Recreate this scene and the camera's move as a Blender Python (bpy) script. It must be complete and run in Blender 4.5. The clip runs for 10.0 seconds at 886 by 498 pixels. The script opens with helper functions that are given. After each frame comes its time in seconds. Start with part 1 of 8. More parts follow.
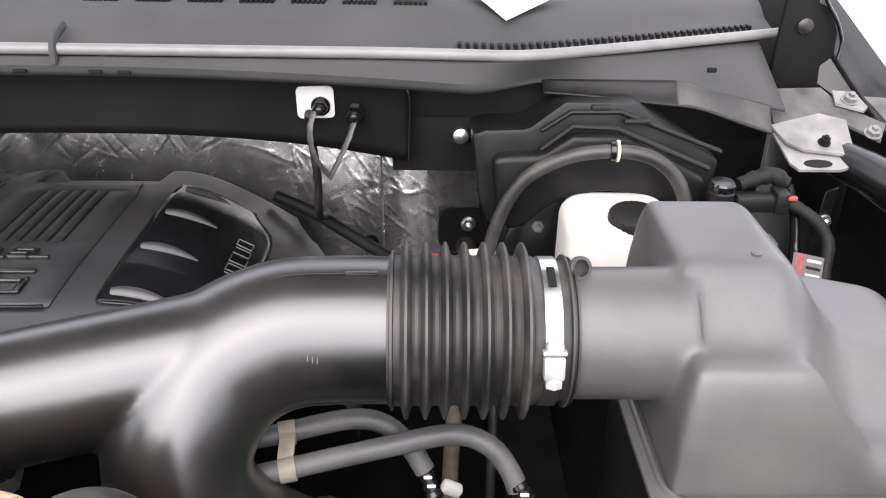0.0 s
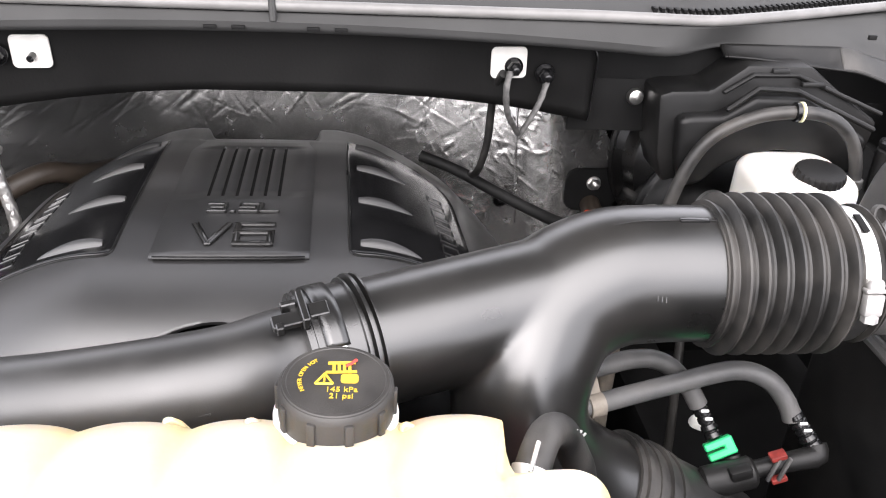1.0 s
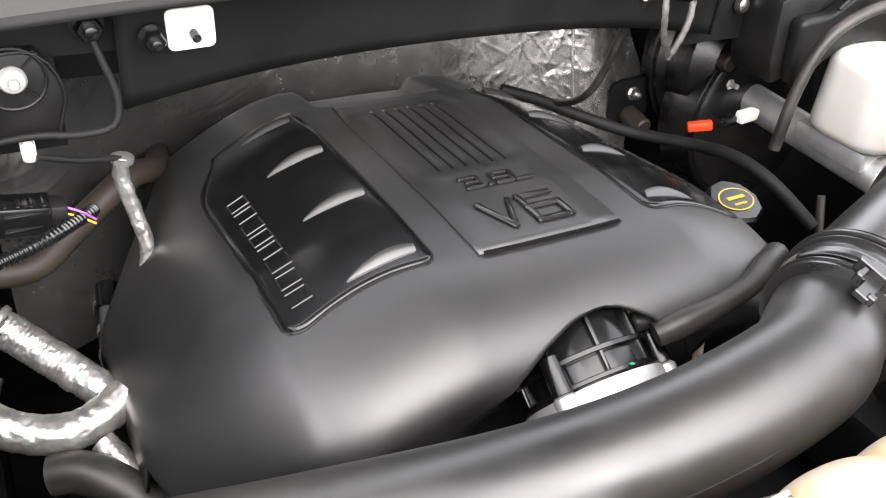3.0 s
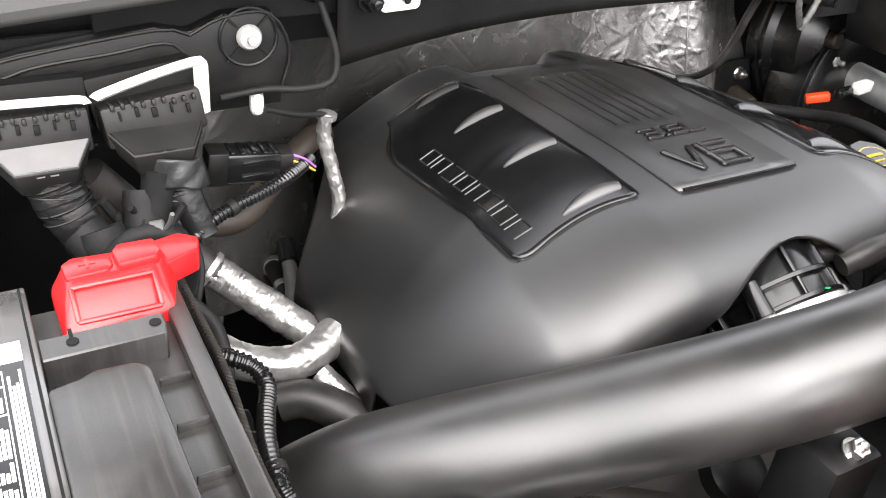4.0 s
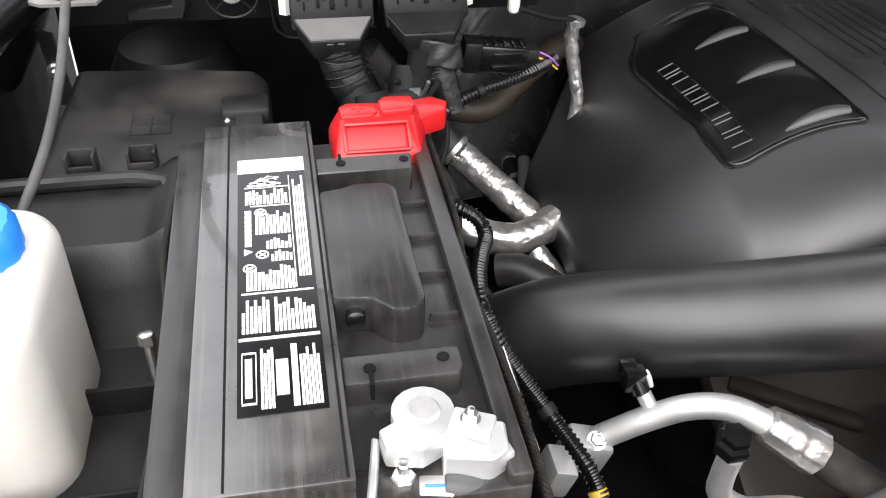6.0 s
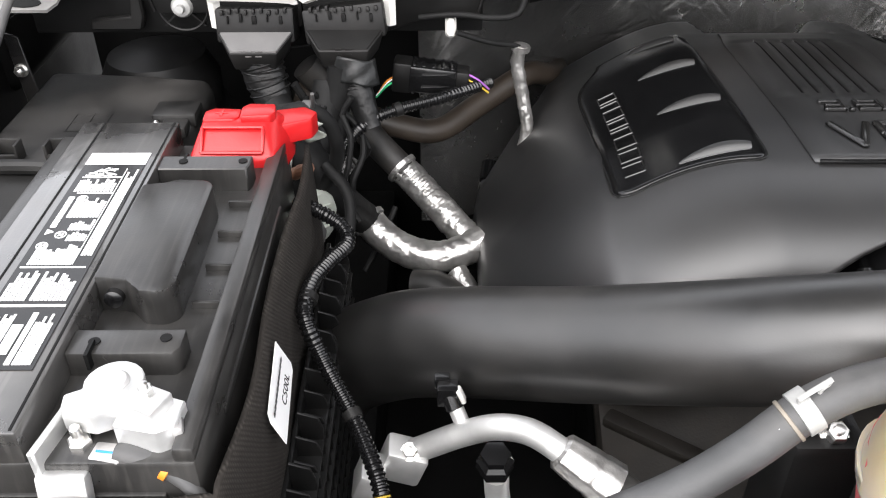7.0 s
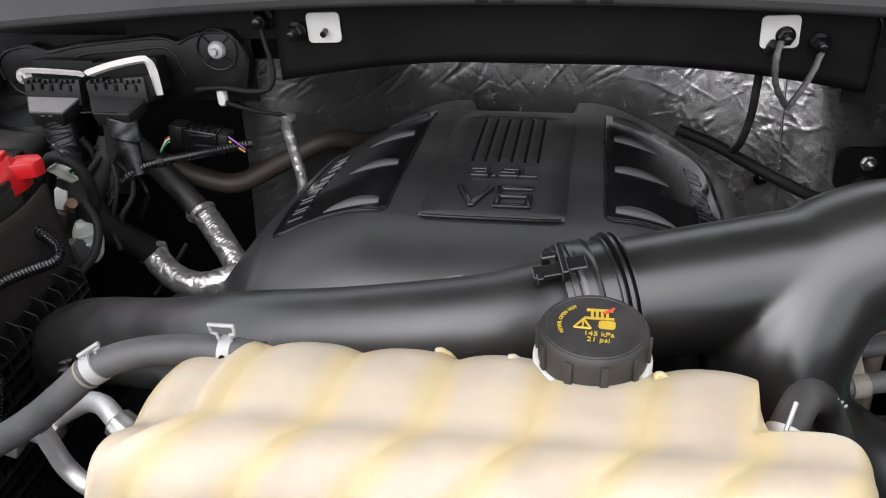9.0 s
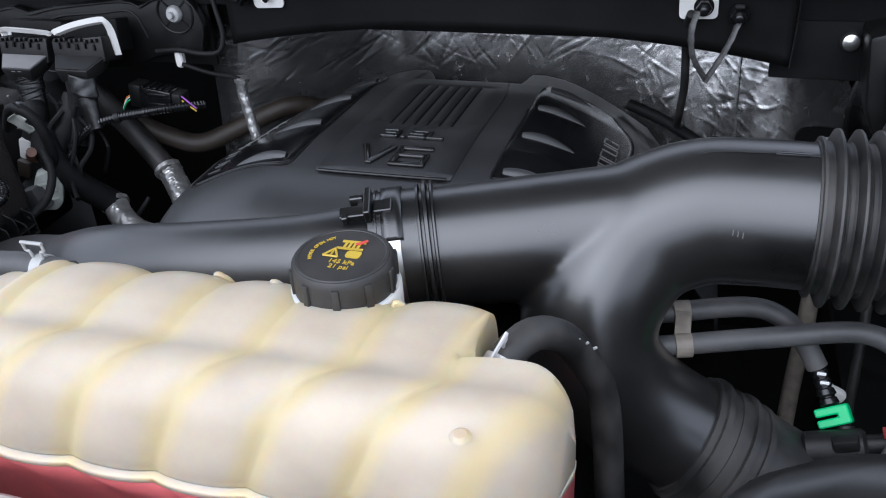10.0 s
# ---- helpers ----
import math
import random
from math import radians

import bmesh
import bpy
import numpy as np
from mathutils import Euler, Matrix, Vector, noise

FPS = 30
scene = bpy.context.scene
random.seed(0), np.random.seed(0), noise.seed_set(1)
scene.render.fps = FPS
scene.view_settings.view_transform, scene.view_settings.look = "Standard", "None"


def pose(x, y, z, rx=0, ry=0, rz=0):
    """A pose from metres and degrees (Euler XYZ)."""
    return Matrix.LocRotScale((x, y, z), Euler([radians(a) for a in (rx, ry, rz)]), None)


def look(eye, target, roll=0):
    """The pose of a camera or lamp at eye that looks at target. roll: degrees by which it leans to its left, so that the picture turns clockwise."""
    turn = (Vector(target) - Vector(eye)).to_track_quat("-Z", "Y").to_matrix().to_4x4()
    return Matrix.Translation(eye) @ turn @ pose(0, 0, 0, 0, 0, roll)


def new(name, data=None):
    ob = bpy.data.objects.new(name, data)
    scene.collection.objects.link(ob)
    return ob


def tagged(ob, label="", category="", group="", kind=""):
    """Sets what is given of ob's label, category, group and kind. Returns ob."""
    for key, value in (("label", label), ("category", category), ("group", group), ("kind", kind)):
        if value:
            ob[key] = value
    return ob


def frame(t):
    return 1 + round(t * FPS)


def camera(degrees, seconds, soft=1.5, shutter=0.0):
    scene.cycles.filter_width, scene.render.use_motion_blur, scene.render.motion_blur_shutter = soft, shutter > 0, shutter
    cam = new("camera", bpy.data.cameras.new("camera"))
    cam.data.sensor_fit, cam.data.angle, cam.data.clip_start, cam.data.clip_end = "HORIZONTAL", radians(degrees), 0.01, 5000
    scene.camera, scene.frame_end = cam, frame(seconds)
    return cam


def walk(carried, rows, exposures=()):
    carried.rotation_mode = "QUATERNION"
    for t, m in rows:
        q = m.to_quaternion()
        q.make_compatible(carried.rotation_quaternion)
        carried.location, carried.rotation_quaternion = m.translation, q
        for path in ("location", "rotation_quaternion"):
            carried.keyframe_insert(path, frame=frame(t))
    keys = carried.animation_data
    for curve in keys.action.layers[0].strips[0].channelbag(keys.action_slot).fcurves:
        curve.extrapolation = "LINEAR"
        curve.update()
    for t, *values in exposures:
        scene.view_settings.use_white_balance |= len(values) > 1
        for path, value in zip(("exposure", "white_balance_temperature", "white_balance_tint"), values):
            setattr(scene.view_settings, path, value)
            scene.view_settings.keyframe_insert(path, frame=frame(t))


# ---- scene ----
cam = camera(54.3, 10.0, soft=1.1)
METRES, EYE, TILT, LEAN, TURN = 2.3, 1.5, -27.5, -1.1, -1.4
ROWS = [
    (0.0, 0.0, 0.0, 0.0, 0.0, 0.0, -0.0),
    (0.5, -0.0715, -0.0145, -0.0017, -1.92, -1.03, -0.06),
    (1.0, -0.1377, -0.0133, -0.0066, -5.11, -2.09, 0.12),
    (1.5, -0.1987, 0.0135, -0.0008, -7.45, -2.65, 1.16),
    (2.0, -0.2541, 0.0376, 0.0075, -11.94, -3.2, 3.91),
    (3.5, -0.4187, 0.08, 0.0216, -27.86, -8.52, 10.0),
    (4.0, -0.4518, 0.0827, 0.0207, -25.59, -8.8, 9.16),
    (4.5, -0.4811, 0.0808, 0.0203, -19.63, -9.25, 8.05),
    (5.0, -0.4875, 0.0716, 0.0123, -15.55, -10.79, 7.05),
    (6.5, -0.3987, 0.0289, -0.0031, -1.51, -9.62, 1.7),
    (7.0, -0.356, 0.0243, -0.0089, 1.65, -8.04, 0.63),
    (7.5, -0.3218, -0.005, -0.0097, 5.14, -5.29, -0.66),
    (8.0, -0.2709, -0.0399, -0.0187, 9.41, -3.56, -2.62),
    (8.5, -0.213, -0.0461, -0.0199, 10.28, -3.04, -1.9),
    (9.0, -0.1425, -0.0272, -0.0147, 10.96, -3.44, -2.08),
    (9.5, -0.0886, -0.0205, -0.0224, 14.12, -4.46, -3.68),
    (10.0, -0.0494, -0.02, -0.0248, 17.18, -4.39, -4.29),
]
EXPOSURES = [(0.0, 2.08, 6450, 16), (0.5, 2.26, 6480, 15), (1.0, 2.25, 6500, 15), (2.0, 2.3, 6550, 14), (3.5, 2.68, 6600, 12), (4.5, 2.68, 6600, 11), (5.0, 2.18, 6550, 11), (6.5, 1.7, 6500, 12), (7.2, 1.82, 6480, 11), (8.0, 1.82, 6460, 10), (9.0, 1.07, 6300, 13), (9.5, 0.87, 5900, 13), (10.0, 0.92, 5600, 12)]
EDGES = [
    (2.2, look((-0.625, 0.112, 1.465), (-0.057, 1.744, 0.458), 4.5)),
    (3.3, look((-0.915, 0.233, 1.475), (0.004, 1.598, 0.338), 6.1)),
    (5.2, look((-1.113, 0.172, 1.426), (-0.601, 1.675, 0.210), 2.0)),
    (6.3, look((-0.978, 0.088, 1.446), (-0.780, 1.665, 0.231), 1.3)),
]
walk(cam, sorted([(t, pose(0, 0, EYE, TILT, LEAN, TURN) @ pose(METRES * x, METRES * y, METRES * z, 90 + pitch, roll, yaw)) for t, x, y, z, yaw, pitch, roll in ROWS] + EDGES, key=lambda row: row[0]), EXPOSURES)

# ---- daylight ----
SUN_UP, SUN_SIDE = 48.0, 195.0
world = bpy.data.worlds.new("overcast_sky")
scene.world = world
world.use_nodes = True
wn = world.node_tree
sky = wn.nodes.new("ShaderNodeTexSky")
sky.sky_type = "NISHITA"
sky.sun_disc = False
sky.sun_elevation, sky.sun_rotation = radians(SUN_UP), radians(SUN_SIDE)
sky.dust_density, sky.air_density = 3.0, 1.0
pale = wn.nodes.new("ShaderNodeHueSaturation")
pale.inputs["Saturation"].default_value = 0.25
wn.links.new(sky.outputs[0], pale.inputs["Color"])
veil = wn.nodes.new("ShaderNodeMix")
veil.data_type = "RGBA"
veil.inputs[0].default_value = 0.6
veil.inputs[7].default_value = (7.6, 7.7, 8.0, 1.0)
wn.links.new(pale.outputs[0], veil.inputs[6])
wn.links.new(veil.outputs[2], wn.nodes["Background"].inputs["Color"])
wn.nodes["Background"].inputs["Strength"].default_value = 0.12
sun = new("sun", bpy.data.lights.new("sun", "SUN"))
sun.data.energy, sun.data.angle, sun.data.color = 1.35, radians(84), (1.0, 0.97, 0.93)
sun.matrix_world = look((0, 0, 10), (math.sin(radians(SUN_SIDE)) * -10 / math.tan(radians(SUN_UP)), math.cos(radians(SUN_SIDE)) * -10 / math.tan(radians(SUN_UP)), 0))


# ---- materials ----
def surface(name, color, rough=0.5, metal=0.0, vary=0.25, scale=30.0, bump=0.1, fine=400.0, spec=0.5, dust=0.0, dust_color=(0.32, 0.29, 0.26), wrinkle=0.0, sss=0.0, coat=0.0, ior=1.5):
    """A worn surface: base colour mottled at two scales, fine relief, gloss that varies, and dust in patches."""
    m = bpy.data.materials.new(name)
    m.use_nodes = True
    n, k = m.node_tree.nodes, m.node_tree.links
    p = n["Principled BSDF"]
    p.inputs["Metallic"].default_value = metal
    p.inputs["Specular IOR Level"].default_value = spec
    p.inputs["Coat Weight"].default_value = coat
    p.inputs["IOR"].default_value = ior
    at = n.new("ShaderNodeTexCoord").outputs["Object"]

    def cloud(size, detail=4.0):
        t = n.new("ShaderNodeTexNoise")
        t.inputs["Scale"].default_value, t.inputs["Detail"].default_value = size, detail
        k.new(at, t.inputs["Vector"])
        return t.outputs["Fac"]

    def ramp(fac, a, b, lo, hi):
        r = n.new("ShaderNodeMapRange")
        for i, v in enumerate((a, b, lo, hi)):
            r.inputs[i + 1].default_value = v
        k.new(fac, r.inputs[0])
        return r.outputs[0]

    def mix(fac, a, b):
        x = n.new("ShaderNodeMix")
        x.data_type = "RGBA"
        for socket, v in ((x.inputs[0], fac), (x.inputs[6], a), (x.inputs[7], b)):
            if isinstance(v, (tuple, float)):
                socket.default_value = v if isinstance(v, float) else (*v, 1.0)
            else:
                k.new(v, socket)
        return x.outputs[2]

    big, small = cloud(scale), cloud(fine, 2.0)
    dark = tuple(c * (1 - vary) for c in color)
    light = tuple(min(1.0, c * (1 + vary)) for c in color)
    tint = mix(ramp(big, 0.3, 0.7, 0.0, 1.0), dark, light)
    rough_out = ramp(big, 0.3, 0.7, max(0.02, rough * (1 - 0.25 * vary)), min(1.0, rough * (1 + 0.5 * vary)))
    if dust:
        patch = ramp(cloud(scale * 0.35, 8.0), 0.42, 0.72, 0.0, dust)
        tint = mix(patch, tint, dust_color)
        add = n.new("ShaderNodeMath")
        add.operation = "ADD"
        k.new(rough_out, add.inputs[0])
        k.new(patch, add.inputs[1])
        add.use_clamp = True
        rough_out = add.outputs[0]
    k.new(tint, p.inputs["Base Color"])
    k.new(rough_out, p.inputs["Roughness"])
    normal = None
    for fac, strength, dist in ((small, bump, 0.0004), (cloud(scale * 0.8, 3.0), wrinkle, 0.006)):
        if strength:
            b = n.new("ShaderNodeBump")
            b.inputs["Strength"].default_value, b.inputs["Distance"].default_value = strength, dist
            k.new(fac, b.inputs["Height"])
            if normal:
                k.new(normal, b.inputs["Normal"])
            normal = b.outputs["Normal"]
    if normal:
        k.new(normal, p.inputs["Normal"])
    if sss:
        p.inputs["Subsurface Weight"].default_value = sss
        p.inputs["Subsurface Radius"].default_value = (0.02, 0.012, 0.006)
        p.inputs["Subsurface Scale"].default_value = 0.6
    return m


PLASTIC = surface("satin_black_plastic", (0.006, 0.0059, 0.0057), 0.28, spec=1.0, vary=0.2, scale=25, bump=0.10, fine=900, dust=0.03)
PIPE = surface("dull_black_pipe_plastic", (0.009, 0.0088, 0.0086), 0.36, spec=0.95, vary=0.3, scale=25, bump=0.1, fine=700, dust=0.05)
COVER = surface("grained_black_plastic", (0.0075, 0.0075, 0.0078), 0.42, spec=1.0, vary=0.2, scale=14, bump=0.15, fine=1500, dust=0.03)
GLOSSY = surface("glossy_black_plastic", (0.005, 0.005, 0.0053), 0.2, vary=0.2, scale=40, bump=0.05)
MATTE = surface("matte_black_plastic", (0.006, 0.006, 0.006), 0.42, vary=0.3, scale=30, bump=0.3, fine=700, dust=0.02, spec=0.25)
DUSTY = surface("scuffed_black_plastic", (0.018, 0.0174, 0.0168), 0.28, vary=0.2, scale=60, bump=0.15, fine=600, dust=0.16, dust_color=(0.10, 0.094, 0.087), spec=0.6, wrinkle=0.02)
LIDBLACK = surface("dull_black_fuse_lid", (0.011, 0.0108, 0.0105), 0.38, vary=0.35, scale=35, bump=0.35, fine=600, dust=0.40, dust_color=(0.085, 0.079, 0.073), spec=0.5)
RIDGE = surface("polished_black_lid", (0.026, 0.0252, 0.0244), 0.23, vary=0.35, scale=40, bump=0.2, fine=500, dust=0.30, dust_color=(0.17, 0.16, 0.148), spec=1.0, wrinkle=0.03, coat=0.6, ior=1.6)
FUSEBLACK = surface("dull_black_lid_plastic", (0.010, 0.0098, 0.0096), 0.40, vary=0.35, scale=35, bump=0.35, fine=600, dust=0.15, dust_color=(0.06, 0.057, 0.052), spec=0.4)
BOXGREY = surface("worn_charcoal_plastic", (0.058, 0.0572, 0.0565), 0.36, vary=0.15, scale=16, bump=0.45, fine=1200, dust=0.12)
BRAID = surface("dark_tinned_braid", (0.055, 0.054, 0.052), 0.42, metal=0.3, vary=0.4, scale=200, bump=0.8, fine=900)
CAPBLACK = surface("worn_black_cap_plastic", (0.021, 0.0195, 0.018), 0.42, vary=0.3, scale=60, bump=0.3, fine=700, dust=0.12, dust_color=(0.12, 0.11, 0.10))
RUBBER = surface("black_rubber", (0.012, 0.0117, 0.0112), 0.45, vary=0.3, scale=60, bump=0.25, fine=500, dust=0.12)
GREYRUBBER = surface("grey_rubber", (0.050, 0.0505, 0.0515), 0.5, vary=0.2, scale=50, bump=0.25, fine=600, dust=0.15)
PAINT = surface("black_body_paint", (0.004, 0.004, 0.0042), 0.25, vary=0.2, scale=20, bump=0.05, dust=0.04)
SCREENGLASS = surface("dark_windscreen_glass", (0.01, 0.011, 0.012), 0.03, vary=0.1, scale=5, bump=0.0)
DEEP = surface("grimy_black_steel", (0.0055, 0.0055, 0.0055), 0.65, vary=0.4, scale=20, bump=0.3, spec=0.18)
COWL = surface("weathered_grey_plastic", (0.046, 0.046, 0.0455), 0.7, spec=0.15, vary=0.12, scale=12, bump=0.3, fine=800, dust=0.2, dust_color=(0.085, 0.085, 0.083))
SEAL = surface("pale_rubber_seal", (0.150, 0.147, 0.143), 0.45, vary=0.15, scale=30, bump=0.2)
FOIL = surface("crinkled_foil", (0.46, 0.455, 0.447), 0.25, metal=0.82, vary=0.25, scale=30, bump=0.4, fine=300, wrinkle=0.10)
SOFTBLACK = surface("soft_black_shield", (0.0046, 0.0045, 0.0044), 0.6, vary=0.3, scale=20, bump=0.4, fine=300, spec=0.13)
FOILWRAP = surface("silver_foil_sleeve", (0.53, 0.52, 0.505), 0.31, metal=0.85, vary=0.25, scale=70, bump=0.5, fine=420, wrinkle=0.10)
STEEL = surface("bright_steel", (0.68, 0.67, 0.65), 0.3, metal=1.0, vary=0.15, scale=60, bump=0.1)
ALU = surface("cast_aluminium", (0.68, 0.68, 0.67), 0.48, metal=0.8, vary=0.12, scale=50, bump=0.2)
BRACE = surface("bare_grey_steel", (0.18, 0.177, 0.171), 0.4, metal=0.5, vary=0.3, scale=40, bump=0.3, fine=400, dust=0.15)
HINGE = surface("dull_grey_steel", (0.060, 0.0595, 0.058), 0.45, metal=0.4, vary=0.4, scale=50, bump=0.4, fine=400, dust=0.15)
ZINC = surface("dull_zinc", (0.50, 0.49, 0.48), 0.45, metal=0.6, vary=0.2, scale=60, bump=0.2)
WHITE = surface("white_plastic", (0.60, 0.59, 0.56), 0.4, vary=0.08, scale=40, bump=0.08)
NUTWHITE = surface("greyed_white_plastic", (0.33, 0.33, 0.32), 0.45, vary=0.15, scale=60, bump=0.3)
MILK = surface("milky_plastic", (0.62, 0.60, 0.56), 0.4, vary=0.06, scale=20, bump=0.08, sss=0.25)
TANK = surface("yellowed_translucent_plastic", (0.47, 0.395, 0.305), 0.42, vary=0.12, scale=18, bump=0.12, fine=500, sss=0.85)
tn, tk = TANK.node_tree.nodes, TANK.node_tree.links
sep = tn.new("ShaderNodeSeparateXYZ")
tk.new(tn.new("ShaderNodeTexCoord").outputs["Object"], sep.inputs[0])
lobe = tn.new("ShaderNodeMath")
lobe.operation, lobe.inputs[1].default_value, lobe.inputs[2].default_value = "MULTIPLY_ADD", 2 * math.pi / 0.0614, 0.536 * 2 * math.pi / 0.0614
lean = tn.new("ShaderNodeMapRange")
for i, v in enumerate((0.255, 0.297, 0.030, 0.0)):
    lean.inputs[i + 1].default_value = v
tk.new(sep.outputs[1], lean.inputs[0])
slant = tn.new("ShaderNodeMath")
slant.operation = "ADD"
tk.new(sep.outputs[0], slant.inputs[0])
tk.new(lean.outputs[0], slant.inputs[1])
for axis, stops in ((1, (0.300, 0.370, 0.0, -0.011)), (2, (1.086, 1.155, 0.028, 0.0))):
    lean = tn.new("ShaderNodeMapRange")
    for i, v in enumerate(stops):
        lean.inputs[i + 1].default_value = v
    tk.new(sep.outputs[axis], lean.inputs[0])
    more = tn.new("ShaderNodeMath")
    more.operation = "ADD"
    tk.new(slant.outputs[0], more.inputs[0])
    tk.new(lean.outputs[0], more.inputs[1])
    slant = more
tk.new(slant.outputs[0], lobe.inputs[0])
wave = tn.new("ShaderNodeMath")
wave.operation = "COSINE"
tk.new(lobe.outputs[0], wave.inputs[0])
span = tn.new("ShaderNodeMapRange")
for i, v in enumerate((0.0, 1.0, 0.0, 0.68)):
    span.inputs[i + 1].default_value = v
tk.new(wave.outputs[0], span.inputs[0])
amber = tn.new("ShaderNodeMix")
amber.data_type = "RGBA"
amber.inputs[7].default_value = (0.53, 0.41, 0.20, 1.0)
base_link = tn["Principled BSDF"].inputs["Base Color"].links[0]
tk.new(base_link.from_socket, amber.inputs[6])
tk.new(span.outputs[0], amber.inputs[0])
tk.new(amber.outputs[2], tn["Principled BSDF"].inputs["Base Color"])
AMBER = surface("amber_plastic", (0.46, 0.26, 0.14), 0.4, vary=0.15, scale=40, bump=0.1)
DARKRED = surface("dark_red_print", (0.16, 0.02, 0.016), 0.45, vary=0.4, scale=200, bump=0.1)
COOLANT = surface("red_stained_plastic", (0.55, 0.12, 0.12), 0.35, vary=0.2, scale=20, bump=0.1, sss=0.2)
RED = surface("red_plastic", (0.47, 0.011, 0.013), 0.3, vary=0.12, scale=30, bump=0.12)
ORANGERED = surface("orange_red_plastic", (0.62, 0.05, 0.012), 0.35, vary=0.12, scale=30, bump=0.1)
GREEN = surface("green_plastic", (0.015, 0.44, 0.15), 0.4, vary=0.1, bump=0.05)
ORANGE = surface("orange_tape", (0.65, 0.22, 0.02), 0.5, vary=0.1)
PALE = surface("pale_yellow_mark", (0.75, 0.72, 0.45), 0.5, vary=0.08)
YELLOW = surface("yellow_print", (0.48, 0.33, 0.03), 0.5, vary=0.08, bump=0.0)
PRINT = surface("white_print", (0.8, 0.8, 0.8), 0.5, vary=0.05, bump=0.0)
REDPRINT = surface("red_print", (0.5, 0.04, 0.03), 0.5, vary=0.05, bump=0.0)
FELT = surface("brown_black_felt", (0.030, 0.0255, 0.0215), 0.9, vary=0.3, scale=60, bump=0.9, fine=900, spec=0.2)


def weave(m, period, dark, light):
    """Crossed threads at the given spacing, in colour and relief."""
    n, k = m.node_tree.nodes, m.node_tree.links
    p = n["Principled BSDF"]
    at = n.new("ShaderNodeTexCoord").outputs["Object"]
    fac = None
    for axis in ("DIAGONAL", "Z"):
        w = n.new("ShaderNodeTexWave")
        w.wave_type, w.bands_direction = "BANDS", axis
        w.inputs["Scale"].default_value = 2 * math.pi / (20 * period)
        w.inputs["Distortion"].default_value = 0.6
        w.inputs["Detail Scale"].default_value = 30.0
        k.new(at, w.inputs["Vector"])
        if fac is None:
            fac = w.outputs["Fac"]
        else:
            x = n.new("ShaderNodeMath")
            x.operation = "MULTIPLY"
            k.new(fac, x.inputs[0])
            k.new(w.outputs["Fac"], x.inputs[1])
            fac = x.outputs[0]
    c = n.new("ShaderNodeMix")
    c.data_type = "RGBA"
    c.inputs[6].default_value, c.inputs[7].default_value = (*dark, 1), (*light, 1)
    k.new(fac, c.inputs[0])
    k.new(c.outputs[2], p.inputs["Base Color"])
    b = n.new("ShaderNodeBump")
    b.inputs["Strength"].default_value, b.inputs["Distance"].default_value = 0.7, 0.001
    k.new(fac, b.inputs["Height"])
    k.new(b.outputs["Normal"], p.inputs["Normal"])


weave(FELT, 0.0020, (0.019, 0.0165, 0.0145), (0.046, 0.041, 0.036))


def shaded(m, x0, x1, color):
    """Paints shade into a metal's colour, full at x0 and gone at x1."""
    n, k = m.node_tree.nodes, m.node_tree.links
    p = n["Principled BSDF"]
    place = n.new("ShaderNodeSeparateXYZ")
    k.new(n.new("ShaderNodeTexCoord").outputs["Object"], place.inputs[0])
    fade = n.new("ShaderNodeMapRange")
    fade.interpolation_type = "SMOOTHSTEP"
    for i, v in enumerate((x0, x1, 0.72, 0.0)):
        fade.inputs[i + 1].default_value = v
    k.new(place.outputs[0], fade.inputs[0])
    shade_mix = n.new("ShaderNodeMix")
    shade_mix.data_type = "RGBA"
    shade_mix.inputs[7].default_value = (*color, 1.0)
    k.new(p.inputs["Base Color"].links[0].from_socket, shade_mix.inputs[6])
    k.new(fade.outputs[0], shade_mix.inputs[0])
    k.new(shade_mix.outputs[2], p.inputs["Base Color"])


def scuffed(m, color, amount):
    """Long faint scratches and smears that run along y."""
    n, k = m.node_tree.nodes, m.node_tree.links
    p = n["Principled BSDF"]
    way = n.new("ShaderNodeMapping")
    way.inputs["Scale"].default_value = (260, 9, 30)
    k.new(n.new("ShaderNodeTexCoord").outputs["Object"], way.inputs["Vector"])
    t = n.new("ShaderNodeTexNoise")
    t.inputs["Scale"].default_value, t.inputs["Detail"].default_value = 1.0, 6.0
    k.new(way.outputs[0], t.inputs["Vector"])
    r = n.new("ShaderNodeMapRange")
    for i, v in enumerate((0.5, 0.72, 0.0, amount)):
        r.inputs[i + 1].default_value = v
    k.new(t.outputs["Fac"], r.inputs[0])
    x = n.new("ShaderNodeMix")
    x.data_type = "RGBA"
    x.inputs[7].default_value = (*color, 1.0)
    k.new(p.inputs["Base Color"].links[0].from_socket, x.inputs[6])
    k.new(r.outputs[0], x.inputs[0])
    k.new(x.outputs[2], p.inputs["Base Color"])


scuffed(RIDGE, (0.15, 0.143, 0.133), 0.35)
scuffed(DUSTY, (0.08, 0.076, 0.07), 0.25)
# the foil's left part lies in shade, which is put into its colour here
shaded(FOIL, -0.56, -0.26, (0.105, 0.105, 0.103))
SHINYTAPE = surface("shiny_black_tape", (0.006, 0.006, 0.006), 0.34, vary=0.3, scale=60, bump=0.6, fine=160, wrinkle=0.3, spec=0.3)
TAPE = surface("black_cloth_tape", (0.008, 0.008, 0.008), 0.6, vary=0.3, scale=80, bump=0.6, fine=300, spec=0.2)
STRAP = surface("tan_cloth", (0.19, 0.165, 0.135), 0.6, vary=0.25, scale=80, bump=0.6, fine=500)
BROWN = surface("dusty_brown_plastic", (0.014, 0.0115, 0.009), 0.55, vary=0.4, scale=30, bump=0.4, dust=0.08)
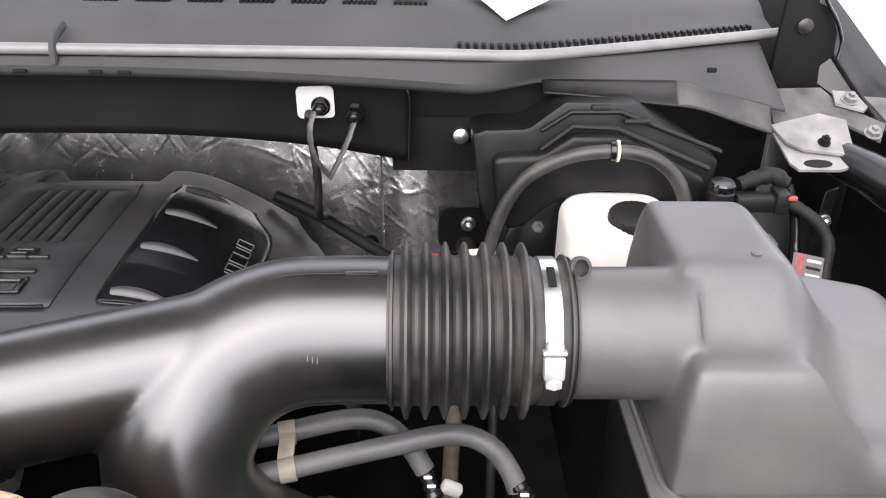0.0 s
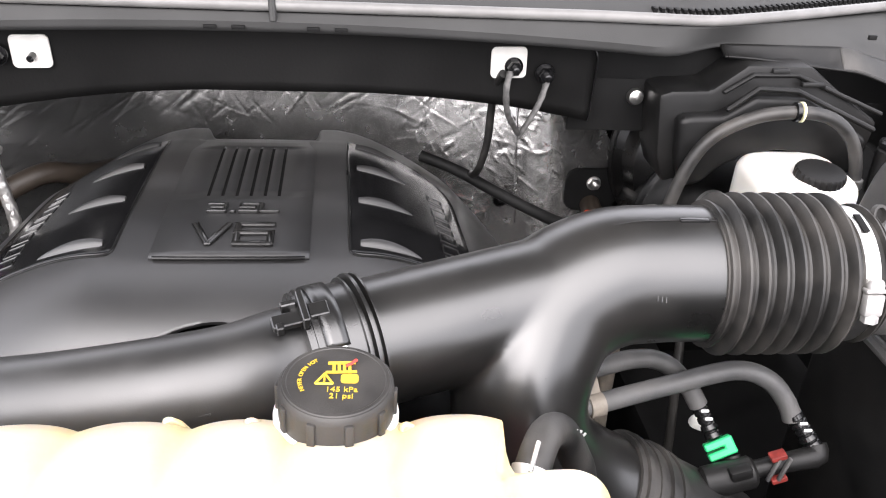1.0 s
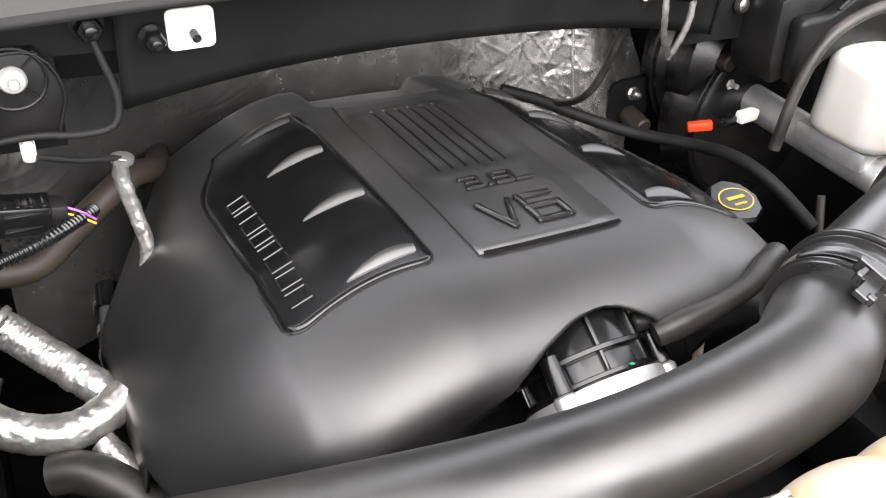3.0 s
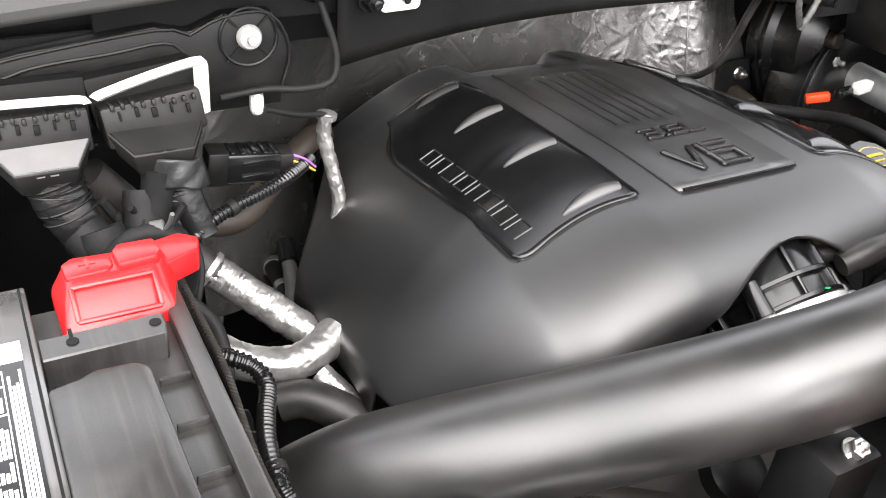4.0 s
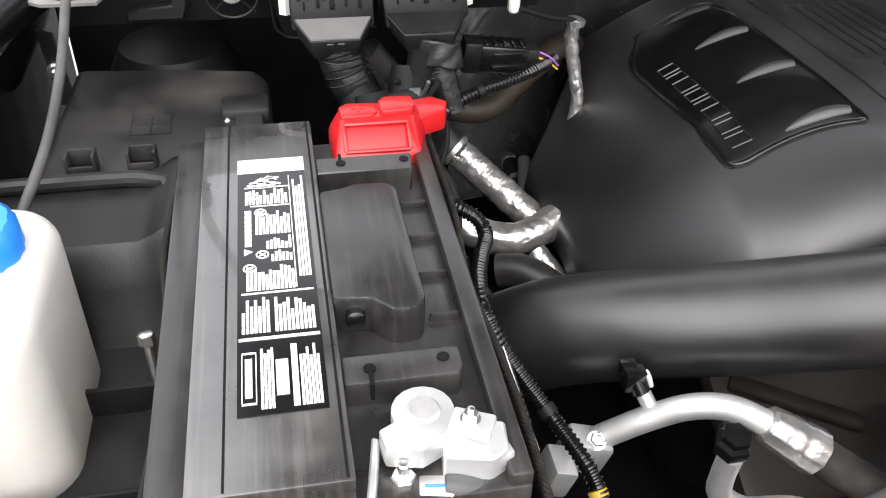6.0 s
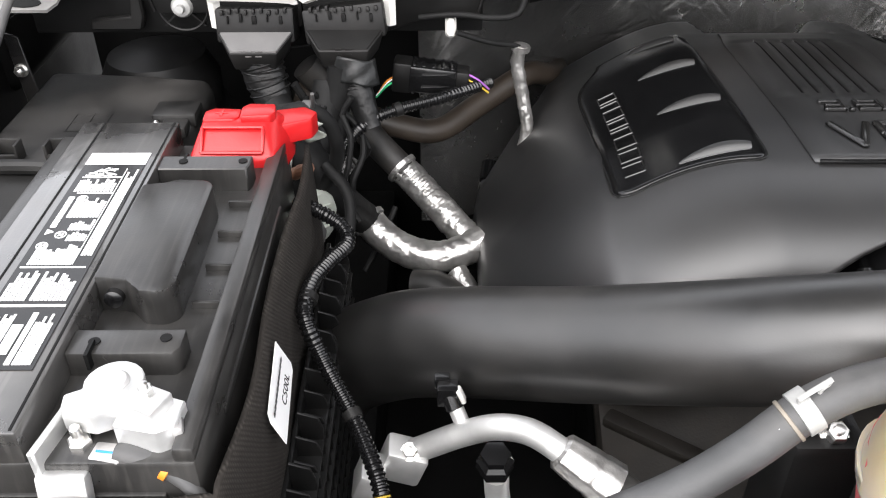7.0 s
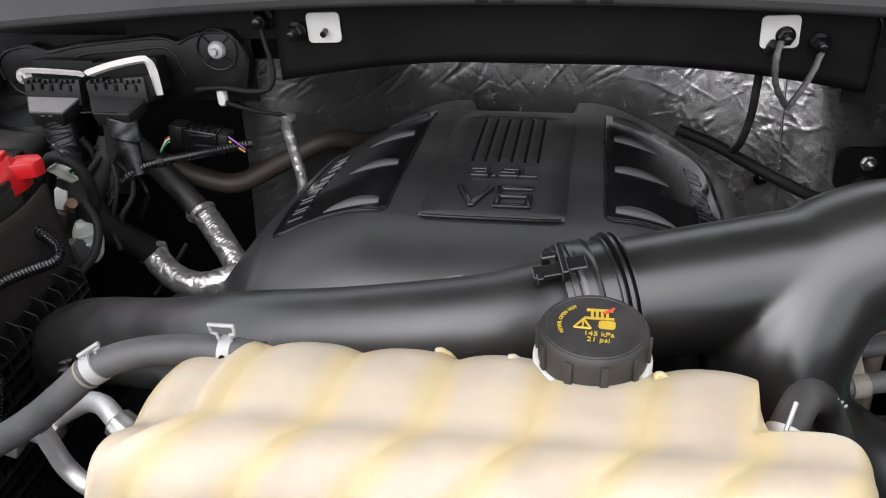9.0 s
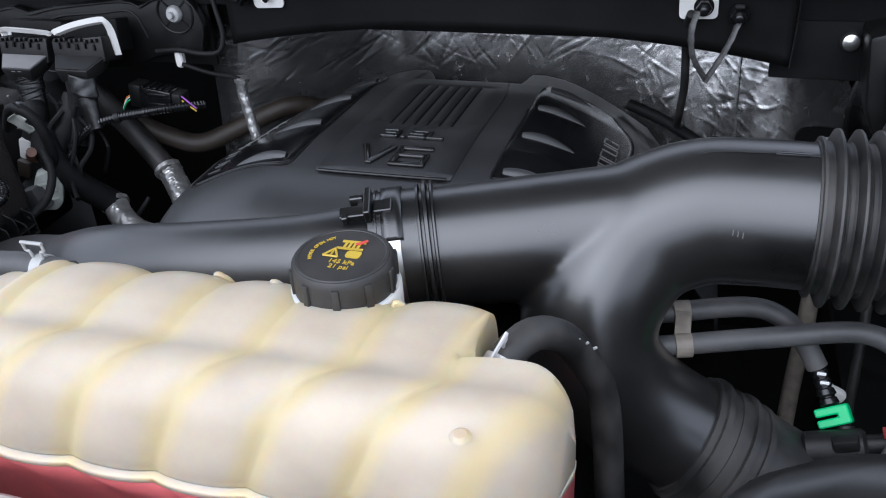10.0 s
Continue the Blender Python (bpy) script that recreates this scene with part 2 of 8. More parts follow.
TAN = surface("brown_rubber", (0.030, 0.0225, 0.0165), 0.5, vary=0.3, scale=30, bump=0.3)
BLUE = surface("blue_plastic", (0.02, 0.22, 0.72), 0.4, vary=0.1, bump=0.05)
CONCRETE = surface("pale_concrete", (0.34, 0.335, 0.325), 0.8, vary=0.15, scale=0.7, bump=0.3, fine=40)
PLUGGREY = surface("grey_green_plastic", (0.36, 0.38, 0.34), 0.5, vary=0.25, scale=60, bump=0.4, fine=500, dust=0.1)
# black plastic made grey to carry the reflection on the left connector's hood
PANELSHEEN = surface("sheen_grey_plastic", (0.115, 0.112, 0.110), 0.42, vary=0.12, scale=30, bump=0.25, fine=700)
TAPEGREY = surface("greyed_tape", (0.012, 0.0125, 0.0125), 0.4, vary=0.3, scale=90, bump=0.5, fine=300, wrinkle=0.2)
COPPER = surface("copper_brown_tape", (0.12, 0.055, 0.032), 0.5, vary=0.3, scale=80, bump=0.5)
UNION = surface("dusty_brass", (0.34, 0.26, 0.18), 0.5, metal=0.3, vary=0.3, scale=60, bump=0.3, dust=0.3)
PURPLE = surface("purple_wire", (0.25, 0.08, 0.35), 0.45, bump=0.0)


# ---- building helpers ----
def part(name, bm, material, parent=None, label="", angle=35.0):
    """Links a bmesh as one mesh object, under a thing or a part if one is given."""
    bmesh.ops.recalc_face_normals(bm, faces=bm.faces)
    for f in bm.faces:
        f.smooth = True
    for e in bm.edges:
        if len(e.link_faces) == 2 and e.calc_face_angle(0.0) > radians(angle):
            e.smooth = False
    me = bpy.data.meshes.new(name)
    bm.to_mesh(me)
    bm.free()
    me.materials.append(material)
    ob = new(name, me)
    if parent:
        ob.parent = parent
        ob.matrix_parent_inverse = base_of(parent).inverted()
    if label:
        tagged(ob, label)
    return ob


BASES = {}


def base_of(ob):
    return BASES.get(ob.name, Matrix.Identity(4))


def thing(name, at, label, category, group="", kind=""):
    """An Empty at a thing's base, to hold its parts, which are built in world places."""
    ob = new(name)
    ob.empty_display_size = 0.02
    ob.location = at
    BASES[ob.name] = Matrix.Translation(at)
    return tagged(ob, label, category, group, kind)


def box(bm, c, s, bevel=0.0, m=None, seg=2):
    r = bmesh.ops.create_cube(bm, size=1.0)
    vs = r["verts"]
    bmesh.ops.scale(bm, vec=s, verts=vs)
    if bevel:
        es = list({e for v in vs for e in v.link_edges})
        out = bmesh.ops.bevel(bm, geom=es, offset=min(bevel, min(s) * 0.45), segments=seg, affect="EDGES", profile=0.5)
        vs = list({v for f in out["faces"] for v in f.verts} | {v for v in vs if v.is_valid})
    bmesh.ops.transform(bm, matrix=Matrix.Translation(c) @ (m or Matrix.Identity(4)), verts=vs)
    return vs


def frame_to(p, d):
    """A pose at p whose z axis points along d."""
    return Matrix.Translation(p) @ Vector(d).to_track_quat("Z", "Y").to_matrix().to_4x4()


def lathe(bm, profile, m, n=28, bump_n=0, bump_d=0.0):
    """Turns (radius, height) pairs round the z axis of m; bump_n ribs of depth bump_d run along it."""
    rings = []
    for r, z in profile:
        ring = []
        for i in range(n):
            a = 2 * math.pi * i / n
            rr = r + (bump_d * (1 if math.cos(a * bump_n) > 0.3 else 0) if bump_n and r > 0.004 else 0)
            ring.append(bm.verts.new(m @ Vector((rr * math.cos(a), rr * math.sin(a), z))))
        rings.append(ring)
    for a, b in zip(rings, rings[1:]):
        for i in range(n):
            bm.faces.new((a[i], a[(i + 1) % n], b[(i + 1) % n], b[i]))
    bm.faces.new(rings[0][::-1])
    bm.faces.new(rings[-1])


def cyl(bm, p0, p1, r, r1=None, n=24, edge=0.0):
    d = Vector(p1) - Vector(p0)
    h = d.length
    r1 = r if r1 is None else r1
    prof = [(r - edge, 0), (r, edge), (r1, h - edge), (r1 - edge, h)] if edge else [(r, 0), (r1, h)]
    lathe(bm, prof, frame_to(p0, d), n)


def spline(pts, step):
    """Evenly stepped places on a smooth curve through pts (Catmull-Rom); each place may carry more numbers."""
    P = [np.array(p, float) for p in pts]
    P = [2 * P[0] - P[1]] + P + [2 * P[-1] - P[-2]]
    out = []
    for a, b, c, d in zip(P, P[1:], P[2:], P[3:]):
        k = max(2, int(np.linalg.norm((c - b)[:3]) / step))
        for i in range(k):
            t = i / k
            out.append(0.5 * (2 * b + (c - a) * t + (2 * a - 5 * b + 4 * c - d) * t * t + (3 * b - a - 3 * c + d) * t ** 3))
    out.append(P[-2])
    return out


def tube(bm, pts, r, n=14, step=0.01, ripple=None, squash=1.0, up=(0, 0, 1)):
    """A pipe along a smooth curve through pts; a point may carry its own radius as a fourth number. ripple(s): radius factor at s metres."""
    four = len(pts[0]) == 4
    line = spline(pts, step)
    rings, s = [], 0.0
    side = None
    for i, q in enumerate(line):
        p = Vector(q[:3])
        d = Vector((line[min(i + 1, len(line) - 1)] - line[max(i - 1, 0)])[:3]).normalized()
        if i:
            s += (p - Vector(line[i - 1][:3])).length
        if side is None:
            side = d.cross(Vector(up) if abs(d.dot(Vector(up))) < 0.95 else Vector((1, 0, 0))).normalized()
        side = (side - d * side.dot(d)).normalized()
        top = side.cross(d)
        rr = (q[3] if four else r) * (ripple(s) if ripple else 1.0)
        rings.append([bm.verts.new(p + side * (rr * math.cos(a)) + top * (rr * squash * math.sin(a))) for a in (2 * math.pi * j / n for j in range(n))])
    for a, b in zip(rings, rings[1:]):
        for j in range(n):
            bm.faces.new((a[j], a[(j + 1) % n], b[(j + 1) % n], b[j]))
    bm.faces.new(rings[0])
    bm.faces.new(rings[-1][::-1])


def corrugated(pitch):
    return lambda s: 1.0 + 0.10 * (1 if (s / pitch) % 1.0 < 0.55 else -1)


def grid(bm, fn, nu, nv, flip=False):
    """A sheet fn(u, v) for u and v from 0 to 1."""
    vs = [[bm.verts.new(fn(i / nu, j / nv)) for j in range(nv + 1)] for i in range(nu + 1)]
    for i in range(nu):
        for j in range(nv):
            bm.faces.new((vs[i][j], vs[i + 1][j], vs[i + 1][j + 1], vs[i][j + 1]))
    return vs


def prism(bm, outline, h, m, bevel=0.0, seg=2):
    """An outline in the xy plane of m, made h thick along its z axis, with rounded edges."""
    a = [bm.verts.new((x, y, 0)) for x, y in outline]
    f = bm.faces.new(a)
    r = bmesh.ops.extrude_face_region(bm, geom=[f])
    top = [v for v in r["geom"] if isinstance(v, bmesh.types.BMVert)]
    bmesh.ops.translate(bm, vec=(0, 0, h), verts=top)
    vs = a + top
    if bevel:
        es = list({e for v in vs for e in v.link_edges})
        out = bmesh.ops.bevel(bm, geom=es, offset=bevel, segments=seg, affect="EDGES", profile=0.5)
        vs = list({v for f in out["faces"] for v in f.verts} | {v for v in vs if v.is_valid})
    bmesh.ops.transform(bm, matrix=m, verts=vs)


def rounded(w, h, r, n=4):
    """A rectangle's outline with rounded corners, round the origin."""
    out = []
    for cx, cy, a0 in ((w / 2 - r, h / 2 - r, 0), (-w / 2 + r, h / 2 - r, 90), (-w / 2 + r, -h / 2 + r, 180), (w / 2 - r, -h / 2 + r, 270)):
        for i in range(n + 1):
            a = radians(a0 + 90 * i / n)
            out.append((cx + r * math.cos(a), cy + r * math.sin(a)))
    return out


def solid(ob, thick, offset=-1.0):
    m = ob.modifiers.new("thickness", "SOLIDIFY")
    m.thickness, m.offset = thick, offset
    return ob


def fuse(ob, voxel, times):
    """Melts overlapping closed shapes into one moulded skin with soft fillets."""
    m = ob.modifiers.new("melt", "REMESH")
    m.mode, m.voxel_size, m.use_smooth_shade = "VOXEL", voxel, True
    k = ob.modifiers.new("soften", "SMOOTH")
    k.factor, k.iterations = 0.5, times
    return ob


def moulded_tank(bm, w, d, r, at, h, edge):
    """A closed upright tank with rounded corners and soft top and bottom edges."""
    rows = []
    for k in range(7):
        a = math.pi / 2 * k / 6
        rows.append((edge * (1 - math.sin(a)), edge * (1 - math.cos(a))))
    rows += [(i, h - z) for i, z in rows[::-1]]
    rings = [[bm.verts.new((at[0] + x, at[1] + y, at[2] + z)) for x, y in rounded(w - 2 * i, d - 2 * i, max(0.004, r - i), 8)] for i, z in rows]
    n = len(rings[0])
    for a, b in zip(rings, rings[1:]):
        for i in range(n):
            bm.faces.new((a[i], a[(i + 1) % n], b[(i + 1) % n], b[i]))
    bm.faces.new(rings[0][::-1])
    bm.faces.new(rings[-1])


def B():
    return bmesh.new()


def smooth01(t):
    t = min(1.0, max(0.0, t))
    return t * t * (3 - 2 * t)


def lines(bm, body, size, m, extrude=0.0004, align="CENTER", bevel=0.0):
    """Lettering in the built-in font, laid flat on the xy plane of m, as mesh."""
    cu = bpy.data.curves.new("letters", "FONT")
    cu.body, cu.size, cu.extrude, cu.align_x, cu.align_y, cu.resolution_u = body, size, extrude, align, "CENTER", 3
    cu.bevel_depth = bevel
    ob = bpy.data.objects.new("letters", cu)
    scene.collection.objects.link(ob)
    me = ob.to_mesh()
    me.transform(m)
    bm.from_mesh(me)
    ob.to_mesh_clear()
    bpy.data.objects.remove(ob)
    bpy.data.curves.remove(cu)


FACING = Matrix.Rotation(radians(90), 4, "X")  # xy plane turned upright, facing -y


def hexnut(bm, p, d, r, h, stud=0.0):
    lathe(bm, [(r * 1.25, 0), (r * 1.25, h * 0.15)], frame_to(p, d), 20)
    lathe(bm, [(r, h * 0.15), (r, h * 0.85), (r * 0.85, h)], frame_to(p, d), 6)
    if stud:
        lathe(bm, [(r * 0.45, h * 0.9), (r * 0.45, h + stud), (r * 0.3, h + stud * 1.1)], frame_to(p, d), 12)

MID = -0.42  # the engine's centre line
BAY = -0.388  # the truck's centre line


# ---- ground and body ----
bm = B()
grid(bm, lambda u, v: Vector((-60 + 120 * u, -60 + 120 * v, 0)), 30, 30)
tagged(part("ground", bm, CONCRETE), "pale concrete ground round the truck", "ground", kind="structure")


def lip_z(x):
    return 1.228 - 0.026 * ((x - BAY) / 0.564) ** 2


def seal_y(x):
    u = abs(x - BAY)
    t = max(0.0, u - 0.47)
    return 0.930 + 0.52 * t * t / (t + 0.05)


def seal_z(x):
    return 1.254 - 0.03 * max(0.0, abs(x - BAY) - 0.4)


def end_top(x):
    """Height at which the black end panel meets the grey cowl."""
    return 1.217 - 0.25 * max(0.0, x - 0.30) ** 1.0 * smooth01((x - 0.28) / 0.06)


def end_lip(x):
    """Height of the end panel's front edge."""
    return 1.208 - 0.10 * max(0.0, x - 0.16) - 0.20 * max(0.0, x - 0.31) * smooth01((x - 0.29) / 0.08)


def cowl_lower(u, v):
    x = -1.148 + 1.582 * u
    y1, z1 = seal_y(x), seal_z(x)
    k = smooth01((x - 0.045) / 0.11)
    y0, z0 = 0.918 + 0.052 * k + (0.0 if x > BAY else 0.06) * max(0.0, abs(x - BAY) - 0.54), lip_z(x) * (1 - k) + (end_top(x) - 0.004) * k
    if v < 0.2:
        return Vector((x, y0 + 0.004 * (1 - v / 0.2) * (1 - k), z0 + (0.012 - 0.008 * k) * v / 0.2))
    t = (v - 0.2) / 0.8
    z0 += 0.012 - 0.008 * k
    return Vector((x, y0 + (y1 - y0) * t, z0 + (z1 - 0.006 - z0) * t))


def cowl_end(x0, x1, sink):
    b = B()

    def fn(u, v):
        x = x0 + (x1 - x0) * u
        dip = sink * math.sin(math.pi * v) * smooth01(u / 0.12) * smooth01((1 - u) / 0.12)
        return Vector((x, 0.946 + 0.023 * v, end_lip(x) + (end_top(x) - end_lip(x)) * v - dip))
    grid(b, fn, 30, 10)
    return b


def cowl_lip():
    """The folded front edge of the end panel."""
    b = B()
    tube(b, [(x, 0.945, end_lip(x)) for x in (0.146, 0.18, 0.22, 0.26, 0.29, 0.32, 0.35, 0.38, 0.412)], 0.0016, 8, 0.01)
    return b


cowl = thing("cowl", (BAY, 1.0, 1.2), "weathered grey plastic cowl below the windscreen", "cowl", kind="structure")
bm = B()
grid(bm, cowl_lower, 80, 10)
solid(part("cowl_trim", bm, COWL, cowl), 0.003)
solid(part("cowl_end", cowl_end(0.143, 0.302, 0.005), MATTE, cowl, "black cowl end panel"), 0.003)
solid(part("cowl_end_flap", cowl_end(0.298, 0.414, -0.004), RUBBER, cowl, "dusty black cowl end flap"), 0.003)
part("cowl_end_lip", cowl_lip(), MATTE, cowl)
bm = B()
box(bm, (0.340, 0.973, 1.2285), (0.011, 0.004, 0.006), 0.001)
part("clip_hole", bm, DEEP, cowl)
bm = B()
prof = [(0.006, 0.000), (0.012, 0.003), (0.045, 0.010), (0.062, 0.020), (0.075, 0.026), (0.16, 0.028), (0.21, 0.034), (0.24, 0.06)]
vs = [[bm.verts.new((x, seal_y(x) + dy, seal_z(x) + dz)) for dy, dz in prof] for x in (-1.235 + 1.695 * i / 60 for i in range(61))]
for a, b in zip(vs, vs[1:]):
    for j in range(len(prof) - 1):
        bm.faces.new((a[j], b[j], b[j + 1], a[j + 1]))
solid(part("cowl_grille", bm, COWL, cowl), 0.003)
bm = B()
tube(bm, [(x, seal_y(x), seal_z(x) + 0.001) for x in (-1.245 + 1.715 * i / 24 for i in range(25))], 0.0065, 12, 0.02)
part("rubber_seal", bm, SEAL, cowl, "pale rubber hood seal")
bm = B()
tube(bm, [(BAY, 0.921, 1.241), (BAY, 0.922, 1.246), (BAY - 0.001, 0.926, 1.258), (BAY - 0.002, 0.940, 1.267), (BAY - 0.002, 0.965, 1.272)], 0.006, 10, 0.004, None, 0.7)
part("seam_cover", bm, COWL, cowl)
for x in (-0.455, -0.425, -0.345, -0.315):
    bm = B()
    box(bm, (x, 0.9172, lip_z(x) + 0.006), (0.014, 0.003, 0.004), 0.0006)
    part("lip_slot", bm, DEEP, cowl)
slot_bm = B()
box(slot_bm, (0, 0, 0), (0.0040, 0.012, 0.008), 0.0)
slot_ob = part("vent_slot", slot_bm, SOFTBLACK, cowl)
for i in range(43):
    x = 0.046 + 0.0090 * i
    if i == 0:
        o = slot_ob
    else:
        o = slot_ob.copy()
        scene.collection.objects.link(o)
    o.location = (x, seal_y(x) + 0.020, seal_z(x) + 0.0052)
for i in range(7):
    x = -0.375 + 0.061 * i
    bm = B()
    for k in range(7):
        box(bm, (x - 0.018 + 0.006 * k, seal_y(x) + 0.135, seal_z(x) + 0.029), (0.004, 0.030, 0.004), 0.0)
    part("intake_vent", bm, SOFTBLACK, cowl)

paper = thing("folded_paper", (0.10, 1.04, 1.283), "white folded paper lying on the cowl", "paper")
bm = B()
lo = [bm.verts.new(p) for p in ((0.100, 0.985, 1.279), (0.150, 1.050, 1.286), (0.178, 1.085, 1.291), (0.060, 1.095, 1.291), (0.078, 1.040, 1.288))]
bm.faces.new((lo[0], lo[1], lo[4]))
bm.faces.new((lo[1], lo[2], lo[3], lo[4]))
solid(part("sheet", bm, WHITE, paper), 0.001, 1.0)

# windscreen above the cowl
screen = thing("windscreen", (BAY, 1.2, 1.3), "dark tinted windscreen glass above the cowl", "windscreen", kind="structure")
bm = B()
grid(bm, lambda u, v: Vector((-1.2 + 1.56 * u, 1.17 + 0.80 * v + 0.25 * (abs(u - 0.5) * 2) ** 2, 1.295 + 0.46 * v)), 16, 8)
solid(part("pane", bm, SCREENGLASS, screen), 0.005)

# firewall and apron steel
firewall = thing("firewall", (BAY, 1.3, 0.6), "black painted steel firewall", "firewall", kind="structure")
bm = B()
box(bm, (BAY, 1.31, 0.85), (1.9, 0.02, 0.9), 0.004)
part("panel", bm, DEEP, firewall)
for c, w in (((BAY, 1.04, 1.15), (1.66, 0.006, 0.06)), ((0.07, 0.988, 1.140), (0.20, 0.006, 0.09)), ((-1.02, 0.995, 1.120), (0.50, 0.006, 0.09)), ((BAY, 0.985, 1.195), (1.10, 0.006, 0.06))):
    bm = B()
    box(bm, c, w, 0.002)
    part("cross_panel", bm, DEEP, firewall)
bm = B()
box(bm, (BAY, 1.15, 1.17), (1.66, 0.22, 0.012), 0.004)
part("crossmember", bm, PAINT, firewall)


def crumpled(x, z, seed):
    """Depth of a crumpled sheet at places x, z: long soft swells and many sharp folds that fade to their ends."""
    r = np.random.default_rng(seed)
    d = 0.010 * np.sin(5.3 * x + 3.0 * z) * np.cos(8.1 * z - 2.2 * x) + 0.0025 * np.sin(23 * x + 9 * z + 1.3)
    n = 1000
    right = r.random(n) < 0.40
    cx = np.where(right, r.uniform(-0.24, 0.09, n), r.uniform(-0.92, 0.0, n))
    cz = np.where(right, r.uniform(0.84, 1.14, n), np.where(r.random(n) < 0.5, 1.09 + r.normal(0, 0.03, n), r.uniform(0.85, 1.14, n)))
    ang = np.where(right, r.uniform(-1.4, 1.4, n), np.where(r.random(n) < 0.8, r.normal(0.55, 0.5, n), r.uniform(-1.2, 1.2, n)))
    length = np.where(right, r.uniform(0.006, 0.026, n), r.uniform(0.012, 0.050, n))
    width = np.where(right, r.uniform(0.0030, 0.0065, n), r.uniform(0.003, 0.007, n))
    depth = r.uniform(0.0002, 0.0010, n) * np.where(right, 0.80, 0.62) * np.where(right | (r.random(n) < 0.35), 1.0, -1.0)
    for k in range(n):
        dx, dz = x - cx[k], z - cz[k]
        bend = 5.0 * (r.random() - 0.5)
        a = dx * math.cos(ang[k]) + dz * math.sin(ang[k])
        b = -dx * math.sin(ang[k]) + dz * math.cos(ang[k]) + bend * a * a
        d = d - depth[k] * np.exp(-(a / length[k]) ** 2) * np.maximum(0, 1 - np.abs(b) / width[k]) ** 1.5
    return d


def sheet(bm, X, Y, Z):
    vs = [[bm.verts.new((X[i, j], Y[i, j], Z[i, j])) for j in range(X.shape[1])] for i in range(X.shape[0])]
    for i in range(X.shape[0] - 1):
        for j in range(X.shape[1] - 1):
            bm.faces.new((vs[i][j], vs[i + 1][j], vs[i + 1][j + 1], vs[i][j + 1]))


def np01(t):
    t = np.clip(t, 0, 1)
    return t * t * (3 - 2 * t)


insulation = thing("heat_insulation", (BAY, 1.25, 0.7), "crinkled silver foil insulation on the firewall", "insulation")
U, V = np.meshgrid(np.linspace(0, 1, 620), np.linspace(0, 1, 240), indexing="ij")
FX, FZ = -0.845 + 0.955 * U, 1.19 - 0.42 * V
FX = FX + np.where(U > 0.97, 0.016 * np.sin(13 * V) * (U - 0.97) / 0.03, 0)
FY = 1.262 - 0.05 * np01((FX + 0.115) / 0.158) - 0.15 * np01((-0.57 - FX) / 0.26) - (0.05 + 0.05 * np01((FX + 0.226) / 0.126)) * V + 0.05 * np01((FX + 0.03) / 0.14) + crumpled(FX, FZ, 11)
bm = B()
sheet(bm, FX, FY, FZ)
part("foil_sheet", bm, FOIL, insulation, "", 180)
bm = B()
tube(bm, [(-0.05, 1.195, 1.13), (-0.053, 1.178, 1.05), (-0.05, 1.155, 0.95), (-0.048, 1.14, 0.88)], 0.0022, 6, 0.01)
part("sheet_seam", bm, FOIL, insulation)
for x, y, z in ((-0.068, 1.168, 0.905), ):
    bm = B()
    lathe(bm, [(0.011, 0), (0.011, 0.003), (0.006, 0.009), (0.002, 0.011)], frame_to((x, y, z), (0, -1, 0.1)), 16)
    part("push_pin", bm, GLOSSY, insulation, "black push pin")

# upright black shield below the cowl lip
shield = thing("cowl_shield", (BAY, 0.965, 1.12), "thin black sound shield bolted below the cowl", "shield")


def shield_low(x):
    return 1.150 - 0.034 * ((x + 0.37) / 0.36) ** 2


bm = B()
grid(bm, lambda u, v: Vector((-0.722 + 0.713 * u, 0.966 + 0.004 * math.sin(u * 9) * (1 - v), shield_low(-0.722 + 0.713 * u) + (1.232 - shield_low(-0.722 + 0.713 * u)) * v)), 60, 8)
solid(part("shield_panel", bm, SOFTBLACK, shield), 0.004)
bm = B()
tube(bm, [(-0.013, 0.962, 1.205), (-0.009, 0.962, 1.195), (-0.009, 0.962, 1.16), (-0.010, 0.962, 1.116)], 0.0015, 8, 0.01)
part("shield_edge", bm, GLOSSY, shield)


def tab(x, z, with_nut):
    t = thing("retainer_plate", (x, 0.962, z), "white square retainer plate on the black shield", "clip", "shield retainer plates")
    b = B()
    prism(b, rounded(0.043, 0.038, 0.006), 0.003, Matrix.Translation((x, 0.962, z)) @ FACING @ Matrix.Rotation(radians(2), 4, "Z"), 0.0006, 1)
    part("plate", b, WHITE, t)
    b = B()
    if with_nut:
        hexnut(b, (x + 0.006, 0.959, z - 0.004), (0, -1, 0), 0.009, 0.014, 0.006)
    else:
        lathe(b, [(0.004, 0), (0.004, 0.012), (0.0025, 0.014)], frame_to((x + 0.002, 0.959, z - 0.004), (0, -1, -0.1)), 12)
    part("stud", b, GLOSSY, t, "black threaded stud")


tab(-0.658, 1.188, False)
tab(-0.117, 1.189, True)


def black_nut(x, y, z, r=0.010):
    t = thing("flange_nut", (x, y, z), "black flange nut on a stud below the cowl", "nut", "black flange nuts")
    b = B()
    hexnut(b, (x, y, z), (0, -1, 0), r, r * 1.6, r * 0.6)
    part("nut", b, GLOSSY, t)


black_nut(-0.072, 0.960, 1.177)
black_nut(-0.693, 0.955, 1.185)
black_nut(-0.742, 0.975, 1.195, 0.012)

bolt = thing("bolt", (0.052, 0.974, 1.143), "bright zinc bolt head in the black panel", "bolt")
bm = B()
lathe(bm, [(0.011, 0), (0.011, 0.003), (0.009, 0.008), (0.004, 0.010)], frame_to((0.052, 0.982, 1.143), (0, -1, 0.1)), 20)
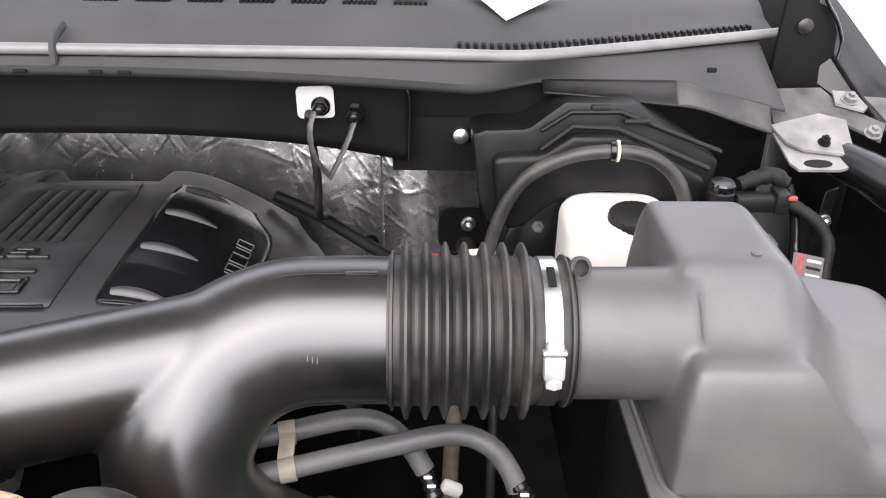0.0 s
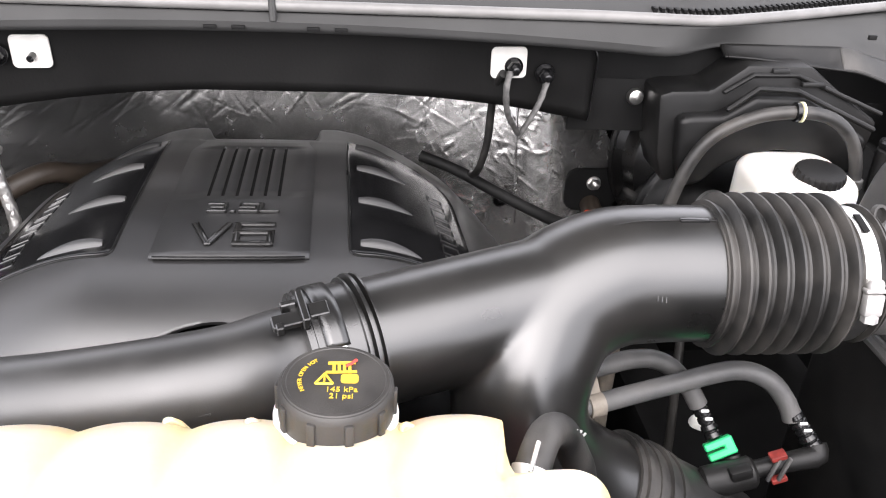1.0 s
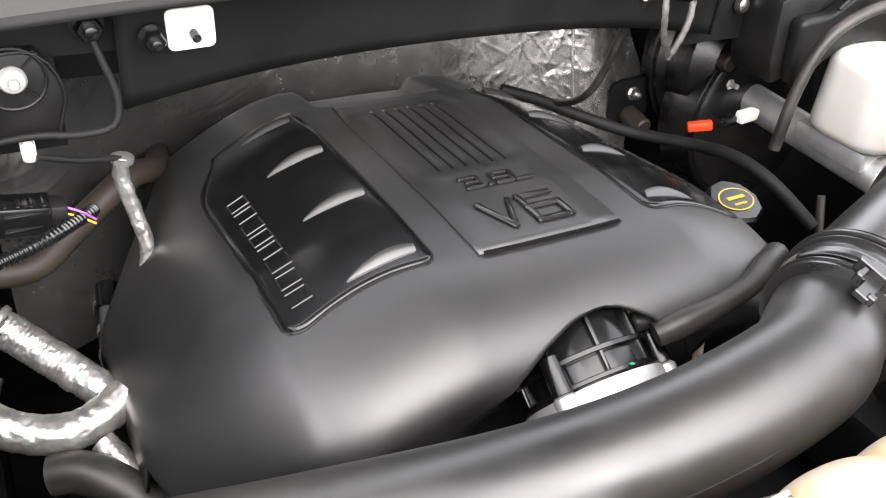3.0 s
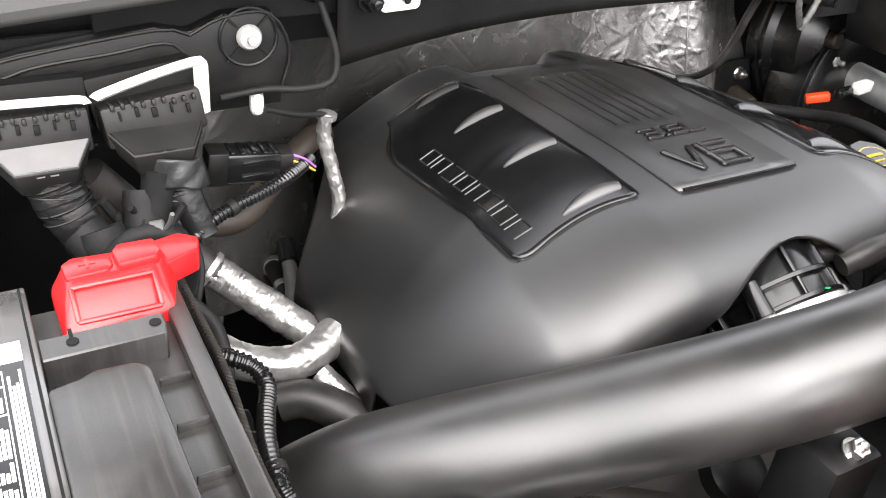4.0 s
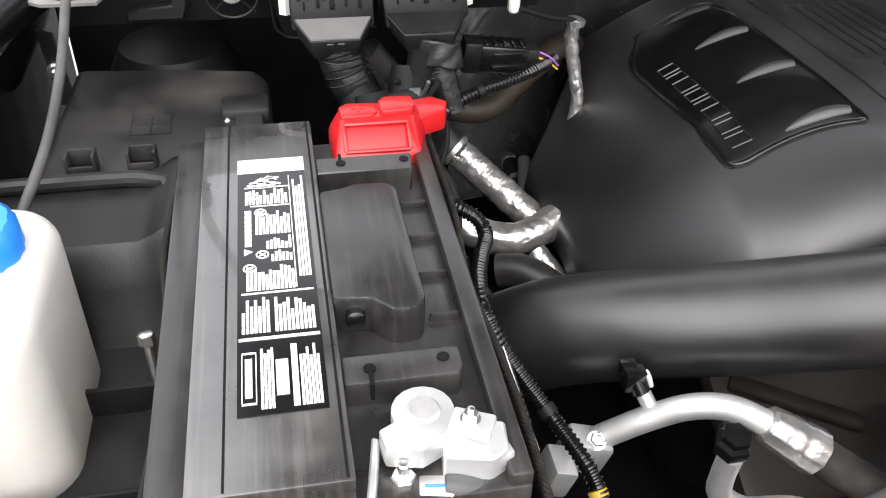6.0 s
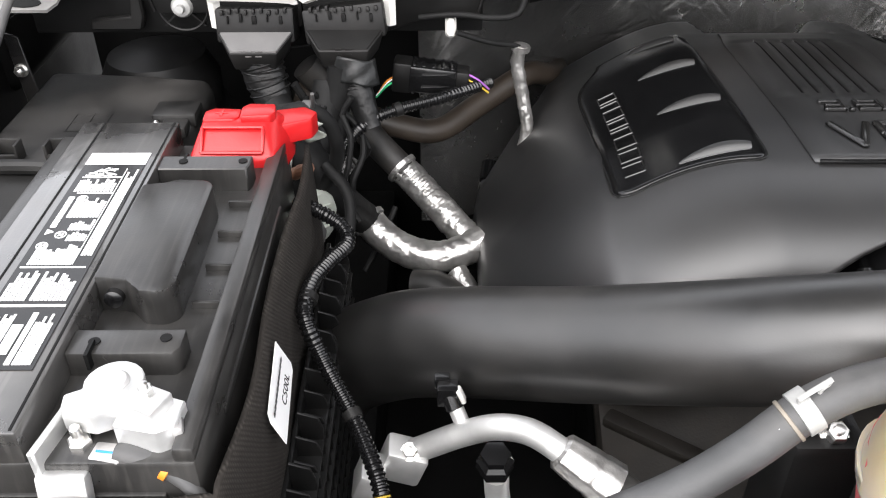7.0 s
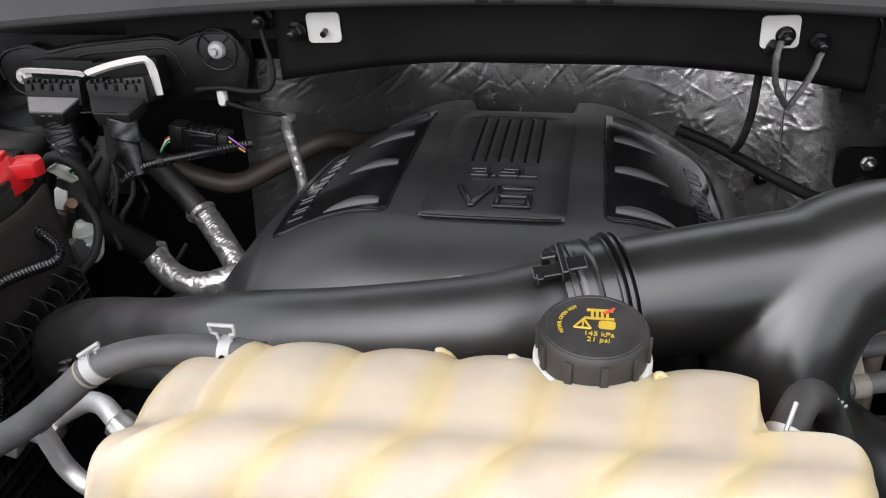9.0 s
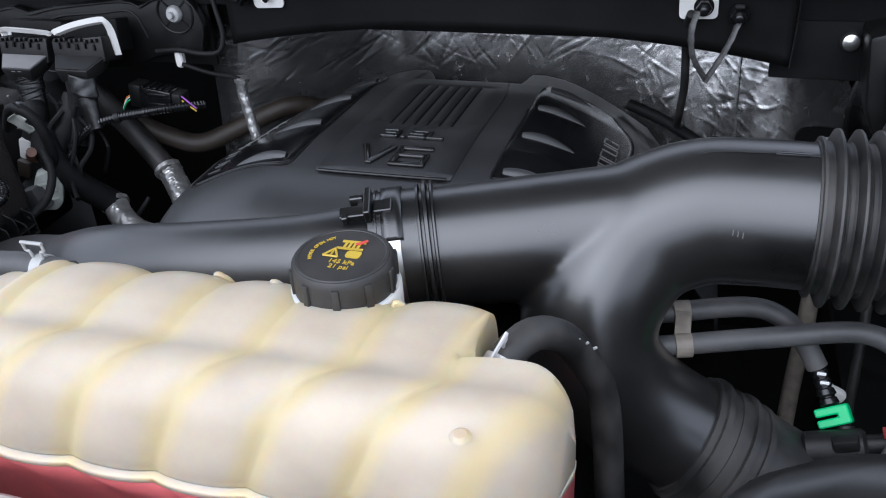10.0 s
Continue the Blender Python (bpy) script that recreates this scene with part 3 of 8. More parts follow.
part("bolt_head", bm, STEEL, bolt)


# ---- inner fenders ----
def fender(side):
    """side: 1 for the one beside the air filter box, -1 for the one beside the battery."""
    def X(u):
        return BAY + side * u
    t = thing("inner_fender", (X(0.95), 0.6, 0.6), "black painted inner fender with bolted top flange", "fender", "inner fenders", "structure")
    b = B()
    box(b, (X(0.985), 0.45, 0.80), (0.02, 1.9, 0.66), 0.004)
    part("apron", b, SOFTBLACK, t)
    b = B()
    box(b, (X(1.0), 1.20, 1.02), (0.08, 0.26, 0.12), 0.02, seg=3)
    part("hinge_pillar", b, SOFTBLACK, t)

    def sloped(pts, lift, thick):
        b = B()
        lo = [b.verts.new((X(u), y, 1.130 + 0.45 * max(0.0, y - 0.905) + lift)) for u, y in pts]
        hi = [b.verts.new((v.co.x, v.co.y, v.co.z + thick)) for v in lo]
        b.faces.new(lo)
        b.faces.new(hi)
        for k in range(len(lo)):
            b.faces.new((lo[k], lo[(k + 1) % len(lo)], hi[(k + 1) % len(lo)], hi[k]))
        return b
    part("brace_plate", sloped([(0.806, 0.966), (0.818, 0.940), (0.835, 0.929), (0.893, 0.921), (0.900, 0.975), (0.87, 0.985)], 0.005, 0.003), BRACE, t, "bare grey steel brace plate")
    tab = part("brace_tab", sloped([(0.808, 0.960), (0.816, 0.915), (0.824, 0.9055), (0.872, 0.9055), (0.882, 0.909), (0.891, 0.925), (0.892, 0.96)], 0.0, 0.003), BRACE, t)
    part("brace_slot", sloped([(0.848 + 0.017 * math.cos(k * 0.5236), 0.9135 + 0.0055 * math.sin(k * 0.5236)) for k in range(12)], 0.0034, 0.0008), DEEP, tab)
    part("hinge_plate", sloped([(0.812, 0.972), (0.816, 1.027), (0.887, 1.030), (0.904, 1.0), (0.948, 0.972), (0.932, 0.945), (0.898, 0.972)], 0.003, 0.003), HINGE, t, "dull grey hinge plate")
    part("bolt_pad", sloped([(0.894, 0.998), (0.897, 1.019), (0.924, 1.016), (0.932, 0.992), (0.925, 0.986)], 0.008, 0.003), BRACE, t)
    part("side_plate", sloped([(0.934, 1.012), (0.985, 1.008), (0.985, 0.962), (0.950, 0.968)], 0.006, 0.003), HINGE, t)
    b = B()
    prism(b, [(0.830, 1.165), (0.835, 1.30), (0.866, 1.325), (0.876, 1.29), (0.892, 1.285), (0.906, 1.255), (0.908, 1.225), (0.893, 1.212), (0.896, 1.18)], 0.010, Matrix(((side, 0, 0, BAY), (0, 0, 1, 1.055), (0, 1, 0, 0), (0, 0, 0, 1))), 0.003, 2)
    part("hinge_bracket", b, SOFTBLACK, t)
    b = B()
    lathe(b, [(0.010, 0), (0.010, 0.004), (0.006, 0.006)], frame_to((X(0.862), 1.055, 1.262), (0, -1, 0)), 20)
    part("hinge_pivot", b, PAINT, t)
    b = B()
    tube(b, [(X(0.868), 1.052, 1.325), (X(0.880), 1.050, 1.295), (X(0.898), 1.048, 1.270), (X(0.908), 1.045, 1.245), (X(0.905), 1.04, 1.225)], 0.004, 10, 0.008, None, 0.6)
    part("hinge_link", b, GLOSSY, t)
    b = B()
    prism(b, [(0.889, 1.10), (0.874, 1.095), (0.868, 1.02), (0.884, 1.02)], 0.003, Matrix(((side, 0, 0, BAY), (0, 0, 1, 0.93), (0, 1, 0, 0), (0, 0, 0, 1))), 0.0006, 1)
    brk = part("apron_bracket", b, PAINT, t)
    b = B()
    hexnut(b, (X(0.88), 0.930, 1.058), (0, -1, 0.1), 0.006, 0.008, 0.003)
    part("bracket_bolt", b, STEEL, brk)
    b = B()
    tube(b, [(X(0.875), 0.96, 1.135, 0.02), (X(0.905), 0.915, 1.128, 0.024), (X(0.935), 0.83, 1.118, 0.028), (X(0.955), 0.65, 1.110, 0.030), (X(0.96), 0.3, 1.10, 0.03), (X(0.96), -0.4, 1.09, 0.03)], 0.03, 16, 0.02)
    part("top_rail", b, PAINT, t)
    for u, y, lift in ((0.862, 0.939, 0.008), (0.926, 0.956, 0.006), (0.913, 1.003, 0.011)):
        b = B()
        hexnut(b, (X(u), y, 1.130 + 0.45 * (y - 0.905) + lift), (0, -0.4, 1), 0.0085 if u > 0.9 else 0.006, 0.008, 0.003)
        part("flange_bolt", b, BRACE if u > 0.9 else DEEP, t)
    b = B()
    def crest(y):
        return 1.2 + 0.29 * (y - 1.07) if y > 0.9 else 1.151 + 0.10 * (y - 0.9)
    grid(b, lambda u, v: Vector((X(0.958 + 0.14 * u), -0.5 + 2.4 * v, crest(-0.5 + 2.4 * v) - 0.035 * (1 - smooth01(u / 0.25)) - 0.55 * max(0, u - 0.25) ** 1.3)), 16, 30)
    solid(part("outer_panel", b, PAINT, t), 0.002)


fender(1)
fender(-1)

release = thing("release_cable", (-1.2, 0.9, 1.1), "grey hood release cable hanging by the fender", "cable")
bm = B()
tube(bm, [(-1.215, 1.04, 1.25), (-1.22, 0.98, 1.215), (-1.225, 0.93, 1.19), (-1.226, 0.88, 1.165), (-1.228, 0.80, 1.123), (-1.235, 0.73, 1.092), (-1.25, 0.67, 1.065), (-1.27, 0.60, 1.03)], 0.0042, 12, 0.01)
part("cable_sheath", bm, GREYRUBBER, release)

# bay floor and front support
floor = thing("bay_floor", (BAY, 0.4, 0.45), "dark grimy undertray and frame below the engine", "undertray", kind="structure")
bm = B()
box(bm, (BAY, 0.45, 0.5), (2.0, 1.9, 0.02), 0.0)
box(bm, (BAY, 0.0, 0.62), (1.9, 0.06, 0.25), 0.01)
for s in (-0.55, 0.55):
    box(bm, (BAY + s, 0.4, 0.62), (0.09, 1.8, 0.12), 0.01)
part("undertray", bm, DEEP, floor)
support = thing("radiator_support", (BAY, 0.1, 1.0), "black plastic radiator cover along the front of the bay", "radiator cover", kind="structure")
bm = B()
box(bm, (BAY, 0.04, 0.98), (1.7, 0.20, 0.10), 0.03, seg=4)
part("top_cover", bm, MATTE, support)
bm = B()
box(bm, (-0.46, 0.222, 1.00), (0.52, 0.006, 0.112), 0.002)
part("cover_lip", bm, MATTE, support)
bm = B()
lathe(bm, [(1.0, 0.0), (0.98, 0.3), (0.9, 0.55), (0.75, 0.78), (0.5, 0.93), (0.2, 0.99), (0.02, 1.0)], Matrix.Translation((0.035, 0.265, 1.083)) @ Matrix.Diagonal((0.125, 0.065, 0.068, 1)), 40)
part("cover_boss", bm, PLASTIC, support)
bm = B()
tube(bm, [(-0.70, 0.222, 1.060), (-0.55, 0.226, 1.063), (-0.45, 0.225, 1.060), (-0.35, 0.222, 1.050), (-0.2, 0.21, 1.03)], 0.006, 10, 0.02)
part("edge_rail", bm, ZINC, support, "dull metal edge rail")
bm = B()
box(bm, (BAY, 0.13, 0.75), (1.3, 0.06, 0.40), 0.01)
part("radiator", bm, DEEP, support)

# open hood above
hood = thing("hood", (BAY, 1.05, 1.33), "open black hood raised over the engine bay", "hood")
bm = B()
grid(bm, lambda u, v: Vector((BAY - 0.78 + 1.56 * u, 1.04 - 0.72 * v - 0.05 * (2 * u - 1) ** 2, 1.55 + 0.95 * v + 0.05 * math.sin(math.pi * u))), 12, 12)
solid(part("hood_skin", bm, MATTE, hood), 0.03)
for e in (-1, 1):
    bm = B()
    tube(bm, [(BAY + e * 0.905, 1.15, 1.255), (BAY + e * 0.85, 1.06, 1.42), (BAY + e * 0.74, 0.985, 1.60)], 0.016, 12, 0.02, None, 0.5)
    part("hood_hinge", bm, PAINT, hood)

# ---- engine ----
engine = thing("engine_block", (MID, 0.9, 0.55), "dark cast engine block below its plastic cover", "engine")
bm = B()
box(bm, (MID, 0.92, 0.74), (0.46, 0.48, 0.34), 0.04, seg=3)
part("block", bm, DEEP, engine)


def recede(u):
    """How far the cover's front corners draw back."""
    return 0.085 * smooth01((u - 0.20) / 0.18)


def cover_z(x, y):
    """Height of the engine cover's skin."""
    u = abs(x - MID)
    t = min(1.0, max(0.0, u - 0.122) / 0.123)
    z = 1.069 - 0.041 * t ** 1.5
    d = max(0.0, u - 0.245)
    z -= (1.05 * d + 1.6 * d * d) * (d / (d + 0.012) if d else 0.0)
    z -= (0.05 + 0.6 * min(0.15, max(0.0, u - 0.10))) * max(0.0, y - 0.79)
    z -= 0.010 * smooth01((y - 0.97) / 0.10) + 0.14 * max(0.0, y - 1.05)
    z -= 1.2 * max(0.0, y - 1.14) ** 1.0
    z -= 0.016 * smooth01((0.078 - u) / 0.008) * smooth01((y - 1.055) / 0.02)
    q = min(1.0, max(0.0, (0.712 + recede(u) - y) / 0.116))
    z -= 0.062 * (1 - math.sqrt(max(0.0, 1 - q * q)))
    return z


cover = thing("engine_cover", (MID, 0.9, 0.95), "satin black moulded plastic engine cover", "engine cover")


def arch(x):
    d = (x + 0.424) / (0.155 if x < -0.424 else 0.112)
    low = 0.90 + 0.10 * smooth01((x + 0.36) / 0.05)
    return max(low, 0.93 + 0.119 * (1 - d * d) ** 0.6) if abs(d) < 1 else low


def front_y(x):
    """Where the cover's front edge lies: cut back over the arch."""
    y = 0.597 + recede(abs(x - MID))
    while y < 0.75 and cover_z(x, y) < arch(x):
        y += 0.0005
    return y


def half(y):
    """Half the cover's width: narrower towards the firewall."""
    return 0.355 - 0.11 * smooth01((y - 0.86) / 0.3)


bm = B()
nu, nv = 150, 80
rows = []
for j in range(nv + 1):
    v = (j / nv) ** 1.25
    w = half(0.60 + 0.58 * v)
    row = []
    for i in range(nu + 1):
        x = MID - w + 2 * w * i / nu
        f0 = front_y(x)
        y = f0 + (1.18 - f0) * v
        row.append(bm.verts.new((x, y, cover_z(x, y))))
    rows.append(row)
for a, b in zip(rows, rows[1:]):
    for i in range(nu):
        bm.faces.new((a[i], a[i + 1], b[i + 1], b[i]))
low_row = [bm.verts.new((v.co.x, v.co.y + 0.014 * smooth01((v.co.z - arch(v.co.x)) / 0.08), min(v.co.z - 0.003, max(arch(v.co.x), v.co.z - 0.12)))) for v in rows[0]]
for i in range(nu):
    bm.faces.new((low_row[i], low_row[i + 1], rows[0][i + 1], rows[0][i]))
back = [bm.verts.new((v.co.x, v.co.y + 0.004, v.co.z - 0.07)) for v in rows[-1]]
for i in range(nu):
    bm.faces.new((rows[-1][i], rows[-1][i + 1], back[i + 1], back[i]))
for k in (0, -1):
    low = [bm.verts.new((r[k].co.x - (0.004 if k == 0 else -0.004), r[k].co.y, r[k].co.z - 0.03)) for r in rows]
    for a, b, c, d in zip(rows, rows[1:], low, low[1:]):
        bm.faces.new((a[k], b[k], d, c))
bmesh.ops.remove_doubles(bm, verts=bm.verts, dist=0.0003)
solid(part("shell", bm, COVER, cover, angle=60), 0.003)

# raised middle plate with six slots cut through it
bm = B()
X0, X1 = -0.497, -0.346
slots = [-0.459 + 0.0152 * i for i in range(6)]
xs = [X0] + [e + d for e in slots for d in (-0.0019, 0.0019)] + [X1]
ys = [0.703 + 0.0139 * i for i in range(11)] + [0.842 + 0.0161 * i for i in range(1, 11)] + [1.015, 1.03, 1.045]
vs = [[bm.verts.new((x + (0.010 * smooth01((y - 0.98) / 0.06) if x == X0 else -0.010 * smooth01((y - 0.98) / 0.06) if x == X1 else 0), y, cover_z(x, y) + 0.0022)) for y in ys] for x in xs]
for i in range(len(xs) - 1):
    for j in range(len(ys) - 1):
        if not (i % 2 == 1 and 0.840 < ys[j] < 0.995):
            bm.faces.new((vs[i][j], vs[i + 1][j], vs[i + 1][j + 1], vs[i][j + 1]))
solid(part("centre_plate", bm, COVER, cover), 0.0030)
# added black strips stand in for the shade down in the slots
for e in slots:
    bm = B()
    grid(bm, lambda u, v: Vector((e - 0.0019 + 0.0038 * u, 0.843 + 0.157 * v, cover_z(e, 0.843 + 0.157 * v) + 0.0007)), 1, 12)
    part("slot_shade", bm, SOFTBLACK, cover)


def on_cover(x, y, lift):
    e = 0.004
    n = Vector((cover_z(x - e, y) - cover_z(x + e, y), cover_z(x, y - e) - cover_z(x, y + e), 2 * e)).normalized()
    t = Vector((1, 0, 0))
    t = (t - n * t.dot(n)).normalized()
    m = Matrix((t, n.cross(t), n)).transposed().to_4x4()
    return Matrix.Translation(Vector((x, y, cover_z(x, y))) + n * lift) @ m


STROKES = {
    "3": [(0, 1, 1, 1), (0.2, 0.5, 1, 0.5), (0, 0, 1, 0), (1, 0, 1, 1)],
    ".": [(0.4, 0, 0.6, 0)],
    "5": [(0, 1, 1, 1), (0, 0.5, 0, 1), (0, 0.5, 1, 0.5), (1, 0, 1, 0.5), (0, 0, 1, 0)],
    "L": [(0, 0, 0, 1), (0, 0, 1, 0)],
    "V": [(0, 1, 0.5, 0), (1, 1, 0.5, 0)],
    "6": [(0, 1, 1, 1), (0, 0, 0, 1), (0, 0, 1, 0), (1, 0, 1, 0.55), (0, 0.55, 1, 0.55)],
}


def moulded(name, word, x, y, wide, high, gap, thick, label):
    """Squared raised lettering, each letter of bevelled bars."""
    total = sum(wide * (0.35 if c == "." else 1.0) for c in word) + gap * (len(word) - 1)
    m = on_cover(x, y, 0.0022)
    at = -total / 2
    for c in word:
        w = wide * (0.35 if c == "." else 1.0)
        b = B()
        for n, (x0, y0, x1, y1) in enumerate(STROKES[c]):
            p, q = Vector((at + x0 * w, (y0 - 0.5) * high, 0)), Vector((at + x1 * w, (y1 - 0.5) * high, 0))
            d = q - p
            prism(b, rounded(d.length + thick * (1.0 if c != "V" else 0.6), thick, thick * 0.2, 2), 0.0036 + 0.00012 * n, m @ Matrix.Translation((p + q) / 2) @ Matrix.Rotation(math.atan2(d.y, d.x), 4, "Z"), thick * 0.30, 2)
        part(name, b, PLASTIC, cover, label, 25)
        at += w + gap


moulded("raised_digit", "3.5L", -0.4175, 0.8065, 0.0165, 0.018, 0.0052, 0.0042, "raised 3.5L lettering")
moulded("raised_letter", "V6", -0.4235, 0.748, 0.033, 0.040, 0.010, 0.0070, "raised V6 lettering")
bm = B()
tube(bm, [(X0 + 0.004, 0.7025, cover_z(X0, 0.7025) + 0.0026), (-0.46, 0.7015, cover_z(-0.46, 0.7015) + 0.0028), (-0.38, 0.7015, cover_z(-0.38, 0.7015) + 0.0028), (X1 - 0.004, 0.7025, cover_z(X1, 0.7025) + 0.0026)], 0.0018, 8, 0.006)
part("plate_lip", bm, GLOSSY, cover)


def pod(side):
    """The side field of the cover: a grooved panel with four gill louvres and a row of raised bars."""
    def X(u):
        return MID - side * u

    def inner(y):
        return 0.114

    def outer(y):
        return 0.243 - 0.036 * smooth01((y - 0.94) / 0.11)

    def P(u, v, lift):
        y0 = 0.708 + 0.008 * math.sin(u * math.pi) - 0.004 * u + 0.013 * max(0.0, (u - 0.86) / 0.14) ** 2.2 + 0.010 * max(0.0, (0.10 - u) / 0.10) ** 2.2
        y = y0 + (1.050 - 0.012 * u ** 3 - y0) * v
        x = X(inner(y) + (outer(y) - inner(y)) * u)
        return Vector((x, y, cover_z(x, y) + lift))
    b = B()
    grid(b, lambda u, v: P(u, v, 0.0006), 20, 50)
    solid(part("side_field", b, GLOSSY, cover), 0.001, 1.0)
    r = 0.09
    loop = [(0, r), (0, 0.3), (0, 0.6), (0, 0.85), (0.02, 0.97), (0.25, 1.0), (0.6, 1.0), (0.93, 0.985), (1, 0.92), (1, 0.75), (1, 0.4), (1, 0.12), (0.995, 0.0), (0.95, 0.0), (0.88, 0.0), (0.7, 0.0), (0.5, 0.0), (0.3, 0.0), (0.1, 0.0), (0.05, 0.0), (0.005, 0.0), (0, r)]
    for name, lift, rad, mat, shift in (("groove", 0.0006, 0.0012, DEEP, 1.0), ("rim", 0.0008, 0.0005, PLASTIC, 1.018)):
        b = B()
        tube(b, [tuple(P(0.5 + (u - 0.5) * shift * (1.01 if name == "rim" else 1), 0.5 + (v - 0.5) * (1.010 if name == "rim" else 1), lift)) for u, v in loop], rad, 6, 0.006)
        part(name, b, mat, cover)
    for y0, tip in ((0.741, 0.187), (0.843, 0.185), (0.943, 0.184), (1.038, 0.180)):
        b = B()

        def gill(u, v):
            x = X(tip + (0.124 - tip) * u)
            lens = math.sin(math.pi * min(1.0, u * 0.80 + 0.005)) ** 0.75
            if v < 0.7:
                k = v / 0.7
                y, lift = y0 - 0.014 + 0.0100 * lens * k, 0.0060 * lens * math.sin(k * math.pi / 2)
            else:
                k = (v - 0.7) / 0.3
                y, lift = y0 - 0.014 + (0.0100 + 0.006 * k) * lens, 0.0060 * lens * (1 - k)
            return Vector((x, y, cover_z(x, y) + 0.0012 + lift))
        vs = grid(b, gill, 22, 12)
        b.faces.new([v for v in vs[-1]])
        gill_ob = part("gill_louvre", b, COVER, cover, "raised gill", 40)
        b = B()
        tube(b, [tuple(gill(u, 0.0) + Vector((0, -0.0006, 0.0002))) for u in (0.02, 0.2, 0.4, 0.6, 0.8, 0.97)], 0.0007, 6, 0.004)
        part("gill_edge", b, PLASTIC, gill_ob)
    for i in range(8):
        m = on_cover(X(0.221 - 0.004 * (i / 7)), 0.742 + 0.0245 * i, 0.0014)
        w, h = 0.0085, 0.0095
        corner = [(-h, -w), (h, -w), (h, w), (-h, w)]
        b = B()
        sides = (0, 1, 2, 3) if i % 3 == 1 else (0, 1, 3) if i % 3 else (0, 2, 1)
        for k in sides:
            p, q = corner[k], corner[(k + 1) % 4]
            tube(b, [tuple(m @ Vector((*p, 0.0004))), tuple(m @ Vector((*q, 0.0004)))], 0.0008, 6, 0.01)
        part("badge_bar", b, PLASTIC, cover, "small raised badge shape")


pod(1)
pod(-1)

# throttle housing in the arch
throttle = thing("throttle_housing", (-0.432, 0.63, 0.9), "ribbed black plastic throttle housing under the cover", "throttle")
TH = frame_to((-0.422, 0.668, 0.996), (0, -0.86, -0.51))
bm = B()
lathe(bm, [(0.02, -0.02), (0.045, -0.008), (0.054, 0.0), (0.057, 0.006), (0.057, 0.064), (0.050, 0.066)], TH, 56)
part("housing", bm, GLOSSY, throttle)
for s, r, w in ((0.000, 0.0620, 0.0030), (0.036, 0.0635, 0.0055), (0.058, 0.0635, 0.0050)):
    bm = B()
    lathe(bm, [(r - 0.010, s), (r - 0.0006, s + 0.0003), (r, s + 0.001), (r, s + w - 0.001), (r - 0.0006, s + w - 0.0003), (r - 0.010, s + w)], TH, 64)
    part("rib", bm, GLOSSY, throttle)
for i in range(9):
    a = 2 * math.pi * (i + 0.35) / 9
    bm = B()
    box(bm, (0, 0, 0), (0.0034, 0.008, 0.060), 0.0009)
    bmesh.ops.transform(bm, matrix=TH @ Matrix.Rotation(a, 4, "Z") @ Matrix.Translation((0, 0.0582, 0.030)), verts=bm.verts)
    part("rib", bm, GLOSSY, throttle)
bm = B()
lathe(bm, [(0.050, 0.064), (0.0640, 0.0645), (0.0645, 0.066), (0.0645, 0.080), (0.050, 0.081)], TH, 56)
part("flange", bm, ALU, throttle, "bare aluminium flange")
# two screw bosses beside the ribs, with ears on the flange
AXIS, RISE = Vector((0, -0.86, -0.51)), Vector((0, -0.51, 0.86))
for side, up in ((-0.052, 0.040), (0.058, 0.030)):
    foot = Vector((-0.422 + side, 0.668, 0.996)) + RISE * up
    bm = B()
    cyl(bm, foot + AXIS * 0.030, foot + AXIS * 0.064, 0.0082, 0.0092, n=20, edge=0.001)
    part("screw_boss", bm, GLOSSY, throttle)
    bm = B()
    cyl(bm, foot + AXIS * 0.064, foot + AXIS * 0.082, 0.0105, n=20, edge=0.002)
    part("flange_ear", bm, ALU, throttle)
bm = B()
box(bm, (0, 0, 0), (0.0035, 0.0012, 0.006), 0.0004)
bmesh.ops.transform(bm, matrix=Matrix.Translation(Vector((-0.418, 0.668, 0.996)) + RISE * 0.0640 + AXIS * 0.060) @ Matrix.Rotation(radians(-31), 4, "X") @ Matrix.Rotation(radians(90), 4, "X"), verts=bm.verts)
part("paint_mark", bm, GREEN, throttle, "green paint dab")
strut = thing("engine_bracket", (-0.50, 0.68, 0.96), "black bracket with a worn bare edge beside the throttle", "bracket")
bm = B()
box(bm, (0, 0, 0), (0.008, 0.040, 0.010), 0.001)
bmesh.ops.transform(bm, matrix=Matrix.Translation((-0.492, 0.668, 0.962)) @ Matrix.Rotation(radians(31), 4, "X") @ Matrix.Rotation(radians(-8), 4, "Z"), verts=bm.verts)
part("worn_edge", bm, BRACE, strut, "bare worn edge")
bm = B()
box(bm, (0, 0, 0), (0.060, 0.050, 0.010), 0.002)
bmesh.ops.transform(bm, matrix=Matrix.Translation((-0.515, 0.668, 0.952)) @ Matrix.Rotation(radians(31), 4, "X"), verts=bm.verts)
part("bracket_plate", bm, GLOSSY, strut)
union = thing("pipe_union", (-0.36, 0.63, 1.0), "dusty brass-brown pipe union beside the throttle", "fitting")
bm = B()
cyl(bm, (-0.378, 0.640, 1.012), (-0.348, 0.645, 1.018), 0.010, n=20, edge=0.002)
lathe(bm, [(0.008, 0), (0.0125, 0.001), (0.0125, 0.006), (0.008, 0.007)], frame_to((-0.366, 0.642, 1.0145), (1, 0.15, 0.2)), 6)
part("union_body", bm, UNION, union)
vent = thing("vent_hose", (-0.36, 0.60, 1.0), "black rubber breather hose beside the throttle", "hose")
bm = B()
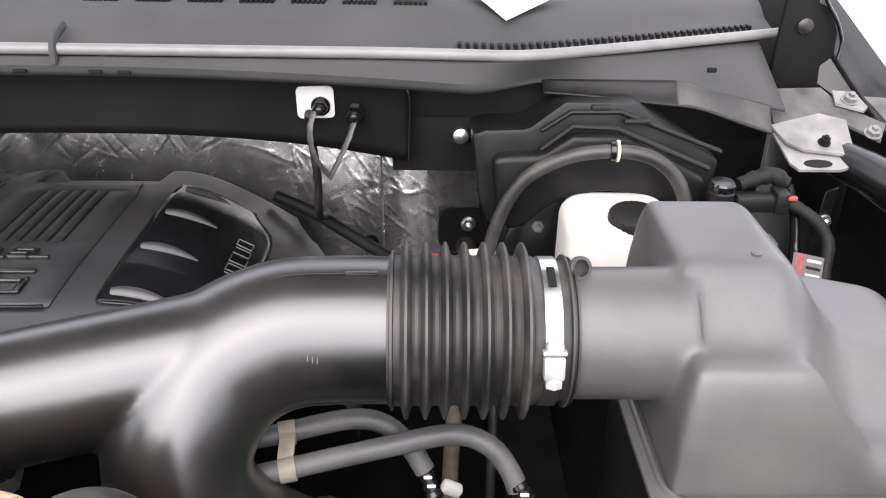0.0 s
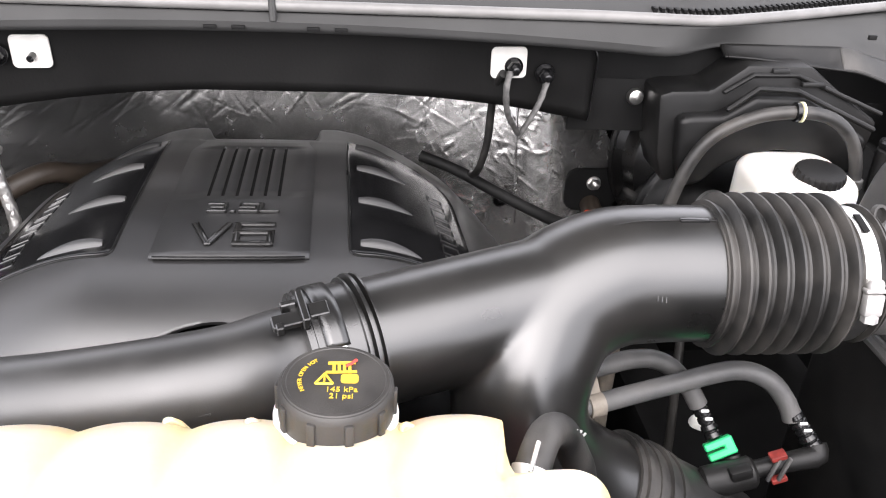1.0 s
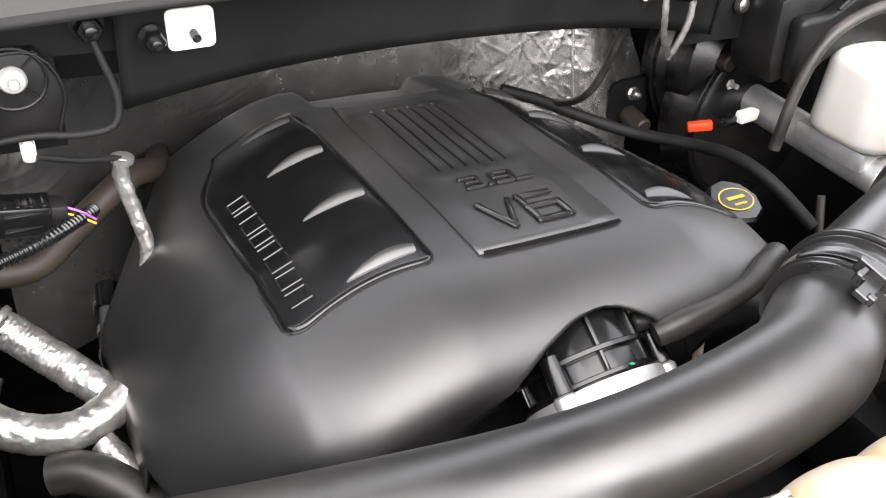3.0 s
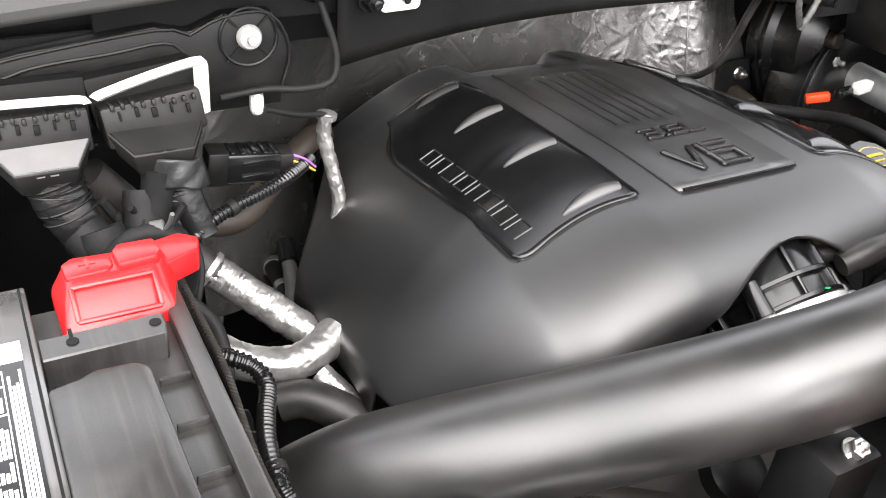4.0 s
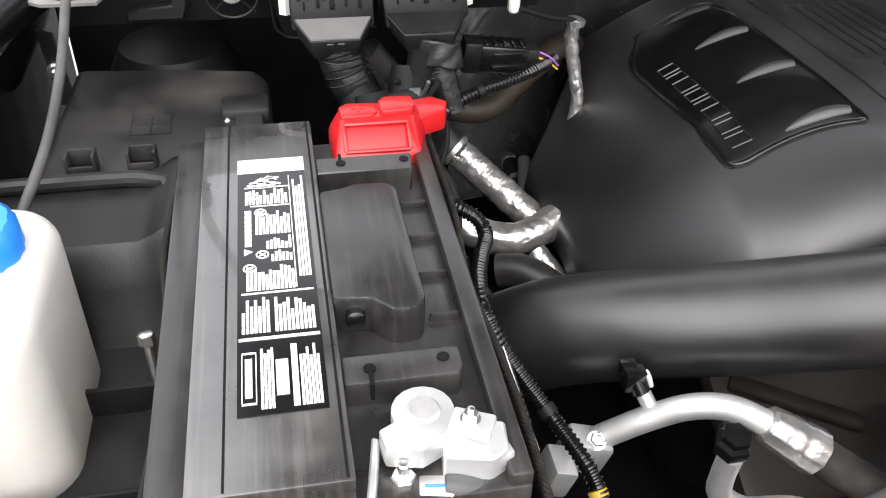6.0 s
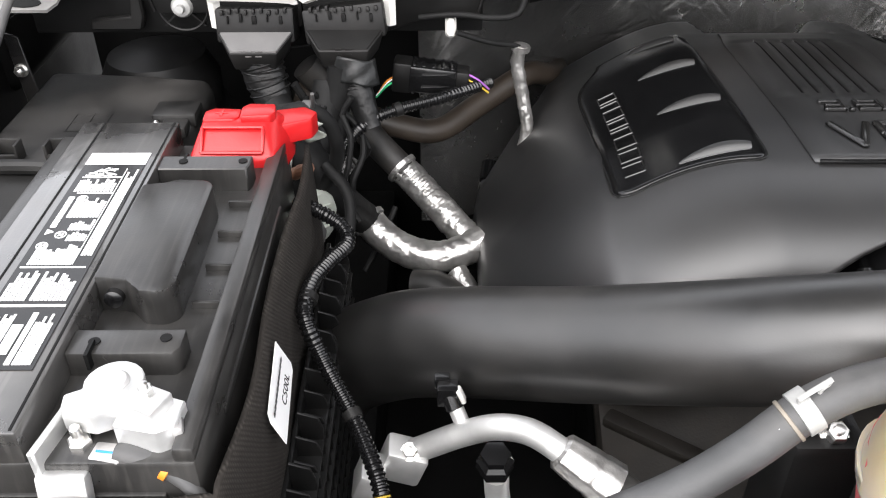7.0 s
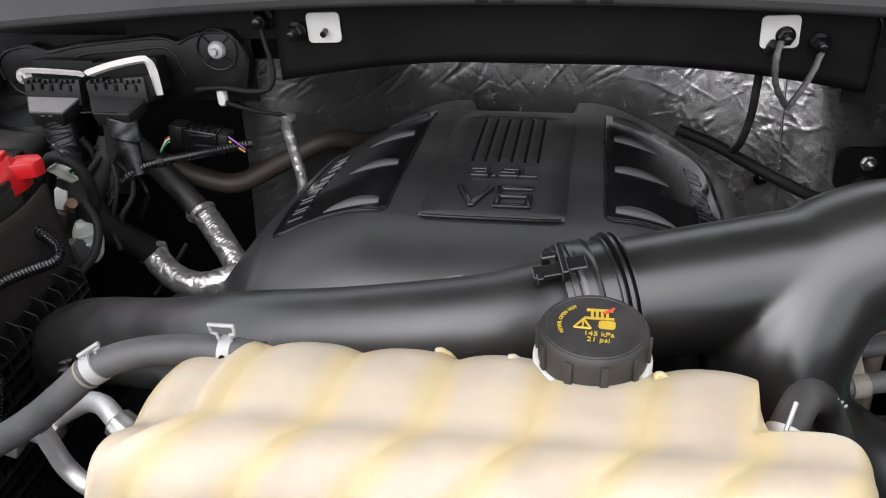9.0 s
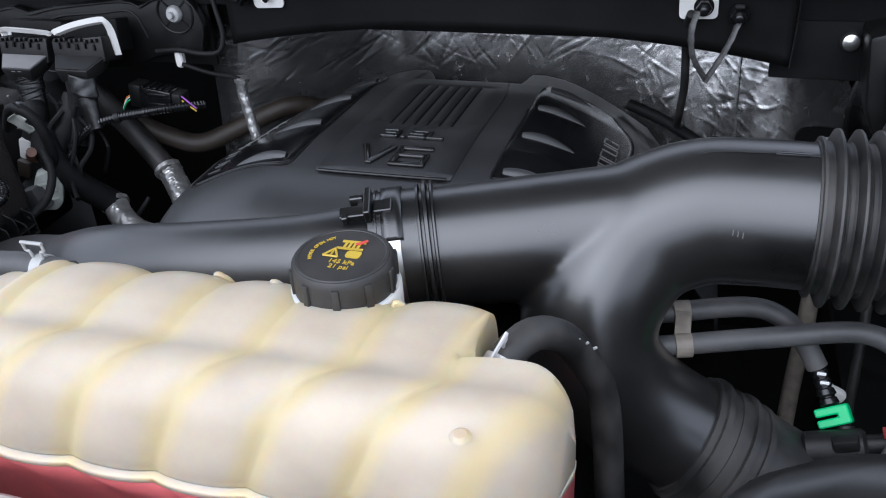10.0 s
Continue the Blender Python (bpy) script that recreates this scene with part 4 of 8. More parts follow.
tube(bm, [(-0.375, 0.605, 1.020, 0.011), (-0.35, 0.600, 1.030, 0.0125), (-0.315, 0.600, 1.036, 0.010), (-0.27, 0.608, 1.040, 0.010), (-0.23, 0.625, 1.042, 0.012), (-0.20, 0.64, 1.035, 0.013)], 0.011, 16, 0.006)
part("hose_wall", bm, RUBBER, vent)
bm = B()
cyl(bm, (-0.385, 0.625, 1.02), (-0.355, 0.62, 1.026), 0.009, n=18, edge=0.002)
part("hose_end", bm, RUBBER, vent)

# oil filler beside the cover
oil = thing("oil_filler_cap", (-0.114, 0.772, 0.98), "black oil filler cap with a yellow oval print", "cap")
bm = B()
lathe(bm, [(0.026, -0.04), (0.026, -0.005), (0.031, -0.004), (0.032, 0.010), (0.029, 0.014), (0.002, 0.014)], frame_to((-0.114, 0.772, 0.992), (0, -0.25, 1)), 36, 9, 0.0015)
cap_ob = part("cap", bm, GLOSSY, oil)
bm = B()
m = frame_to((-0.114, 0.772, 0.992), (0, -0.25, 1)) @ Matrix.Translation((0, 0, 0.0145))
lathe(bm, [(0.024, 0), (0.024, 0.0006)], m @ Matrix.Diagonal((1, 0.72, 1, 1)), 32)
part("oval_print", bm, YELLOW, cap_ob, "yellow oval")
bm = B()
lathe(bm, [(0.022, 0.0004), (0.022, 0.0012)], m @ Matrix.Diagonal((1, 0.70, 1, 1)), 32)
part("oval_ground", bm, GLOSSY, cap_ob)
bm = B()
box(bm, m @ Vector((0, 0.002, 0.0012)), (0.026, 0.006, 0.001), 0.0)
box(bm, m @ Vector((0, -0.008, 0.0012)), (0.018, 0.003, 0.001), 0.0)
part("oil_can_print", bm, YELLOW, cap_ob)

# ---- air intake ----
AX, AZ = 0.562, 1.137  # the bellows' axis


def ring(x0, x1, r, parent, name, mat, label="", n=48):
    b = B()
    lathe(b, [(r - 0.006, 0), (r, 0.001), (r, x1 - x0 - 0.001), (r - 0.006, x1 - x0)], frame_to((x0, AX, AZ), (1, 0, 0)), n)
    return part(name, b, mat, parent, label)


duct = thing("intake_duct", (-0.2, 0.53, 0.95), "satin black plastic air intake duct with two branches", "air duct")
bm = B()
tube(bm, [(-0.010, AX, AZ, 0.0565), (-0.06, AX, AZ, 0.0570), (-0.105, 0.558, 1.134, 0.0575), (-0.148, 0.542, 1.116, 0.0575), (-0.172, 0.512, 1.082, 0.056), (-0.174, 0.496, 1.044, 0.054), (-0.154, 0.494, 1.005, 0.052), (-0.122, 0.498, 0.976, 0.050), (-0.080, 0.500, 0.950, 0.049)], 0.05, 48, 0.006)
tube(bm, [(-0.12, 0.552, 1.128, 0.051), (-0.19, 0.534, 1.122, 0.0495), (-0.25, 0.516, 1.117, 0.0495), (-0.315, 0.495, 1.113, 0.0485)], 0.046, 48, 0.008)
fuse(part("forked_body", bm, PLASTIC, duct), 0.0024, 26)
bm = B()
LONG = [(-0.325, 0.496, 1.110, 0.043), (-0.36, 0.478, 1.1115, 0.041), (-0.40, 0.460, 1.110, 0.0405), (-0.50, 0.4545, 1.096, 0.0405), (-0.60, 0.475, 1.070, 0.0415), (-0.71, 0.540, 1.0095, 0.0435), (-0.80, 0.588, 0.970, 0.045), (-0.860, 0.618, 0.938, 0.046), (-0.915, 0.643, 0.885, 0.046), (-0.95, 0.66, 0.80, 0.046)]
tube(bm, LONG, 0.043, 48, 0.008)
part("long_pipe", bm, PIPE, duct)
bm = B()
tube(bm, [(x, y - r * 0.985, z + r * 0.2) for x, y, z, r in LONG[2:8]], 0.0008, 6, 0.008)
part("mould_seam", bm, PLASTIC, duct)
D = Vector((-0.09, -0.030, -0.006)).normalized()
C = Vector((-0.299, 0.500, 1.1140))
for s, r, w, mat, nm in ((-0.003, 0.0545, 0.003, PLASTIC, "collar_lip"), (0.002, 0.0555, 0.004, PLASTIC, "collar_lip"), (0.008, 0.0535, 0.003, PLASTIC, "collar_lip"), (0.009, 0.0505, 0.040, PLASTIC, "collar"), (0.024, 0.0518, 0.012, STEEL, "band_clamp"), (0.041, 0.0520, 0.003, PLASTIC, "collar_lip")):
    bm = B()
    lathe(bm, [(r - 0.004, 0), (r, 0.0008), (r, w - 0.0008), (r - 0.004, w)], frame_to(C + D * s, D), 56)
    part(nm, bm, mat, duct, "steel band clamp" if mat is STEEL else "")
# black guard over the top of the band, and the forked latch on it
GUARD = frame_to(C + D * 0.022, D)
bm = B()
top_a = math.atan2((GUARD.inverted().to_3x3() @ Vector((0, 0, 1))).y, (GUARD.inverted().to_3x3() @ Vector((0, 0, 1))).x)
grid(bm, lambda u, v: GUARD @ Vector((0.0530 * math.cos(top_a + 0.85 * (2 * u - 1)), 0.0530 * math.sin(top_a + 0.85 * (2 * u - 1)), 0.016 * v)), 24, 3)
solid(part("band_guard", bm, PLASTIC, duct, "black band guard"), 0.002)
LATCH = Matrix.Translation((-0.346, 0.472, 1.158)) @ Matrix.Rotation(radians(14), 4, "Z") @ Matrix.Rotation(radians(-6), 4, "Y") @ Matrix.Rotation(radians(18), 4, "X")
for outline, h, dz in (
        ([(-0.018, -0.009), (0.006, -0.009), (0.006, 0.009), (-0.004, 0.009), (-0.004, 0.002), (-0.018, 0.002)], 0.0055, 0.0),
        ([(0.002, -0.013), (0.007, -0.013), (0.007, 0.014), (0.002, 0.014)], 0.011, 0.001),
        ([(-0.010, 0.004), (0.001, 0.004), (0.001, 0.0085), (-0.010, 0.0085)], 0.009, 0.0015),
        ([(-0.016, -0.012), (-0.011, -0.012), (-0.011, -0.006), (-0.016, -0.006)], 0.008, -0.001),
        ([(0.008, -0.006), (0.022, -0.006), (0.022, 0.006), (0.008, 0.006)], 0.004, 0.001)):
    bm = B()
    prism(bm, outline, h, LATCH @ Matrix.Translation((0, 0, dz)), 0.0008, 1)
    part("latch", bm, PLASTIC, duct)
TD = Vector((0.86, 0.02, -0.51)).normalized()
TC = Vector((-0.090, 0.500, 0.956))
for s, r in ((0.0, 0.0555), (0.014, 0.054), (0.026, 0.056), (0.040, 0.0545)):
    bm = B()
    lathe(bm, [(r - 0.006, 0), (r, 0.001), (r, 0.006), (r - 0.006, 0.007)], frame_to(TC + TD * s, TD), 44)
    part("clamp_ring", bm, RUBBER, duct)
bm = B()
tube(bm, [(*(TC - TD * 0.005), 0.0525), (*(TC + TD * 0.03), 0.0525), (*(TC + TD * 0.08), 0.052), (*(TC + TD * 0.14), 0.05)], 0.055, 40, 0.006)
part("turbo_hose", bm, RUBBER, duct)

bellows = thing("intake_bellows", (0.04, AX, AZ - 0.06), "ribbed dusty black rubber intake bellows", "hose")
bm = B()
lathe(bm, [(0.050, 0.0), (0.0580, 0.001), (0.0580, 0.014), (0.0575, 0.016), (0.0575, 0.110), (0.0550, 0.114), (0.0540, 0.140), (0.048, 0.141)], frame_to((-0.022, AX, AZ), (1, 0, 0)), 64)
part("inner_sleeve", bm, RUBBER, bellows)
for i in range(7):
    bm = B()
    lathe(bm, [(0.0570, 0.0), (0.0585, 0.0025), (0.0650, 0.0044), (0.0680, 0.0058), (0.0680, 0.0076), (0.0650, 0.0090), (0.0585, 0.0110), (0.0570, 0.0138)], frame_to((-0.014 + 0.0146 * i, AX, AZ), (1, 0, 0)), 64)
    part("rib", bm, RUBBER, bellows)
ring(-0.020, -0.016, 0.0615, bellows, "end_band", RUBBER)
ring(0.0910, 0.1055, 0.0575, bellows, "band_clamp", STEEL, "bright steel worm-drive clamp")
bm = B()
m = frame_to((0.0980, AX - 0.0590, AZ + 0.010), (0, 0.20, 1)) @ Matrix.Rotation(radians(90), 4, "Z") @ Matrix.Scale(0.78, 4)
box(bm, (0, 0, -0.004), (0.012, 0.020, 0.024), 0.003, None)
box(bm, (0, 0, 0.011), (0.010, 0.022, 0.004), 0.001, None)
lathe(bm, [(0.0065, -0.024), (0.0085, -0.023), (0.0085, -0.016), (0.0065, -0.015)], Matrix.Identity(4), 6)
lathe(bm, [(0.0085, 0.012), (0.0085, 0.018), (0.0065, 0.022), (0.003, 0.023)], Matrix.Identity(4), 16)
bmesh.ops.transform(bm, matrix=m, verts=bm.verts)
part("clamp_screw", bm, ZINC, bellows)
bm = B()
a = radians(15)
box(bm, (0, 0, 0), (0.006, 0.0015, 0.020), 0.0006)
bmesh.ops.transform(bm, matrix=Matrix.Translation((0.0985, AX - 0.0578 * math.sin(a), AZ + 0.0578 * math.cos(a))) @ Matrix.Rotation(a - radians(90), 4, "X"), verts=bm.verts)
part("band_slot", bm, DEEP, bellows)
ring(0.1105, 0.1140, 0.0590, bellows, "end_lip", RUBBER)
ring(0.1150, 0.1175, 0.0570, bellows, "end_lip", RUBBER)
bm = B()
lathe(bm, [(0.009, 0), (0.009, 0.004), (0.0065, 0.004), (0.0065, 0.0)], frame_to((0.121, AX, AZ + 0.055), (0.3, -0.8, 0.4)), 20)
part("hook", bm, RUBBER, bellows)

# moulded marks on the duct
for mx, my, mz, dx in ((-0.138, 0.490, 1.121, 0.0), (-0.073, 0.5055, 1.149, 0.0)):
    for k in range(3):
        bm = B()
        box(bm, (mx + 0.0035 * k - 0.0035, my, mz - 0.0008 * k), (0.0005, 0.0010, 0.0042), 0, Matrix.Rotation(radians(-25), 4, "X"))
        part("moulded_stroke", bm, PLASTIC, duct)
bm = B()
tube(bm, [(-0.02, AX - 0.012, AZ + 0.0556), (-0.06, AX - 0.012, AZ + 0.0560), (-0.105, 0.546, 1.190), (-0.14, 0.530, 1.168)], 0.0005, 6, 0.008)
part("top_seam", bm, MATTE, duct)
bm = B()
box(bm, (-0.040, AX - 0.012, AZ + 0.0562), (0.024, 0.005, 0.0025), 0.0008)
part("seam_tab", bm, GLOSSY, duct)

# air filter box
airbox = thing("air_filter_box", (0.27, 0.56, 0.9), "charcoal plastic air filter box with rounded top", "air filter box")
bm = B()
lathe(bm, [(0.0512, 0), (0.0515, 0.05), (0.0520, 0.075), (0.0525, 0.095)], frame_to((0.112, AX, AZ - 0.002), (1, 0, 0)), 48)


XL, XR, YF, YB, ZF = 0.188, 0.452, 0.474, 0.697, 1.048


def lid_z(x, y):
    top = 1.1975 - 0.072 * smooth01((x - 0.272) / 0.072) - 0.20 * max(0.0, x - 0.345) - 0.046 * smooth01((0.572 - y) / 0.060)
    k = 1.0
    for d, r in ((x - XL, 0.014), (XR - x, 0.05), (y - YF, 0.020), (YB - y, 0.026)):
        e = 1 - min(1.0, max(0.0, d) / r)
        k *= max(0.0, 1 - e ** 2.6) ** 0.5
    return ZF + (top - ZF) * k


def spread(t):
    return 0.5 - 0.5 * math.cos(math.pi * t) if t < 1 else 1.0


grid(bm, lambda u, v: (lambda x, y: Vector((x, y, lid_z(x, y))))(XL + (XR - XL) * spread(u), YF + (YB - YF) * spread(v)), 64, 56)
grid(bm, lambda u, v: Vector((XL + (XR - XL) * spread(u), YF + (YB - YF) * spread(v), ZF - 0.004)), 64, 56)
bmesh.ops.holes_fill(bm, edges=[e for e in bm.edges if e.is_boundary], sides=0)
rim_top = [e for e in bm.edges if e.is_boundary]
bmesh.ops.bridge_loops(bm, edges=rim_top) if rim_top else None
fuse(part("lid", bm, BOXGREY, airbox, angle=80), 0.0026, 14)
bm = B()
box(bm, (0.318, 0.578, ZF - 0.003), (0.290, 0.250, 0.006), 0.002)
part("flange", bm, BOXGREY, airbox)
bm = B()
tube(bm, [(XL - 0.004, 0.60, ZF), (XL - 0.004, 0.52, ZF), (XL - 0.002, 0.482, ZF), (XL + 0.016, 0.466, ZF), (0.26, 0.464, ZF), (0.36, 0.464, ZF), (0.44, 0.464, ZF)], 0.0035, 8, 0.01)
part("flange_bead", bm, BOXGREY, airbox)
for i in range(12):
    bm = B()
    box(bm, (0.215 + 0.020 * i, 0.458, ZF + 0.001), (0.0025, 0.012, 0.018), 0.0008)
    part("flange_rib", bm, BOXGREY, airbox)
bm = B()
prism(bm, [(0.192, 0.455), (0.47, 0.455), (0.47, 0.69), (0.19, 0.69), (0.186, 0.60)], 0.38, Matrix.Translation((0, 0, 0.655)), 0.012, 2)
part("tray", bm, MATTE, airbox)
bm = B()
lathe(bm, [(0.004, 0), (0.004, 0.001), (0.002, 0.0015)], frame_to((0.259, 0.576, lid_z(0.259, 0.576)), (0, 0, 1)), 16)
part("moulding_mark", bm, BOXGREY, airbox)

# ---- coolant tank ----
tank = thing("coolant_tank", (-0.40, 0.32, 0.95), "yellowed translucent plastic coolant tank with moulded lobes", "coolant tank")
LOBES = (-0.606, -0.536, -0.475, -0.413, -0.352, -0.290, -0.229, -0.160)
TANK_CUT = spline([(0.250, 1.086), (0.246, 1.098), (0.246, 1.118), (0.252, 1.142), (0.266, 1.157), (0.281, 1.1614), (0.297, 1.1592), (0.313, 1.1630), (0.335, 1.166), (0.360, 1.162), (0.378, 1.146), (0.388, 1.11), (0.390, 1.086)], 0.003)


def tank_skin(u, v):
    x = LOBES[0] + (LOBES[-1] - LOBES[0]) * u
    i = max(k for k in range(7) if x >= LOBES[k] - 1e-9)
    p = (x - LOBES[i]) / (LOBES[i + 1] - LOBES[i]) * 2 - 1
    k = 1 - 0.068 * abs(p) ** 2.4
    end = min(x - LOBES[0], LOBES[-1] - x)
    e = min(1.0, end / 0.034)
    k *= (1 - (1 - e) ** 2.4) ** 0.45 if e > 0 else 0.0
    y, z = TANK_CUT[int(round(v * (len(TANK_CUT) - 1)))]
    yc = 0.315
    if x > -0.231 and y > yc:
        cutaway = smooth01((x + 0.238) / 0.016)
        z = z + (min(z, 1.157 - 0.9 * max(0.0, y - 0.36)) - z) * cutaway
        y = yc + (y - yc) * (1 - 0.88 * cutaway)
    if x < -0.546:
        z -= 0.014 * smooth01((-0.546 - x) / 0.02) * smooth01((y - 0.25) / 0.05)
    kz = 0.25 + 0.75 * k
    slant = 0.030 * smooth01((0.300 - y) / 0.045) * min(1.0, end / 0.05)
    slant += (0.028 * min(1.0, max(0.0, (1.155 - z) / 0.069)) * smooth01((0.290 - y) / 0.02) - 0.011 * smooth01((y - 0.300) / 0.07)) * min(1.0, end / 0.05)
    return Vector((x - slant, yc + (y - yc) * k, 1.086 + (z - 1.086) * kz))


bm = B()
grid(bm, tank_skin, 154, len(TANK_CUT) - 1)
solid(part("upper_shell", bm, TANK, tank, angle=70), 0.003)
bm = B()
grid(bm, lambda u, v: (lambda q: Vector((q.x, 0.315 + (q.y - 0.315) * (0.97 - 0.30 * smooth01((q.z - 1.086) / 0.03)), 1.080 - (q.z - 1.086) * 1.6)))(tank_skin(u, v)), 100, 24)
solid(part("lower_shell", bm, COOLANT, tank, "red coolant-stained lower half"), 0.003)
bm = B()
vs = []
for i in range(101):
    u = i / 100
    q0, q1 = tank_skin(u, 0.0), tank_skin(u, 1.0)
    vs.append((bm.verts.new((q0.x, q0.y - 0.005, 1.086)), bm.verts.new((q1.x, q1.y + 0.005, 1.086))))
for (a, b), (c, d) in zip(vs, vs[1:]):
    bm.faces.new((a, c, d, b))
solid(part("seam_flange", bm, TANK, tank), 0.005)
bm = B()
lathe(bm, [(0.030, -0.035), (0.0365, -0.010), (0.0365, 0.010), (0.0355, 0.0115), (0.030, 0.012)], frame_to((-0.319, 0.368, 1.152), (0, -0.04, 1)), 40)
part("neck", bm, MILK, tank, "white filler neck")
bm = B()
lathe(bm, [(0.004, 0), (0.006, 0.002), (0.0035, 0.004)], frame_to((-0.211, 0.25, 1.158), (0, -0.1, 1)), 14)
part("moulding_nub", bm, TANK, tank)
for x, y, z in ((-0.412, 0.372, 1.150), (-0.365, 0.364, 1.155), (-0.277, 0.356, 1.156)):
    bm = B()
    prism(bm, [(-0.010, -0.006), (0.010, -0.006), (0.004, 0.004), (-0.002, 0.009), (-0.006, 0.009)], 0.004, Matrix.Translation((x, y, z)) @ Matrix.Rotation(radians(20), 4, "Z") @ FACING, 0.001, 1)
    part("moulding_rib", bm, TANK, tank)
bm = B()
cyl(bm, (-0.553, 0.366, 1.146), (-0.53, 0.362, 1.143), 0.0075, n=20)
part("hose_spigot", bm, TANK, tank)

cap = thing("pressure_cap", (-0.319, 0.368, 1.159), "black ribbed pressure cap with yellow warning print", "cap")
bm = B()
CM = frame_to((-0.319, 0.368, 1.159), (0, -0.04, 1))
lathe(bm, [(0.029, 0.0035), (0.0334, 0.0040), (0.0334, 0.020), (0.0330, 0.0240), (0.0315, 0.0262), (0.0308, 0.0264), (0.0303, 0.0272), (0.0285, 0.0272), (0.0280, 0.0268), (0.002, 0.0268)], CM, 120, 0, 0.0)
body_cap = part("cap", bm, CAPBLACK, cap)
for k in range(10):
    bm = B()
    box(bm, (0, 0, 0), (0.0050, 0.0032, 0.0175), 0.0008, CM @ Matrix.Rotation(radians(36 * k + 12), 4, "Z") @ Matrix.Translation((0, 0.0335, 0.0135)))
    part("grip_rib", bm, CAPBLACK, body_cap)
T = CM @ Matrix.Translation((0, 0, 0.0269)) @ Matrix.Rotation(radians(-3), 4, "Z") @ Matrix.Diagonal((0.84, 0.84, 1, 1))
bm = B()
lines(bm, "145 kPa", 0.0068, T @ Matrix.Translation((0.004, -0.010, 0)))
lines(bm, "21 psi", 0.0068, T @ Matrix.Translation((0.004, -0.0165, 0)))
part("pressure_print", bm, YELLOW, body_cap, "yellow pressure figures")
bm = B()
word = "NEVER OPEN HOT"
for i, ch in enumerate(word):
    if ch != " ":
        a = radians(205 - 5.2 * i * 1.15)
        lines(bm, ch, 0.0042, T @ Matrix.Translation((0.0245 * math.cos(a), 0.0245 * math.sin(a), 0)) @ Matrix.Rotation(a - math.pi / 2, 4, "Z"))
part("warning_words", bm, YELLOW, body_cap, "yellow warning words round the edge")
bm = B()
mt = T @ Matrix.Translation((-0.008, 0.0, 0))
for a, b in (((-0.006, -0.0045), (0.006, -0.0045)), ((0.006, -0.0045), (0, 0.006)), ((0, 0.006), (-0.006, -0.0045))):
    tube(bm, [tuple(mt @ Vector((*a, 0.0003))), tuple(mt @ Vector((*b, 0.0003)))], 0.0008, 6, 0.01)
box(bm, mt @ Vector((0, 0.0005, 0.0004)), (0.0012, 0.004, 0.0006))
box(bm, mt @ Vector((0, -0.0030, 0.0004)), (0.0012, 0.0012, 0.0006))
part("warning_triangle", bm, YELLOW, body_cap, "yellow warning triangle")
bm = B()
mb = T @ Matrix.Translation((0.009, 0.001, 0))
prism(bm, rounded(0.012, 0.009, 0.0025), 0.0006, mb)
part("manual_symbol", bm, YELLOW, body_cap)
bm = B()
for k in range(4):
    box(bm, T @ Vector((0.002 - 0.0042 + 0.0036 * k, 0.0125, 0.0003)), (0.0018, 0.010, 0.0007))
box(bm, T @ Vector((0.003, 0.0175, 0.0003)), (0.016, 0.0022, 0.0007))
box(bm, T @ Vector((0.003, 0.0078, 0.0003)), (0.018, 0.0018, 0.0007))
tagged(part("radiator_symbol", bm, YELLOW, body_cap), kind="stuff")
bm = B()
tube(bm, [tuple(T @ Vector((0.006, 0.0135, 0.001))), tuple(T @ Vector((0.009, 0.0155, 0.001))), tuple(T @ Vector((0.013, 0.020, 0.001)))], 0.0010, 6, 0.004)
part("red_arrow", bm, REDPRINT, body_cap, "red arrow")


# ---- hoses on the tank ----
def hose(name, label, pts, r, mat, category="hose", n=16, ripple=None, step=0.008):
    t = thing(name, tuple(pts[0][:3]), label, category)
    b = B()
    tube(b, pts, r, n, step, ripple)
    part("hose_wall" if category == "hose" else "sheath", b, mat, t)
    return t


def foil_hose(label, pts, r, seed, rings=0.0, cuff=True):
    """A hose wrapped in crumpled foil, with a rolled cuff where the wrap begins."""
    t = thing("foil_sleeve", tuple(pts[0][:3]), label, "sleeve")
    b = B()
    tube(b, pts, r, 60, 0.0016, (lambda d: 1 + 0.022 * math.sin(d * 2 * math.pi / rings)) if rings else None)
    b.normal_update()
    for v in b.verts:
        q = v.co * 95 + Vector((seed * 7.1, 0, 0))
        ridge = 1 - abs(noise.noise(q * 0.7)) * 2
        v.co += v.normal * (0.0009 * ridge + 0.0006 * (1 - 2 * abs(noise.noise(q * 2.1))) + 0.0003 * (1 - 2 * abs(noise.noise(q * 4.6))))
    part("foil_wrap", b, FOILWRAP, t, angle=60)
    if cuff:
        b = B()
        d = Vector(pts[1][:3]) - Vector(pts[0][:3])
        lathe(b, [(r, 0), (r + 0.0022, 0.0006), (r + 0.0016, 0.006), (r, 0.007)], frame_to(pts[0][:3], d), 32, 11, 0.0005)
        part("foil_cuff", b, FOILWRAP, t)
    return t


